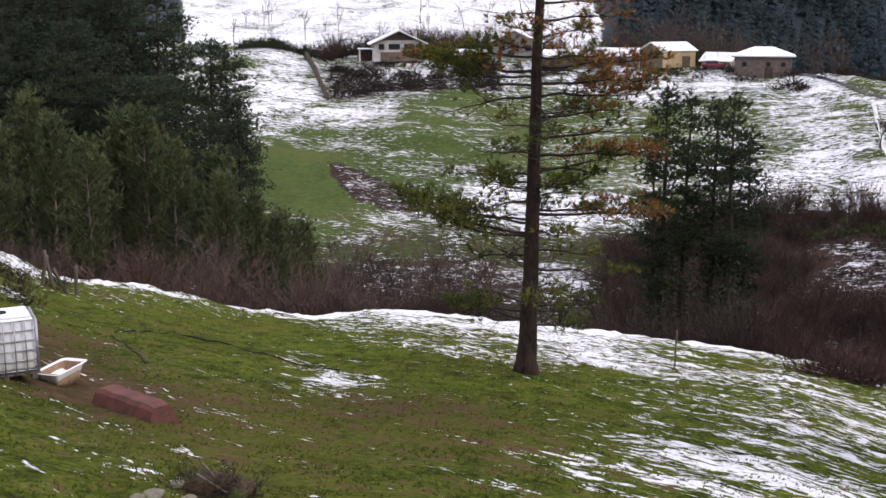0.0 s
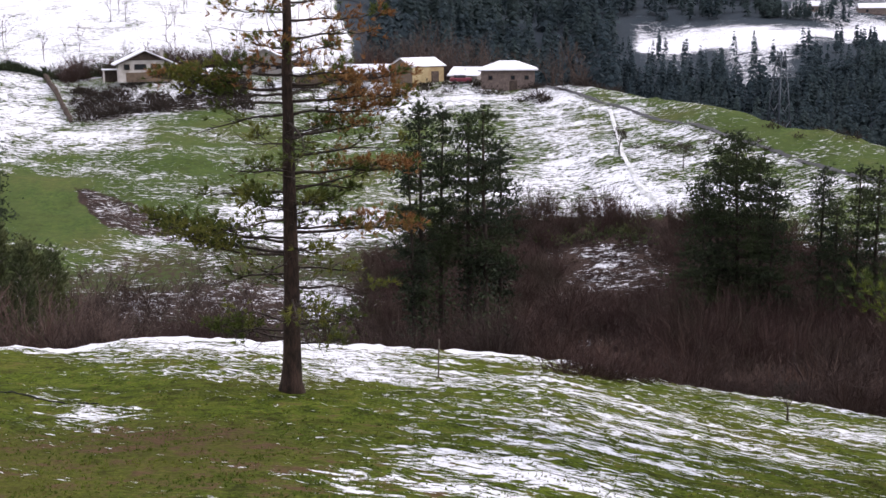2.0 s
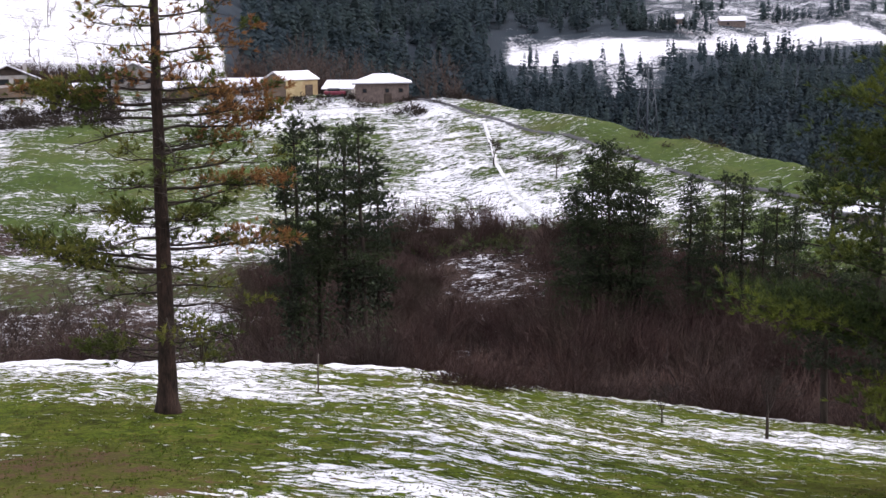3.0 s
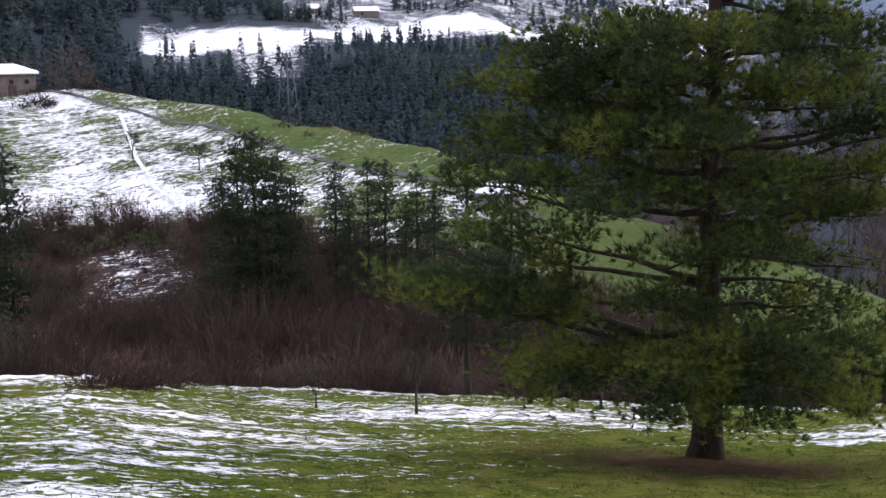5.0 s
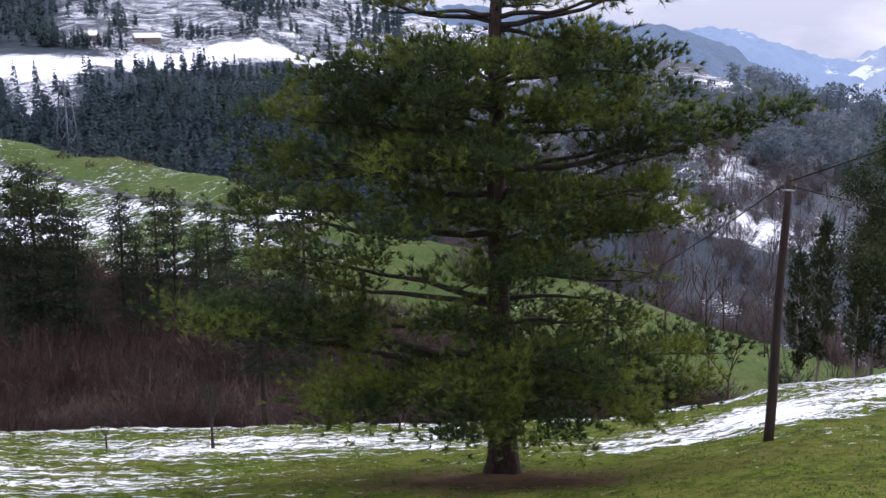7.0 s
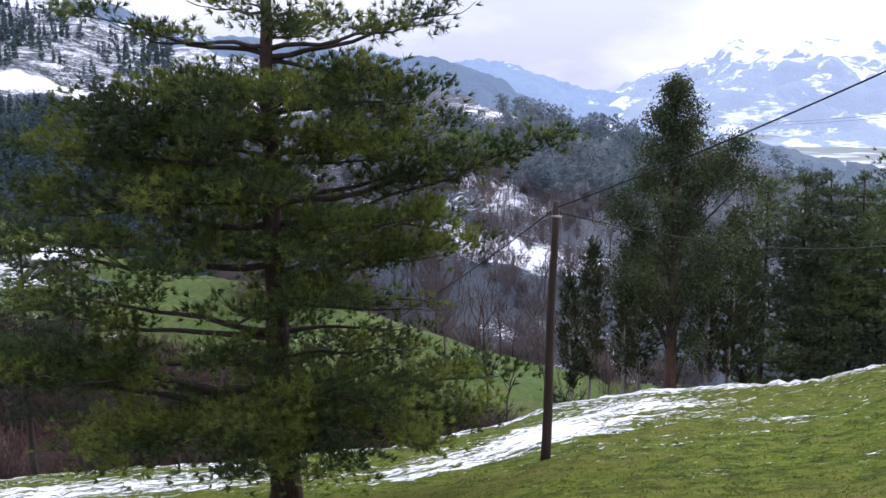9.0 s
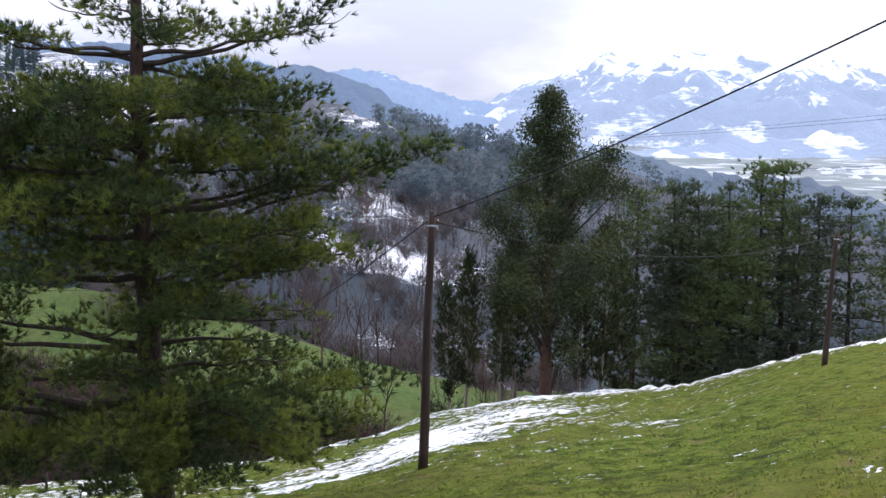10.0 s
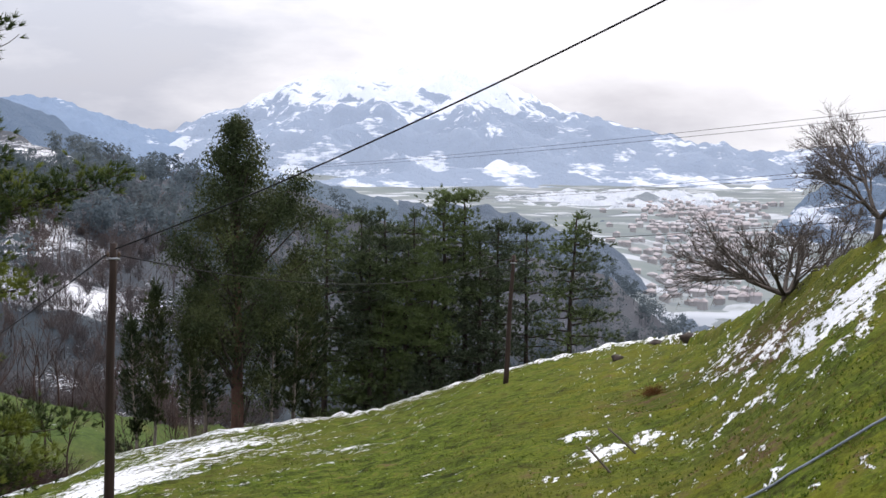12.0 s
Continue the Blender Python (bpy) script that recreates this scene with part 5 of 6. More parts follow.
# ---- far mountains ----
def mountain_material(name, wood, snow_line, snow_span, haze, amount, grain, patches=0.0):
    m, n, l, b = material(name, 1.0)
    pos = place(n, l)
    g = n.new("ShaderNodeSeparateXYZ")
    l.new(pos, g.inputs[0])
    k = noise_tex(n, l, pos, grain, 8, 0.68)
    kk = noise_tex(n, l, place(n, l, (1, 1, 0.35)), grain * 3.3, 6, 0.7)
    h = maths(n, l, "DIVIDE", maths(n, l, "SUBTRACT", g.outputs[2], snow_line), snow_span)
    f = maths(n, l, "ADD", h, maths(n, l, "MULTIPLY", maths(n, l, "SUBTRACT", maths(n, l, "ADD", maths(n, l, "MULTIPLY", k, 0.6), maths(n, l, "MULTIPLY", kk, 0.4)), 0.5), 7.5))
    f = ramp(n, l, f, [(0.42, (0, 0, 0)), (0.6, (1, 1, 1))])
    fields = noise_tex(n, l, place(n, l, (0.6, 1.0, 2.2), 40.0), grain * 0.9, 5, 0.62)
    low = maths(n, l, "MULTIPLY", maths(n, l, "DIVIDE", maths(n, l, "SUBTRACT", -55.0, g.outputs[2]), 70.0, True), 0.1)
    strips = maths(n, l, "MULTIPLY", maths(n, l, "SUBTRACT", noise_tex(n, l, place(n, l, (1.0, 1.0, 6.0), 25.0), grain * 5.0, 4, 0.6), 0.5), 0.34)
    fields = maths(n, l, "ADD", maths(n, l, "ADD", fields, low), strips)
    f = maths(n, l, "MAXIMUM", f, ramp(n, l, fields, [(1.0 - patches, (0, 0, 0)), (1.06 - patches, (1, 1, 1))]))
    col = mixc(n, l, f, mixc(n, l, k, wood, tuple(c * 1.6 for c in wood)), (0.76, 0.79, 0.86))
    l.new(col, b.inputs["Base Color"])
    bump(n, l, b, kk, 1.0, 25.0)
    # aerial haze is painted on as a constant glow of the surface
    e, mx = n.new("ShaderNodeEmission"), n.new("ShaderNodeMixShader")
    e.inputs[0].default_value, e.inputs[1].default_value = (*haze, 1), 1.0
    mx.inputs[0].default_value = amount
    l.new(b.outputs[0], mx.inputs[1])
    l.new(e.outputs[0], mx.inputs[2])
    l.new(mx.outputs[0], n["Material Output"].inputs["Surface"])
    return m


def mountain(name, knots_az, knots_el, r_crest, depth, foot, mat, rough, seed, label):
    """A range: foot to crest and a little beyond, with spurs and gullies."""
    az = np.arange(knots_az[0], knots_az[-1], 0.12)
    t = np.concatenate([np.linspace(0, 1, 46), [1.06, 1.2]])
    A, T = np.meshgrid(az, t)
    crest = r_crest * tan_d(np.interp(az, knots_az, knots_el))
    r = r_crest - depth * (1 - T)
    X, Y = r * np.sin(np.radians(A)), r * np.cos(np.radians(A))
    up = np.clip(T, 0, 1) ** 1.25
    Zz = foot + (crest[None] - foot) * up - np.clip(T - 1, 0, 1) * 600
    spur = 1 - np.abs(wave(X, Y, 700 * rough, seed)) * 1.1
    Zz = Zz + (spur - 0.6) * 90 * rough * np.sin(np.pi * np.clip(T, 0, 1)) + 16 * rough * wave(X, Y, 160 * rough, seed + 1) * np.clip(T * 3, 0, 1) * np.where(T > 0.99, 0.45, 1) + 6 * rough * wave(X, Y, 60 * rough, seed + 2) * np.clip(T * 3, 0, 1)
    nr, nc = A.shape
    i, j = np.meshgrid(np.arange(nr - 1), np.arange(nc - 1), indexing="ij")
    F = np.stack([i * nc + j, (i + 1) * nc + j, (i + 1) * nc + j + 1, i * nc + j + 1], -1).reshape(-1, 4)[:, ::-1]
    me = sheet_mesh(name, np.stack([X, Y, Zz], -1).reshape(-1, 3), F)
    me.polygons.foreach_set("use_smooth", np.ones(len(F), bool))
    me.materials.append(mat)
    tagged(new(name, me), label, "mountain", kind="structure")


# wood tones are blued for haze, and each range glows by its amount
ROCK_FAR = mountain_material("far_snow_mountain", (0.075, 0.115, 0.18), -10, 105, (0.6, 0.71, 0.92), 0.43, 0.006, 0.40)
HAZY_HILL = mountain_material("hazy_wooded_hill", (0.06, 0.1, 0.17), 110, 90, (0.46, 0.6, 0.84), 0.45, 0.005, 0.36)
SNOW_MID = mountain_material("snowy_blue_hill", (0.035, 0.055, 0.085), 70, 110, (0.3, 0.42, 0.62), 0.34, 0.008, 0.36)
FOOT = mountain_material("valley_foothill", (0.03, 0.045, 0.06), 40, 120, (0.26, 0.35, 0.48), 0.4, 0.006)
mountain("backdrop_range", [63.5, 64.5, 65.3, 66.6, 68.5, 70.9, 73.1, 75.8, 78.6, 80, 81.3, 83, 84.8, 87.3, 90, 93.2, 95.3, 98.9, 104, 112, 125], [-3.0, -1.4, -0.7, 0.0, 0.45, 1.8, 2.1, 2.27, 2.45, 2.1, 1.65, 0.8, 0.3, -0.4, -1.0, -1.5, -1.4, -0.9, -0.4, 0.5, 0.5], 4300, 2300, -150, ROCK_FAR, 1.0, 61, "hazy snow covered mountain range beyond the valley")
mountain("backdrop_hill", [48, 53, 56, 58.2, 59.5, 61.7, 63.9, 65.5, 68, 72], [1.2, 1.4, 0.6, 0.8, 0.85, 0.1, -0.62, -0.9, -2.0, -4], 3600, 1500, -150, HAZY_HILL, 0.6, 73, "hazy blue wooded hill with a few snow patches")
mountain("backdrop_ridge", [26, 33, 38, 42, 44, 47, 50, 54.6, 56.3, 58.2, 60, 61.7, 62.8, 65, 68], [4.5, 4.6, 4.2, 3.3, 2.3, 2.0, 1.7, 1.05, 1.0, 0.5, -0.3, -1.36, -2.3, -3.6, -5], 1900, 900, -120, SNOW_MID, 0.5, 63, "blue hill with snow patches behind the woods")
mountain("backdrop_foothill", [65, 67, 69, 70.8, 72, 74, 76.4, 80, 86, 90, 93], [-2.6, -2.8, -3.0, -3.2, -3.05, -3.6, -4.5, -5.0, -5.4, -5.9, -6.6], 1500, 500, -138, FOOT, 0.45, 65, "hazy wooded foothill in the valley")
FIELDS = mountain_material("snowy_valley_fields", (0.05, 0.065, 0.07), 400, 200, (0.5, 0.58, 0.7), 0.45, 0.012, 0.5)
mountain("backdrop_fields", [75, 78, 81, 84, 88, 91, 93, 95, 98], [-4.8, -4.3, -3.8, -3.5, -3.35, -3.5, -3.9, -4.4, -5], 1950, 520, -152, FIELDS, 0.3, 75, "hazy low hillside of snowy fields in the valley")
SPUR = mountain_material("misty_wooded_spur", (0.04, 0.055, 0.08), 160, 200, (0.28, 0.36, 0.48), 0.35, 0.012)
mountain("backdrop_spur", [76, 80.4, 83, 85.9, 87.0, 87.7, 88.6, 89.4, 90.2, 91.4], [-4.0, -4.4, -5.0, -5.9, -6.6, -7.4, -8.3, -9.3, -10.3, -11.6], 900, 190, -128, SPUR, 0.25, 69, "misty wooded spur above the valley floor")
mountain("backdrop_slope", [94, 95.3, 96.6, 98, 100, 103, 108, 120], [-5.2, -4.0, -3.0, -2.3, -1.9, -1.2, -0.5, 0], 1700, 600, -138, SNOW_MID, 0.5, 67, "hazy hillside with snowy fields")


def valley_floor():
    """The hazy floor of the main valley, with fields, woods and a small town."""
    az, rr = np.arange(58, 118, 0.5), np.geomspace(760, 3000, 60)
    A, Rr = np.meshgrid(np.radians(az), rr)
    X, Y = Rr * np.sin(A), Rr * np.cos(A)
    Zz = ground_z(X.ravel(), Y.ravel()).reshape(X.shape) + 5 + 0.6 * wave(X, Y, 300, 71)
    Zz[0] -= 40
    nr, nc = X.shape
    i, j = np.meshgrid(np.arange(nr - 1), np.arange(nc - 1), indexing="ij")
    F = np.stack([i * nc + j, (i + 1) * nc + j, (i + 1) * nc + j + 1, i * nc + j + 1], -1).reshape(-1, 4)[:, ::-1]
    m, n, l, b = material("haze_glow_valley_fields", 1.0)
    pos = place(n, l)
    v = n.new("ShaderNodeTexVoronoi")
    v.inputs["Scale"].default_value = 0.034
    l.new(place(n, l, (1.0, 0.45, 1.0), 4.0), v.inputs["Vector"])
    sep = n.new("ShaderNodeSeparateColor")
    l.new(v.outputs["Color"], sep.inputs[0])
    k = noise_tex(n, l, pos, 0.02, 6, 0.7)
    pick = maths(n, l, "ADD", maths(n, l, "MULTIPLY", sep.outputs[0], 0.55), maths(n, l, "MULTIPLY", k, 0.6))
    col = ramp(n, l, pick, [(0.34, (0.03, 0.045, 0.035)), (0.5, (0.07, 0.1, 0.06)), (0.68, (0.13, 0.14, 0.11)), (0.8, (0.5, 0.52, 0.55))])
    l.new(col, b.inputs["Base Color"])
    # the valley's haze: a pale constant glow mixed over the fields
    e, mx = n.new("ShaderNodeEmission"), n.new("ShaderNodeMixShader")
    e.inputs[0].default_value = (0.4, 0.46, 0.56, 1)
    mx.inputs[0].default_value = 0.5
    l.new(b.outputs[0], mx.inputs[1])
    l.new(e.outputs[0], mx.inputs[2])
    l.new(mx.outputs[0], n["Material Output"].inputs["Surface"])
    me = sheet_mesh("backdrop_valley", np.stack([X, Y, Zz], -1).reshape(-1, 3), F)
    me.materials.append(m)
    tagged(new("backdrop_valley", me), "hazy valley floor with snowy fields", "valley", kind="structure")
    rg = np.random.RandomState(9)
    walls, roofs = Shape(), Shape()
    cube = np.array([[x, y, z] for z in (0, 1) for y in (-0.5, 0.5) for x in (-0.5, 0.5)])
    faces = [[0, 1, 5], [0, 5, 4], [1, 3, 7], [1, 7, 5], [3, 2, 6], [3, 6, 7], [2, 0, 4], [2, 4, 6]]
    for _ in range(460):
        a, r = rg.normal(90.8, 1.7), rg.uniform(820, 1900)
        x, y = polar(a, r)
        w, d, h = rg.uniform(5, 10), rg.uniform(5, 8), rg.uniform(3, 6)
        t = rg.uniform(0, 3.14)
        rot = np.array([[math.cos(t), math.sin(t), 0], [-math.sin(t), math.cos(t), 0], [0, 0, 1]])
        o = np.array([x, y, gz(x, y) + 4])
        walls.add((cube * [w, d, h]) @ rot + o, faces)
        top = np.array([[-0.55, -0.55, 1], [0.55, -0.55, 1], [0.55, 0.55, 1], [-0.55, 0.55, 1], [-0.5, 0, 1.4], [0.5, 0, 1.4]]) * [w, d, h]
        roofs.add(top @ rot + o, [[0, 1, 5], [0, 5, 4], [2, 3, 4], [2, 4, 5], [1, 2, 5], [3, 0, 4]])
    # walls and roofs are greyed, the haze put into their base colours
    wall_m = worn("haze_greyed_town_wall", (0.24, 0.235, 0.24), (0.36, 0.355, 0.36), 0.9, 0.01, 0.1)
    roof_m = worn("haze_greyed_town_roof", (0.24, 0.205, 0.205), (0.38, 0.37, 0.385), 0.9, 0.01, 0.1)
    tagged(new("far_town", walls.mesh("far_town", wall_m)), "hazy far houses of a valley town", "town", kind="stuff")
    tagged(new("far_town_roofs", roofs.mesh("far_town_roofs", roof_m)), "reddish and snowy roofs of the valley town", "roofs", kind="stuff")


valley_floor()

# ---- the hamlet on the facing hill ----
SNOW = worn("roof_snow", (0.58, 0.6, 0.65), (0.74, 0.75, 0.78), 0.9, 0.8, 8.0, relief=0.02)
PLASTER = worn("white_plaster", (0.42, 0.4, 0.37), (0.62, 0.6, 0.57), 0.9, 0.6, 6.0, stain=(0.36, 0.33, 0.29))
PLASTER_GREY = worn("grey_render", (0.2, 0.19, 0.18), (0.34, 0.32, 0.3), 0.9, 0.6, 6.0)
YELLOW = worn("ochre_wall", (0.3, 0.24, 0.13), (0.46, 0.38, 0.21), 0.9, 0.5, 5.0, stain=(0.3, 0.22, 0.12))
BROWN = worn("brown_wall", (0.1, 0.075, 0.055), (0.2, 0.15, 0.11), 0.9, 0.6, 6.0)
STONE = worn("stone_wall", (0.1, 0.078, 0.068), (0.21, 0.165, 0.145), 0.95, 1.5, 7.0, relief=0.05)
BRICK = worn("red_brick_wall", (0.2, 0.09, 0.06), (0.36, 0.19, 0.13), 0.9, 0.8, 6.0)
EAVES = worn("dark_eaves", (0.04, 0.03, 0.025), (0.1, 0.075, 0.06), 0.8, 2.0, 9.0)


def glass_material():
    m, n, l, b = material("window_glass", 0.08)
    b.inputs["Base Color"].default_value = (0.02, 0.024, 0.03, 1)
    b.inputs["Specular IOR Level"].default_value = 0.6
    return m


GLASS = glass_material()


def prism(w, d, h_eave, h_ridge, bm=None, x=0.0, y=0.0, along="y"):
    """Gabled walls: ridge along y (gable to the front) or along x."""
    bm = bm or bmesh.new()
    if along == "y":
        sec = [(-w / 2, 0), (w / 2, 0), (w / 2, h_eave), (0, h_ridge), (-w / 2, h_eave)]
        rings_ = [[bm.verts.new((x + a, y + s * d / 2, b)) for a, b in sec] for s in (-1, 1)]
    else:
        sec = [(-d / 2, 0), (d / 2, 0), (d / 2, h_eave), (0, h_ridge), (-d / 2, h_eave)]
        rings_ = [[bm.verts.new((x + s * w / 2, y + a, b)) for a, b in sec] for s in (1, -1)]
    f, g = rings_
    bm.faces.new(f)
    bm.faces.new(g[::-1])
    for i in range(5):
        bm.faces.new((f[(i + 1) % 5], f[i], g[i], g[(i + 1) % 5]))
    bmesh.ops.recalc_face_normals(bm, faces=bm.faces)
    return bm


def roof_pair(w, d, h_eave, h_ridge, over, thick, mat, parent, along="y", label="snow covered roof", lift=0.0):
    """Two roof slopes with overhang, each its own slab."""
    span = (w if along == "y" else d) / 2
    pitch = math.atan2(h_ridge - h_eave, span)
    L = span / math.cos(pitch) + over
    run = (d if along == "y" else w) + 2 * over
    for s in (-1, 1):
        bm = bmesh.new()
        slab(bm, -L / 2 if s < 0 else L / 2, 0, thick / 2, L, run, thick, None, thick * 0.3)
        q = part("roof", bm, mat, parent, label)
        m = Matrix.Translation((0, 0, h_ridge + lift)) @ Matrix.Rotation(s * pitch, 4, "Y")
        q.matrix_basis = m if along == "y" else Matrix.Rotation(radians(90), 4, "Z") @ m


def opening(x, z, w, h, y, parent, name="window", frame=EAVES):
    bm = slab(bmesh.new(), x, y, z, w + 0.24, 0.12, h + 0.24, None, 0.02)
    fr = part(name, bm, frame, parent)
    part("pane" if name == "window" else "leaf", slab(bmesh.new(), x, y - 0.075, z, w, 0.04, h), GLASS if name == "window" else EAVES, fr)


def at_hamlet(name, a, r, turn, label):
    x, y = polar(a, r)
    return thing(name, x, y, gz(x, y) - 0.35, -a + turn, label, "building")


def white_house():
    h = at_hamlet("house", -2.2, 226, 4, "white farmhouse with a low snowy gable roof and porch")
    part("wall", prism(9.6, 8.0, 3.4, 5.6), PLASTER, h)
    part("lower_wall", slab(bmesh.new(), 0.6, -4.03, 0.9, 8.2, 0.12, 1.7, None, 0.02), BROWN, h, "brown lower storey")
    part("gable", prism(6.2, 0.12, 0.01, 1.5, None, 0, -4.06), EAVES, h, "dark boarded gable").location.z = 3.95
    roof_pair(9.6, 8.0, 3.4, 5.6, 0.9, 0.24, SNOW, h)
    roof_pair(9.6, 8.0, 3.4, 5.6, 0.8, 0.14, EAVES, h, label="dark eaves below the snow", lift=-0.15)
    for x, w in ((-3.3, 0.8), (-0.9, 1.9), (1.8, 1.5), (3.8, 1.0)):
        opening(x, 2.75, w, 0.8, -4.05, h)
    bm = slab(bmesh.new(), -6.0, -2.2, 2.35, 3.4, 3.6, 0.2, None, 0.05)
    part("porch_roof", bm, SNOW, h, "snow covered porch roof")
    for x in (-7.4, -4.9):
        part("porch_post", slab(bmesh.new(), x, -3.7, 1.15, 0.3, 0.3, 2.3, None, 0.03), PLASTER, h)
    part("porch_wall", slab(bmesh.new(), -6.0, -0.6, 1.1, 3.0, 0.3, 2.2), EAVES, h)
    part("chimney", slab(bmesh.new(), 3.4, 1.0, 5.0, 0.7, 0.7, 1.6, None, 0.04), PLASTER_GREY, h)


def grey_house():
    h = at_hamlet("house", 3.6, 230, -8, "grey farmhouse with a snowy gable roof behind the pine")
    part("wall", prism(8.4, 8.0, 3.6, 5.6), PLASTER_GREY, h)
    roof_pair(8.4, 8.0, 3.6, 5.6, 0.7, 0.24, SNOW, h)
    for x in (-2.4, 0.2, 2.6):
        opening(x, 2.4, 0.9, 0.9, -4.05, h)
    opening(-0.6, 0.95, 1.0, 1.7, -4.05, h, "door")


def shed(a, r, w, d, h1, h2, turn, wall, label):
    h = at_hamlet("shed", a, r, turn, label)
    part("wall", prism(w, d, h1, h2, None, 0, 0, "x"), wall, h)
    roof_pair(w, d, h1, h2, 0.5, 0.22, SNOW, h, "x")
    for k in range(int(w // 4)):
        opening(-w / 2 + 2 + k * 4, h1 * 0.45, 1.3, h1 * 0.6, -d / 2 - 0.05, h, "door")


def ochre_barn():
    h = at_hamlet("barn", 10.8, 221.5, 38, "ochre walled barn with a snow covered roof")
    part("wall", prism(7.6, 6.4, 3.0, 4.4, None, 0, 0, "x"), BROWN, h, "brown gable walls")
    part("front_wall", slab(bmesh.new(), 0, -3.24, 1.45, 7.4, 0.14, 2.9, None, 0.02), YELLOW, h, "ochre rendered front wall")
    roof_pair(7.6, 6.4, 3.0, 4.4, 0.35, 0.22, SNOW, h, "x")
    opening(1.6, 1.0, 1.5, 1.8, -3.32, h, "door")


def hip_roof(w, d, z, rise, over, mat, parent, ridge, label):
    bm = bmesh.new()
    W, D = w / 2 + over, d / 2 + over
    lo = [bm.verts.new(p) for p in ((-W, -D, z), (W, -D, z), (W, D, z), (-W, D, z))]
    lo2 = [bm.verts.new((v.co.x, v.co.y, z + 0.22)) for v in lo]
    hi = [bm.verts.new((-ridge / 2, 0, z + rise)), bm.verts.new((ridge / 2, 0, z + rise))]
    bm.faces.new(lo[::-1])
    for i in range(4):
        bm.faces.new((lo[i], lo[(i + 1) % 4], lo2[(i + 1) % 4], lo2[i]))
    bm.faces.new((lo2[0], lo2[1], hi[1], hi[0]))
    bm.faces.new((lo2[1], lo2[2], hi[1]))
    bm.faces.new((lo2[2], lo2[3], hi[0], hi[1]))
    bm.faces.new((lo2[3], lo2[0], hi[0]))
    bmesh.ops.recalc_face_normals(bm, faces=bm.faces)
    part("roof", bm, mat, parent, label)


def stone_house():
    h = at_hamlet("house", 15.2, 219, 0, "old stone farmhouse with a snow dusted hipped roof")
    part("wall", slab(bmesh.new(), 0, 0, 1.95, 9.8, 8.0, 3.9, None, 0.04), STONE, h)
    hip_roof(9.8, 8.0, 3.9, 1.7, 0.6, SNOW, h, 3.2, "snow dusted tile roof")
    part("roof_edge", slab(bmesh.new(), 0, 0, 3.84, 10.8, 9.0, 0.1), EAVES, h)
    for x in (-3.2, 0.9, 3.4):
        opening(x, 2.6, 0.6, 0.6, -4.02, h)
    opening(1.0, 1.1, 1.2, 1.7, -4.02, h, "door")
    g = at_hamlet("house", 13.3, 231, -20, "small house with a snowy gable roof")
    part("wall", prism(5.6, 6.0, 4.0, 5.4, None, 0, 0, "x"), PLASTER_GREY, g)
    roof_pair(5.6, 6.0, 4.0, 5.4, 0.5, 0.22, SNOW, g, "x")
    opening(-1.2, 2.6, 0.8, 0.9, -3.05, g)
    opening(1.3, 2.6, 0.8, 0.9, -3.05, g)


PAINT_RED = worn("dull_red_paint", (0.12, 0.02, 0.035), (0.24, 0.05, 0.07), 0.45, 1.0, 9.0)
RUBBER = worn("tyre_rubber", (0.02, 0.02, 0.02), (0.05, 0.05, 0.05), 0.9, 6.0, 30.0)


def ring_wheel(parent, x, y, z, r, w):
    bm = bmesh.new()
    bmesh.ops.create_cone(bm, cap_ends=True, segments=16, radius1=r, radius2=r, depth=w, matrix=pose(x, y, z, 90, 0, 0))
    bmesh.ops.bevel(bm, geom=[e for e in bm.edges if len(e.link_faces) == 2 and e.calc_face_angle() > 1], offset=r * 0.2, segments=2, affect="EDGES")
    part("wheel", bm, RUBBER, parent, smooth=True)


def parked_car():
    x, y = polar(12.9, 218)
    c = thing("car", x, y, gz(x, y), -12.9 + 8, "dull red parked car with snow on its roof", "car")
    bm = slab(bmesh.new(), 0, 0, 0.65, 4.0, 1.7, 0.7, None, 0.16)
    part("body", bm, PAINT_RED, c, smooth=True)
    bm = slab(bmesh.new(), -0.2, 0, 1.2, 2.2, 1.5, 0.6, None, 0.2)
    part("cabin", bm, GLASS, c, smooth=True)
    part("snow", slab(bmesh.new(), -0.2, 0, 1.53, 1.8, 1.3, 0.08, None, 0.03), SNOW, c)
    for sx in (-1.25, 1.25):
        for sy in (-0.78, 0.78):
            ring_wheel(c, sx, sy, 0.3, 0.32, 0.2)


def hill_hut():
    for a, r, w, lab in ((31.9, 488, 10.0, "stone hut with twin snowy roofs on the far snowfield"), (29.4, 498, 4.5, "small far shed with a snowy roof")):
        h = at_hamlet("hut", a, r, 12, lab)
        part("wall", prism(w, 5.0, 2.6, 4.2, None, 0, 0, "x"), STONE, h)
        roof_pair(w, 5.0, 2.6, 4.2, 0.4, 0.25, SNOW, h, "x")
        opening(-w / 5, 1.4, 0.8, 0.9, -2.55, h)


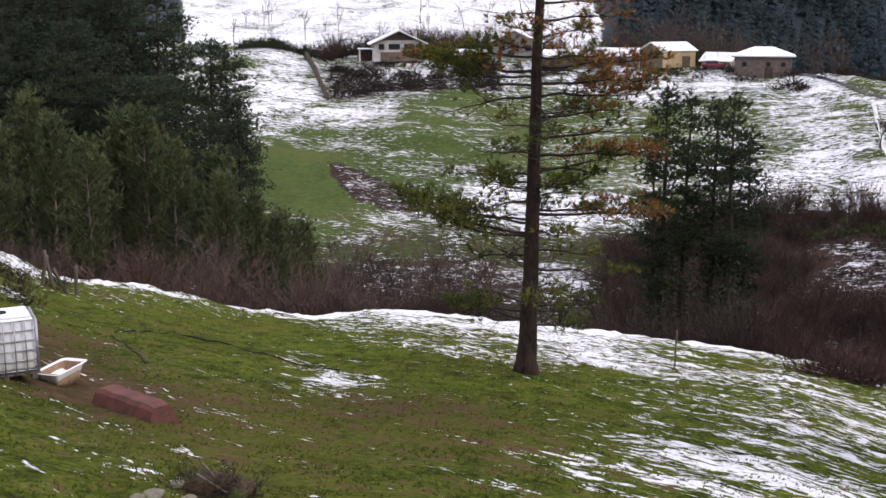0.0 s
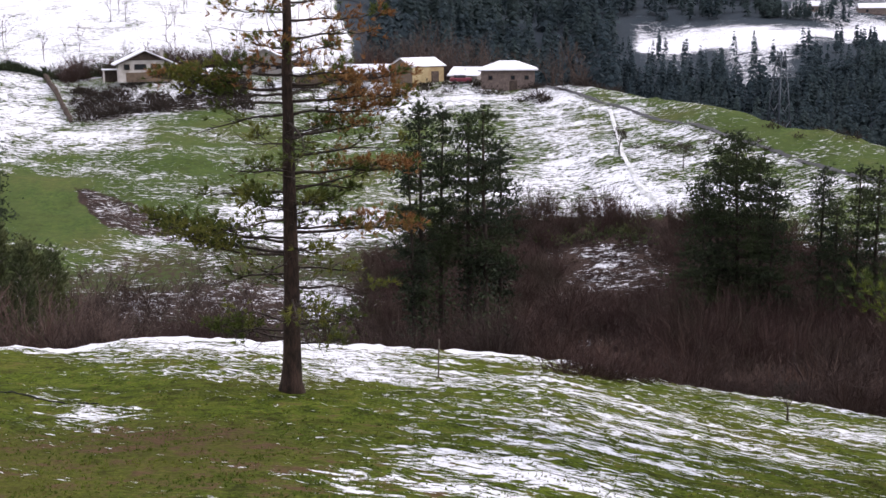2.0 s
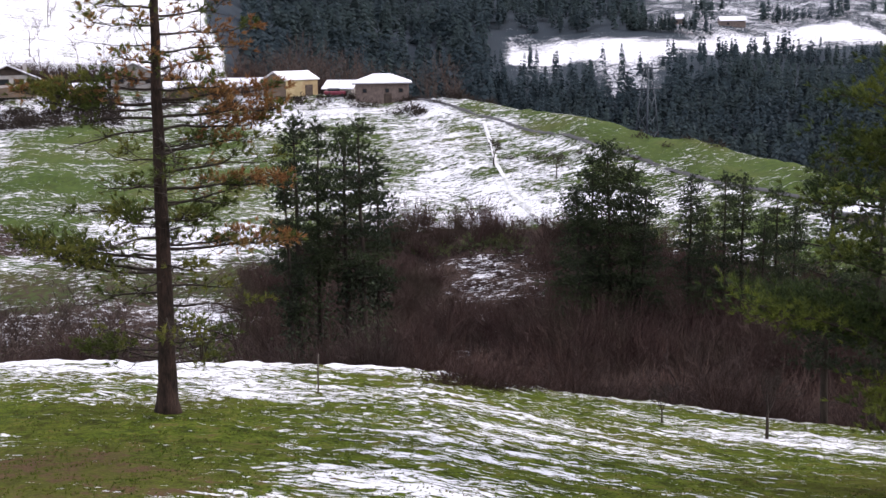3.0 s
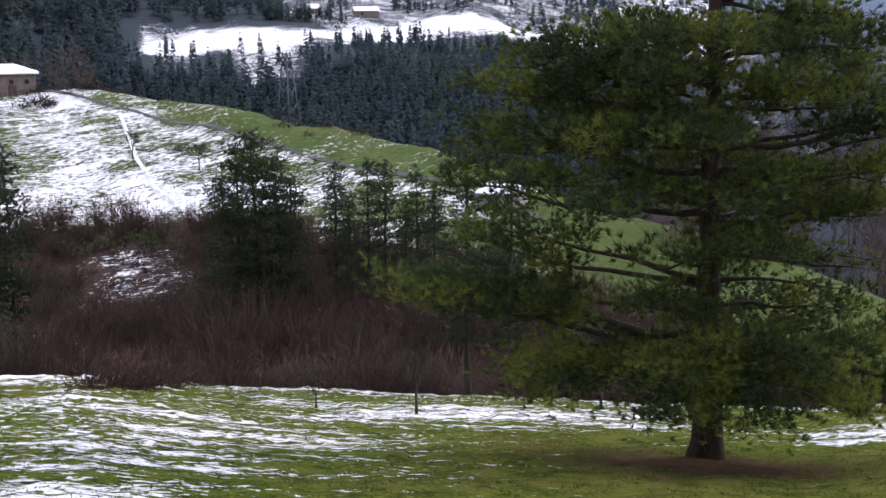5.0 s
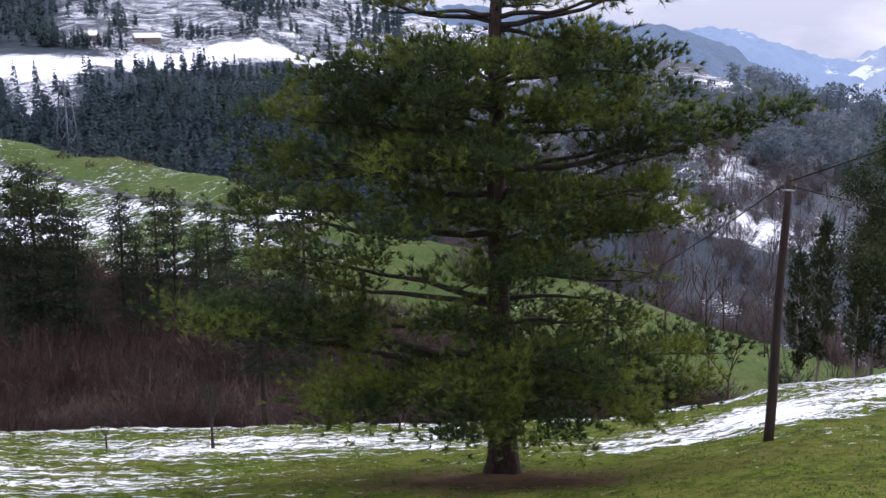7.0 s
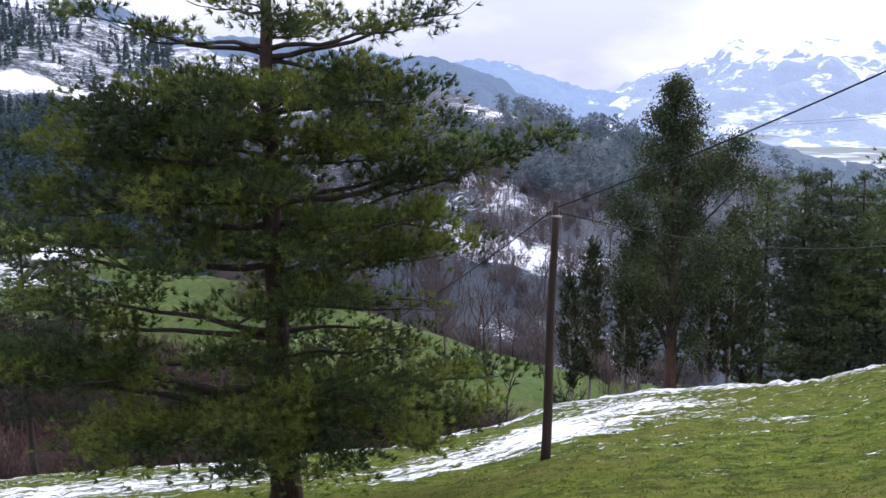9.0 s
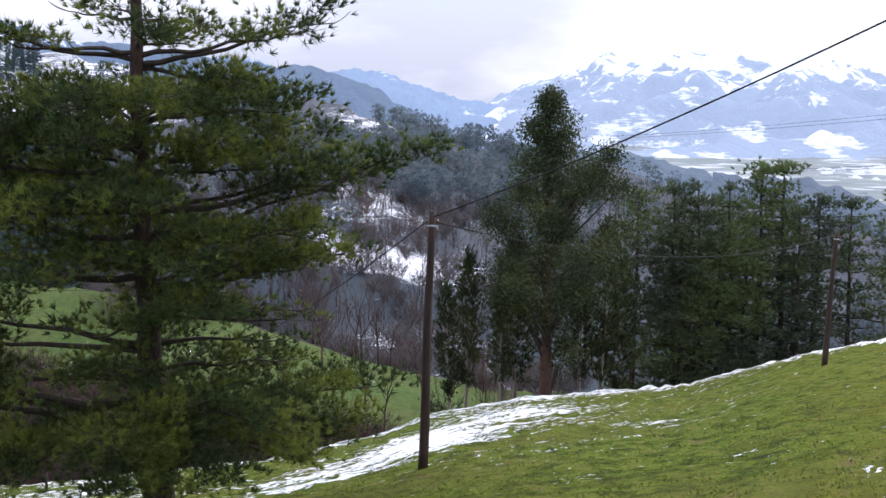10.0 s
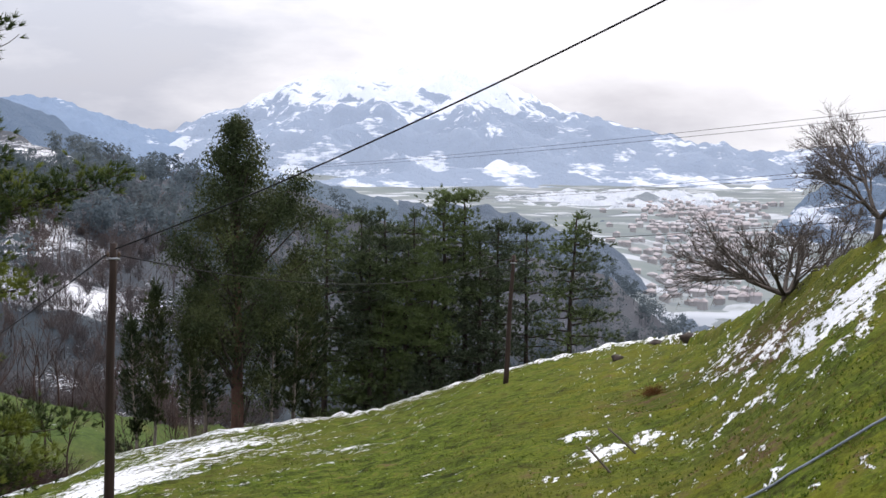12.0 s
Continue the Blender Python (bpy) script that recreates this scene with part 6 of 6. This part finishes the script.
def pylon():
    x, y = polar(28.05, 262)
    p = thing("pylon", x, y, gz(x, y) - 0.3, 20, "grey steel lattice pylon before the conifer wood", "pylon")
    p.scale = (1.93, 1.93, 1.93)
    H = 13.5
    steel = worn("galvanised_steel", (0.03, 0.042, 0.052), (0.06, 0.075, 0.09), 0.5, 2.0, 20.0, metal=0.6)
    for sx, sy in ((-1, -1), (1, -1), (1, 1), (-1, 1)):
        sh = Shape()
        sh.tube([[1.3 * sx, 1.3 * sy, 0], [0.3 * sx, 0.3 * sy, H]], [0.09, 0.07], 4)
        hold("leg", sh.mesh("leg", steel), p)
    for k in range(7):
        z0, z1 = H * k / 7, H * (k + 1) / 7
        w0, w1 = 1.3 - 1.0 * k / 7, 1.3 - 1.0 * (k + 1) / 7
        sh = Shape()
        for sy in (-1, 1):
            sh.tube([[-w0, sy * w0, z0], [w1, sy * w1, z1]], [0.05, 0.05], 3)
            sh.tube([[w0, sy * w0, z0], [-w1, sy * w1, z1]], [0.05, 0.05], 3)
        hold("brace", sh.mesh("brace", steel), p)
    for z in (H * 0.78, H * 0.95):
        sh = Shape()
        sh.tube([[-2.4, 0, z], [2.4, 0, z]], [0.09, 0.09], 4)
        hold("crossarm", sh.mesh("crossarm", steel), p)


white_house()
grey_house()
shed(6.5, 221, 12.5, 4.0, 1.9, 2.9, 3, BROWN, "long low shed with a snow covered roof")
shed(8.3, 226, 9.0, 5.0, 2.2, 3.4, -5, PLASTER_GREY, "grey shed with a snow covered roof")
shed(1.3, 224, 6.0, 3.5, 1.7, 2.5, 6, BRICK, "small brick shed with a snowy roof")
shed(38.6, 152, 5.5, 3.5, 1.8, 2.6, -20, PLASTER_GREY, "small shed with a snowy roof beside the lane")
ochre_barn()
stone_house()
parked_car()
hill_hut()
pylon()


def ribbon(name, pts, width, mat, label, lift=0.06, category="road"):
    """A strip laid on the ground along points."""
    pts = np.array(pts, float)
    seg = np.concatenate([[0], np.cumsum(np.linalg.norm(np.diff(pts, axis=0), axis=1))])
    s = np.arange(0, seg[-1], 1.0)
    P = np.stack([np.interp(s, seg, pts[:, 0]), np.interp(s, seg, pts[:, 1])], -1)
    T = np.gradient(P, axis=0)
    T /= np.linalg.norm(T, axis=1, keepdims=True)
    N = np.stack([-T[:, 1], T[:, 0]], -1)
    V = []
    for k in (-0.5, 0, 0.5):
        q = P + N * width * k
        V.append(np.stack([q[:, 0], q[:, 1], ground_z(q[:, 0], q[:, 1]) + lift + (0.03 if k == 0 else 0)], -1))
    n = len(P)
    V = np.concatenate(V)
    i = np.arange(n - 1)
    F = np.concatenate([np.stack([i + a * n, i + 1 + a * n, i + 1 + (a + 1) * n, i + (a + 1) * n], -1) for a in (0, 1)])
    me = sheet_mesh(name, V, F)
    me.materials.append(mat)
    tagged(new(name, me), label, category, kind="structure")


TRODDEN = worn("trodden_snow", (0.3, 0.32, 0.29), (0.78, 0.79, 0.81), 0.9, 0.8, 4.0)
ASPHALT = worn("wet_lane", (0.022, 0.022, 0.026), (0.05, 0.05, 0.055), 0.6, 0.5, 6.0)
ribbon("lane", [(62, 206), (65.3, 197), (70, 182), (74, 172), (78.5, 157), (83.4, 144), (90, 128), (97, 112)], 0.75, ASPHALT, "narrow dark lane along the facing ridge", 0.1)
ribbon("track", [(67.4, 184), (66, 178), (62.1, 163.4), (60.1, 151.4), (61.4, 138.5)], 0.6, TRODDEN, "snow filled field track on the facing slope", 0.2)


def field_wall():
    """A dry stone wall down the edge of the snowy field."""
    p0, p1 = np.array(polar(-6.7, 238)), np.array(polar(-5.65, 206))
    rg = np.random.RandomState(44)
    sh = Shape()
    cube = np.array([[x, y, z] for z in (0, 1) for y in (-0.5, 0.5) for x in (-0.5, 0.5)])
    faces = [[0, 1, 5], [0, 5, 4], [1, 3, 7], [1, 7, 5], [3, 2, 6], [3, 6, 7], [2, 0, 4], [2, 4, 6], [4, 5, 7], [4, 7, 6]]
    d = (p1 - p0) / np.linalg.norm(p1 - p0)
    rot = np.array([[d[0], d[1], 0], [-d[1], d[0], 0], [0, 0, 1]])
    for t in np.arange(0, np.linalg.norm(p1 - p0), 0.7):
        q = p0 + d * t
        sh.add((cube * [0.72, rg.uniform(0.5, 0.7), rg.uniform(0.7, 1.1)]) @ rot + [q[0], q[1], gz(q[0], q[1]) - 0.1], faces)
    tagged(new("field_wall", sh.mesh("field_wall", EAVES)), "low dark stone wall beside the snowy field", "wall", kind="structure")


field_wall()

# ---- things on the meadow ----
POLE_WOOD = worn("creosoted_pole", (0.016, 0.01, 0.008), (0.05, 0.031, 0.025), 0.85, 1.5, 10.0, (1, 1, 0.1), 0.015)
CABLE = worn("black_cable", (0.008, 0.008, 0.009), (0.02, 0.02, 0.022), 0.95, 5.0, 40.0)
PLASTIC = worn("white_plastic", (0.6, 0.62, 0.64), (0.78, 0.8, 0.82), 0.4, 1.5, 20.0, stain=(0.5, 0.5, 0.46))
STEEL = worn("cage_steel", (0.25, 0.27, 0.3), (0.45, 0.47, 0.5), 0.4, 3.0, 30.0, metal=0.7)
ENAMEL = worn("white_enamel", (0.7, 0.7, 0.68), (0.85, 0.85, 0.84), 0.25, 2.0, 20.0, stain=(0.45, 0.38, 0.3))
BLOCK = worn("tan_plinth", (0.2, 0.13, 0.085), (0.36, 0.24, 0.16), 0.9, 3.0, 20.0)
GLAZE = worn("brown_glazed_ceramic", (0.04, 0.026, 0.02), (0.1, 0.064, 0.046), 0.3, 6.0, 40.0)
RUST = worn("rusty_red_steel", (0.05, 0.018, 0.014), (0.14, 0.046, 0.034), 0.7, 2.5, 25.0, stain=(0.05, 0.025, 0.02), relief=0.006)
ROCK = worn("weathered_stone", (0.085, 0.08, 0.06), (0.21, 0.195, 0.14), 0.95, 2.0, 14.0, stain=(0.1, 0.11, 0.06), relief=0.03)
OLD_WOOD = worn("grey_old_wood", (0.05, 0.042, 0.035), (0.14, 0.12, 0.1), 0.9, 2.0, 20.0, (1, 1, 0.15))
PIPE = worn("grey_blue_pipe", (0.09, 0.11, 0.14), (0.19, 0.22, 0.26), 0.5, 2.0, 20.0)


def pole(x, y, H, lean, az, label):
    p = thing("utility_pole", x, y, gz(x, y) - 0.3, -az, label, "utility pole", "utility poles")
    p.matrix_basis = p.matrix_basis @ pose(0, 0, 0, 0, lean, 0)
    sh = Shape()
    z = np.linspace(0, H + 0.3, 10)
    sh.tube(np.stack([0.02 * np.sin(z), 0.01 * np.cos(z * 1.3), z], -1), np.linspace(0.165, 0.105, 10), 12)
    hold("shaft", sh.mesh("shaft", POLE_WOOD, True), p)
    sh = Shape()
    sh.tube([[-0.16, -0.1, H - 0.15], [0.2, -0.1, H - 0.15]], [0.035, 0.035], 6)
    hold("bracket", sh.mesh("bracket", STEEL), p)
    for sx in (-0.14, 0.18):
        sh = Shape()
        sh.tube([[sx, -0.1, H - 0.12], [sx, -0.1, H - 0.02], [sx, -0.1, H + 0.06]], [0.03, 0.055, 0.03], 8)
        hold("insulator", sh.mesh("insulator", GLAZE, True), p)
    return p.matrix_basis @ Vector((0, 0, H + 0.1))


def cable(a, b, sag, r, label, n=26):
    t = np.linspace(0, 1, n)[:, None]
    P = np.array(a) * (1 - t) + np.array(b) * t - np.array([0, 0, 1.0]) * sag * 4 * t * (1 - t)
    sh = Shape()
    sh.tube(P, np.full(n, r), 6)
    tagged(new("cable", sh.mesh("cable", CABLE, True)), label, "cable", "overhead cables")


def out_at(az_d, el_d, d):
    a, e = radians(az_d), radians(el_d)
    return (d * math.sin(a) * math.cos(e), d * math.cos(a) * math.cos(e), d * math.sin(e))


top_a = pole(31.8, 17.0, 8.25, 2.2, 62, "leaning dark wooden utility pole on the meadow")
top_b = pole(67.5, 10.2, 7.6, 2.6, 81.4, "thin dark wooden utility pole at the pasture's edge")


def ground_line(name, pts, r, mat, label, category, lift=0.0):
    """A pipe or hose lying along the ground."""
    pts = np.array(pts, float)
    seg = np.concatenate([[0], np.cumsum(np.linalg.norm(np.diff(pts, axis=0), axis=1))])
    s = np.arange(0, seg[-1] + 0.2, 0.25)
    P = np.stack([np.interp(s, seg, pts[:, 0]), np.interp(s, seg, pts[:, 1])], -1)
    for _ in range(6):
        P[1:-1] = (P[:-2] + P[1:-1] * 2 + P[2:]) / 4
    z = ground_z(P[:, 0], P[:, 1])
    sh = Shape()
    sh.tube(np.column_stack([P, z + r * 0.8 + lift]), np.full(len(P), r), 8)
    tagged(new(name, sh.mesh(name, mat, True)), label, category)


ground_line("hose", [(-7.2, 27.3), (-8.1, 29.6), (-9.6, 32.8)], 0.022, CABLE, "black plastic hose lying on the grass", "hose")
ground_line("hose", [(-9.7, 33.4), (-9.4, 35.4), (-8.2, 36.5), (-6.4, 36.0), (-4.6, 33.6), (-2.9, 31.8)], 0.022, CABLE, "long black hose curving over the meadow", "hose")
ground_line("pipe", [(16.6, -0.3), (16.26, -1.18), (15.99, -1.88), (16.1, -2.38), (15.97, -2.7), (15.9, -3.8)], 0.019, PIPE, "grey blue water pipe lying down the bank", "pipe", 0.02)


def tank():
    x, y = -8.25, 21.2
    t = thing("water_tank", x, y, gz(x, y) - 0.03, 26, "white plastic water tank in a steel cage on a pallet", "tank")
    part("container", slab(bmesh.new(), 0, 0, 0.68, 1.1, 0.94, 0.98, None, 0.07), PLASTIC, t, smooth=True)
    bm = bmesh.new()
    bmesh.ops.create_cone(bm, cap_ends=True, segments=20, radius1=0.13, radius2=0.12, depth=0.07, matrix=pose(0, 0, 1.2))
    part("lid", bm, CABLE, t, "dark screw lid")
    for k in range(6):
        z = 0.2 + k * 0.19
        sh = Shape()
        sh.tube([[-0.58, -0.5, z], [0.58, -0.5, z], [0.58, 0.5, z], [-0.58, 0.5, z], [-0.58, -0.5, z]], [0.014] * 5, 5)
        hold("cage_bar", sh.mesh("cage_bar", STEEL), t)
    for k in range(7):
        for s in (-1, 1):
            q = -0.57 + k * 0.19
            for P in ([[q, s * 0.51, 0.12], [q, s * 0.51, 1.16]], [[s * 0.59, q * 0.86, 0.12], [s * 0.59, q * 0.86, 1.16]]):
                sh = Shape()
                sh.tube(P, [0.013, 0.013], 5)
                hold("cage_bar", sh.mesh("cage_bar", STEEL), t)
    for k in range(3):
        part("pallet_runner", slab(bmesh.new(), -0.5 + 0.5 * k, 0, 0.06, 0.1, 1.0, 0.1, None, 0.01), OLD_WOOD, t)
    for k in range(5):
        part("pallet_board", slab(bmesh.new(), 0, -0.44 + 0.22 * k, 0.13, 1.2, 0.12, 0.03, None, 0.005), OLD_WOOD, t)
    part("snow", slab(bmesh.new(), 0.05, 0, 1.19, 0.9, 0.8, 0.05, None, 0.02), SNOW, t, "thin snow on top")


def bathtub():
    x, y = -7.55, 22.3
    t = thing("bathtub", x, y, gz(x, y) - 0.05, 75, "old white enamel bathtub used as a drinking trough", "bathtub")
    t.scale = (0.7, 0.7, 0.6)

    def rings_of(spec):
        bm = bmesh.new()
        made = []
        for hx, hy, z in spec:
            ring = []
            for k in range(28):
                a = 2 * math.pi * k / 28
                c, s = math.cos(a), math.sin(a)
                ring.append(bm.verts.new((hx * math.copysign(abs(c) ** 0.24, c), hy * math.copysign(abs(s) ** 0.24, s), z)))
            made.append(ring)
        for p, q in zip(made, made[1:]):
            for k in range(28):
                bm.faces.new((p[k], p[(k + 1) % 28], q[(k + 1) % 28], q[k]))
        return bm, made

    bm, made = rings_of([(0.79, 0.41, 0.56), (0.80, 0.42, 0.57), (0.80, 0.42, 0.60), (0.765, 0.375, 0.605), (0.71, 0.34, 0.5), (0.55, 0.25, 0.12)])
    bm.faces.new(made[-1])
    part("basin", bm, ENAMEL, t, smooth=True)
    bm, made = rings_of([(0.56, 0.27, 0.0), (0.60, 0.3, 0.3), (0.62, 0.32, 0.57)])
    bm.faces.new(made[0][::-1])
    part("apron", bm, BLOCK, t, "tan outer casing", True)


def trough():
    x, y = -5.56, 20.15
    t = thing("trough", x, y, gz(x, y) - 0.08, -40, "rusty red steel trough lying upside down", "trough")
    bm = bmesh.new()
    secs = []
    for k in range(9):
        f = k / 8
        xx = -0.98 + 1.96 * f
        pinch = 1.0 if 0 < k < 8 else 0.94
        ring = []
        for a, b in ((-0.42, 0.0), (-0.40, 0.08), (-0.27, 0.44), (-0.19, 0.52), (0.19, 0.52), (0.27, 0.44), (0.40, 0.08), (0.42, 0.0)):
            ring.append(bm.verts.new((xx + (0.16 * (0.5 - b) if k == 8 else -0.12 * (0.5 - b) if k == 0 else 0), a * pinch, b * pinch + 0.012 * math.sin(k * 2.1))))
        secs.append(ring)
    for p, q in zip(secs, secs[1:]):
        for k in range(7):
            bm.faces.new((p[k], q[k], q[k + 1], p[k + 1]))
    bm.faces.new(secs[0][::-1])
    bm.faces.new(secs[-1])
    bmesh.ops.recalc_face_normals(bm, faces=bm.faces)
    t.scale = (0.86, 0.84, 0.84)
    part("shell", bm, RUST, t)
    for s in (-1, 1):
        part("rim", slab(bmesh.new(), 0, s * 0.43, 0.03, 2.05, 0.05, 0.06, None, 0.012), RUST, t)
    rg = np.random.RandomState(3)
    for k in range(9):
        bm = bmesh.new()
        bmesh.ops.create_icosphere(bm, subdivisions=2, radius=1, matrix=Matrix.Translation((-0.9 + 0.22 * k, -0.49 + rg.uniform(-0.04, 0.04), 0.06)) @ Matrix.Diagonal((rg.uniform(0.07, 0.15), 0.06, 0.05, 1)))
        part("snow", bm, SNOW, t, smooth=True)
    bm = bmesh.new()
    bmesh.ops.create_icosphere(bm, subdivisions=2, radius=1, matrix=Matrix.Translation((1.05, -0.1, 0.06)) @ Matrix.Diagonal((0.12, 0.22, 0.06, 1)))
    part("snow", bm, SNOW, t, smooth=True)


def stone(name, x, y, s, mat, label, category, seed, flat=0.6, group="", rough=0.12):
    rg = np.random.RandomState(seed)
    bm = bmesh.new()
    bmesh.ops.create_icosphere(bm, subdivisions=3, radius=s)
    off = Vector(rg.uniform(-50, 50, 3))
    for v in bm.verts:
        v.co *= 1 + 0.45 * noise.noise(v.co * (1.1 / s) + off) + rough * noise.noise(v.co * (4 / s) + off)
        v.co.z *= flat
    ob = part(name, bm, mat, None, smooth=True)
    ob.matrix_basis = pose(x, y, gz(x, y) + s * flat * 0.3, 0, 0, rg.uniform(0, 360))
    return tagged(ob, label, category, group)


def stake(x, y, H, lean_x, lean_y, r, label, name="fence_post", group="", mat=None):
    sh = Shape()
    z = np.linspace(0, H + 0.15, 6)
    sh.tube(np.stack([0.012 * np.sin(z * 5), 0.01 * np.cos(z * 4), z], -1), np.linspace(r, r * 0.85, 6), 8)
    ob = new(name, sh.mesh(name, mat or OLD_WOOD, True))
    ob.matrix_basis = pose(x, y, gz(x, y) - 0.15, lean_x, lean_y, 0)
    tagged(ob, label, "stick" if name == "stick" else "post", group)


tank()
bathtub()
trough()
for k, (a, r, size) in enumerate([(-15.4, 14.4, 0.11), (-14.6, 14.6, 0.14), (-13.4, 15.2, 0.12), (-12.9, 14.6, 0.1)]):
    stone("rock", *polar(a, r), size, ROCK, "pale weathered rock half sunk in grass", "rock", 200 + k, 0.4, "rocks in the grass")
SOIL_HEAP = worn("dark_earth", (0.012, 0.009, 0.005), (0.07, 0.046, 0.024), 1.0, 5.0, 24.0, stain=(0.04, 0.055, 0.014), relief=0.08)
for k, (a, r, size) in enumerate([(-12.2, 15.1, 0.27), (-11.4, 15.2, 0.3), (-10.5, 15.0, 0.24)]):
    stone("earth_mound", *polar(a, r), size, SOIL_HEAP, "dark heap of earth and dead weeds among rocks", "earth mound", 206 + k, 0.6, "earth mounds", 0.5)
for k, (x, y, H, lx, ly) in enumerate([(-14.9, 46.2, 1.25, 2, 3), (-15.7, 46.0, 1.6, -3, -12), (-16.1, 45.6, 1.3, 4, 14), (-15.3, 46.3, 1.1, 0, -24)]):
    stake(x, y, H, lx, ly, 0.08, "weathered dark wooden fence post at the rim", "fence_post", "old fence posts")
for x, y, H, lx, ly in ((-2.55, 14.7, 0.75, 8, -48), (-2.75, 14.75, 0.6, -10, -38)):
    stake(x, y, H, lx, ly, 0.014, "pale dry stick leaning on a heap of earth", "stick", "dry sticks", BARK_PALE)
stake(8.5, 41.3, 1.45, 0, 2, 0.035, "thin rusty stake on the meadow", "stake", "thin stakes", OLD_WOOD)
for a, r, H, lean in ((86.9, 23.6, 0.72, -45), (88.2, 25.3, 0.84, -50)):
    x, y = polar(a, r)
    stake(x, y, H, lean, 0, 0.026, "dark thin stake leaning over a snow patch", "stake", "leaning stakes")
for k, (x, y, s) in enumerate([(66.8, -0.36, 0.5), (76.2, 1.6, 0.55), (67.6, 3.65, 0.36)]):
    stone("dark_boulder", x, y, s, BARK_DARK, "dark wet boulder at the pasture's far edge", "boulder", 220 + k, 0.6, "dark boulders")
BRACKEN = foliage("dead_bracken", (0.05, 0.022, 0.01), (0.14, 0.062, 0.022), (0.12, 0.07, 0.02), pass_light=0.3)
PILE = [make_bush(150, 1.0, 150, 0.6, 0.03)]
scatter("brush_pile", PILE, [(-13.2, 35.6, 0.4), (-14.4, 38.0, 0.4), (-16.4, 43.4, 0.5), (-15.9, 46.6, 0.5), (-17.5, 44.0, 0.5)], TWIG_RED, "brown heap of cut branches by the rim", "brush pile", 15)
scatter("dead_weeds", PILE, [(-3.3, 14.8, 0.24), (-2.9, 14.9, 0.28), (-2.7, 14.7, 0.2), (-3.1, 14.5, 0.2)], BARK_DARK, "tangled dark dead weeds between rocks", "weeds", 16)
scatter("dry_bracken", PILE, [(37.9, 0.82, 0.2), (38.1, 0.86, 0.26), (38.4, 0.92, 0.2)], BRACKEN, "rusty brown clump of dead bracken on the slope", "bracken", 22)
scatter("bramble_patch", PILE, [(16.0, 47.0, 0.8), (17.0, 47.6, 0.9), (17.8, 48.4, 0.8), (18.6, 49.6, 0.8), (19.6, 50.4, 0.7), (20.6, 51.0, 0.6), (21.6, 51.6, 0.6), (15.2, 46.8, 0.6)], TWIG_RED, "reddish bramble patch on the snowy rim", "bramble", 17)

# cables from the poles, and the lines across the valley
cable(top_a, out_at(122.0, 21.0, 24), 0.7, 0.022, "thick black cable rising from the leaning pole")
cable(top_a, out_at(49.5, -13.0, 120), 1.5, 0.02, "black cable running down to the side valley")
cable(tuple(Vector(top_a) - Vector((0, 0, 0.12))), top_b, 1.2, 0.02, "thin cable sagging between the two poles")
for a0, e0, d0, a1, e1, d1, dz in [(70.9, -2.4, 260, 100.5, 0.75, 110, 0.0), (70.9, -2.5, 260, 100.5, 0.45, 110, 0.0), (78.0, -3.9, 260, 100.5, -1.75, 110, 0.0), (78.0, -4.0, 260, 100.5, -2.0, 110, 0.0), (72.0, -6.2, 120, 100.5, -4.2, 80, 0.0)]:
    cable(out_at(a0, e0, d0), out_at(a1, e1, d1), 0.6, 0.025, "thin power line high over the valley")


# grass tufts on the near meadow
def tufts(n, a0, a1, r0, r1, seed, mat, label, h):
    rg = np.random.RandomState(seed)
    az, r = np.radians(rg.uniform(a0, a1, n)), np.exp(rg.uniform(math.log(r0), math.log(r1), n))
    x, y = r * np.sin(az), r * np.cos(az)
    snow, soil, wood, far, hill, bank, haze_tint = cover(x, y)
    keep = (snow + rg.uniform(-0.2, 0.2, n) < 0.5) & (soil < 0.6) & (r < rim_at(np.degrees(az)) - 1)
    keep &= wave(x, y, 2.2, 77) + rg.uniform(-0.8, 0.8, n) > 0
    x, y, r = x[keep], y[keep], r[keep]
    C = np.stack([x, y, ground_z(x, y) - 0.01], -1)
    sh = Shape()
    sh.blades(C, np.tile([[0, 0, 1.0]], (len(C), 1)), h, 0.03, 4, 0.6, rg)
    tagged(new("grass", sh.mesh("grass", mat)), label, "grass", kind="stuff")


GRASS_BLADE = foliage("grass_blades", (0.035, 0.056, 0.01), (0.095, 0.14, 0.02), (0.13, 0.15, 0.026), patch=0.6, pass_light=0.5)
GRASS_DRY = foliage("dry_grass_blades", (0.08, 0.06, 0.02), (0.2, 0.16, 0.06), (0.14, 0.13, 0.04), patch=0.6, pass_light=0.5)
tufts(90000, -24, 103, 11, 58, 301, GRASS_BLADE, "short rough green pasture grass", 0.06)
tufts(12000, -24, 103, 11, 50, 302, GRASS_DRY, "yellowed dry grass tufts in the pasture", 0.06)
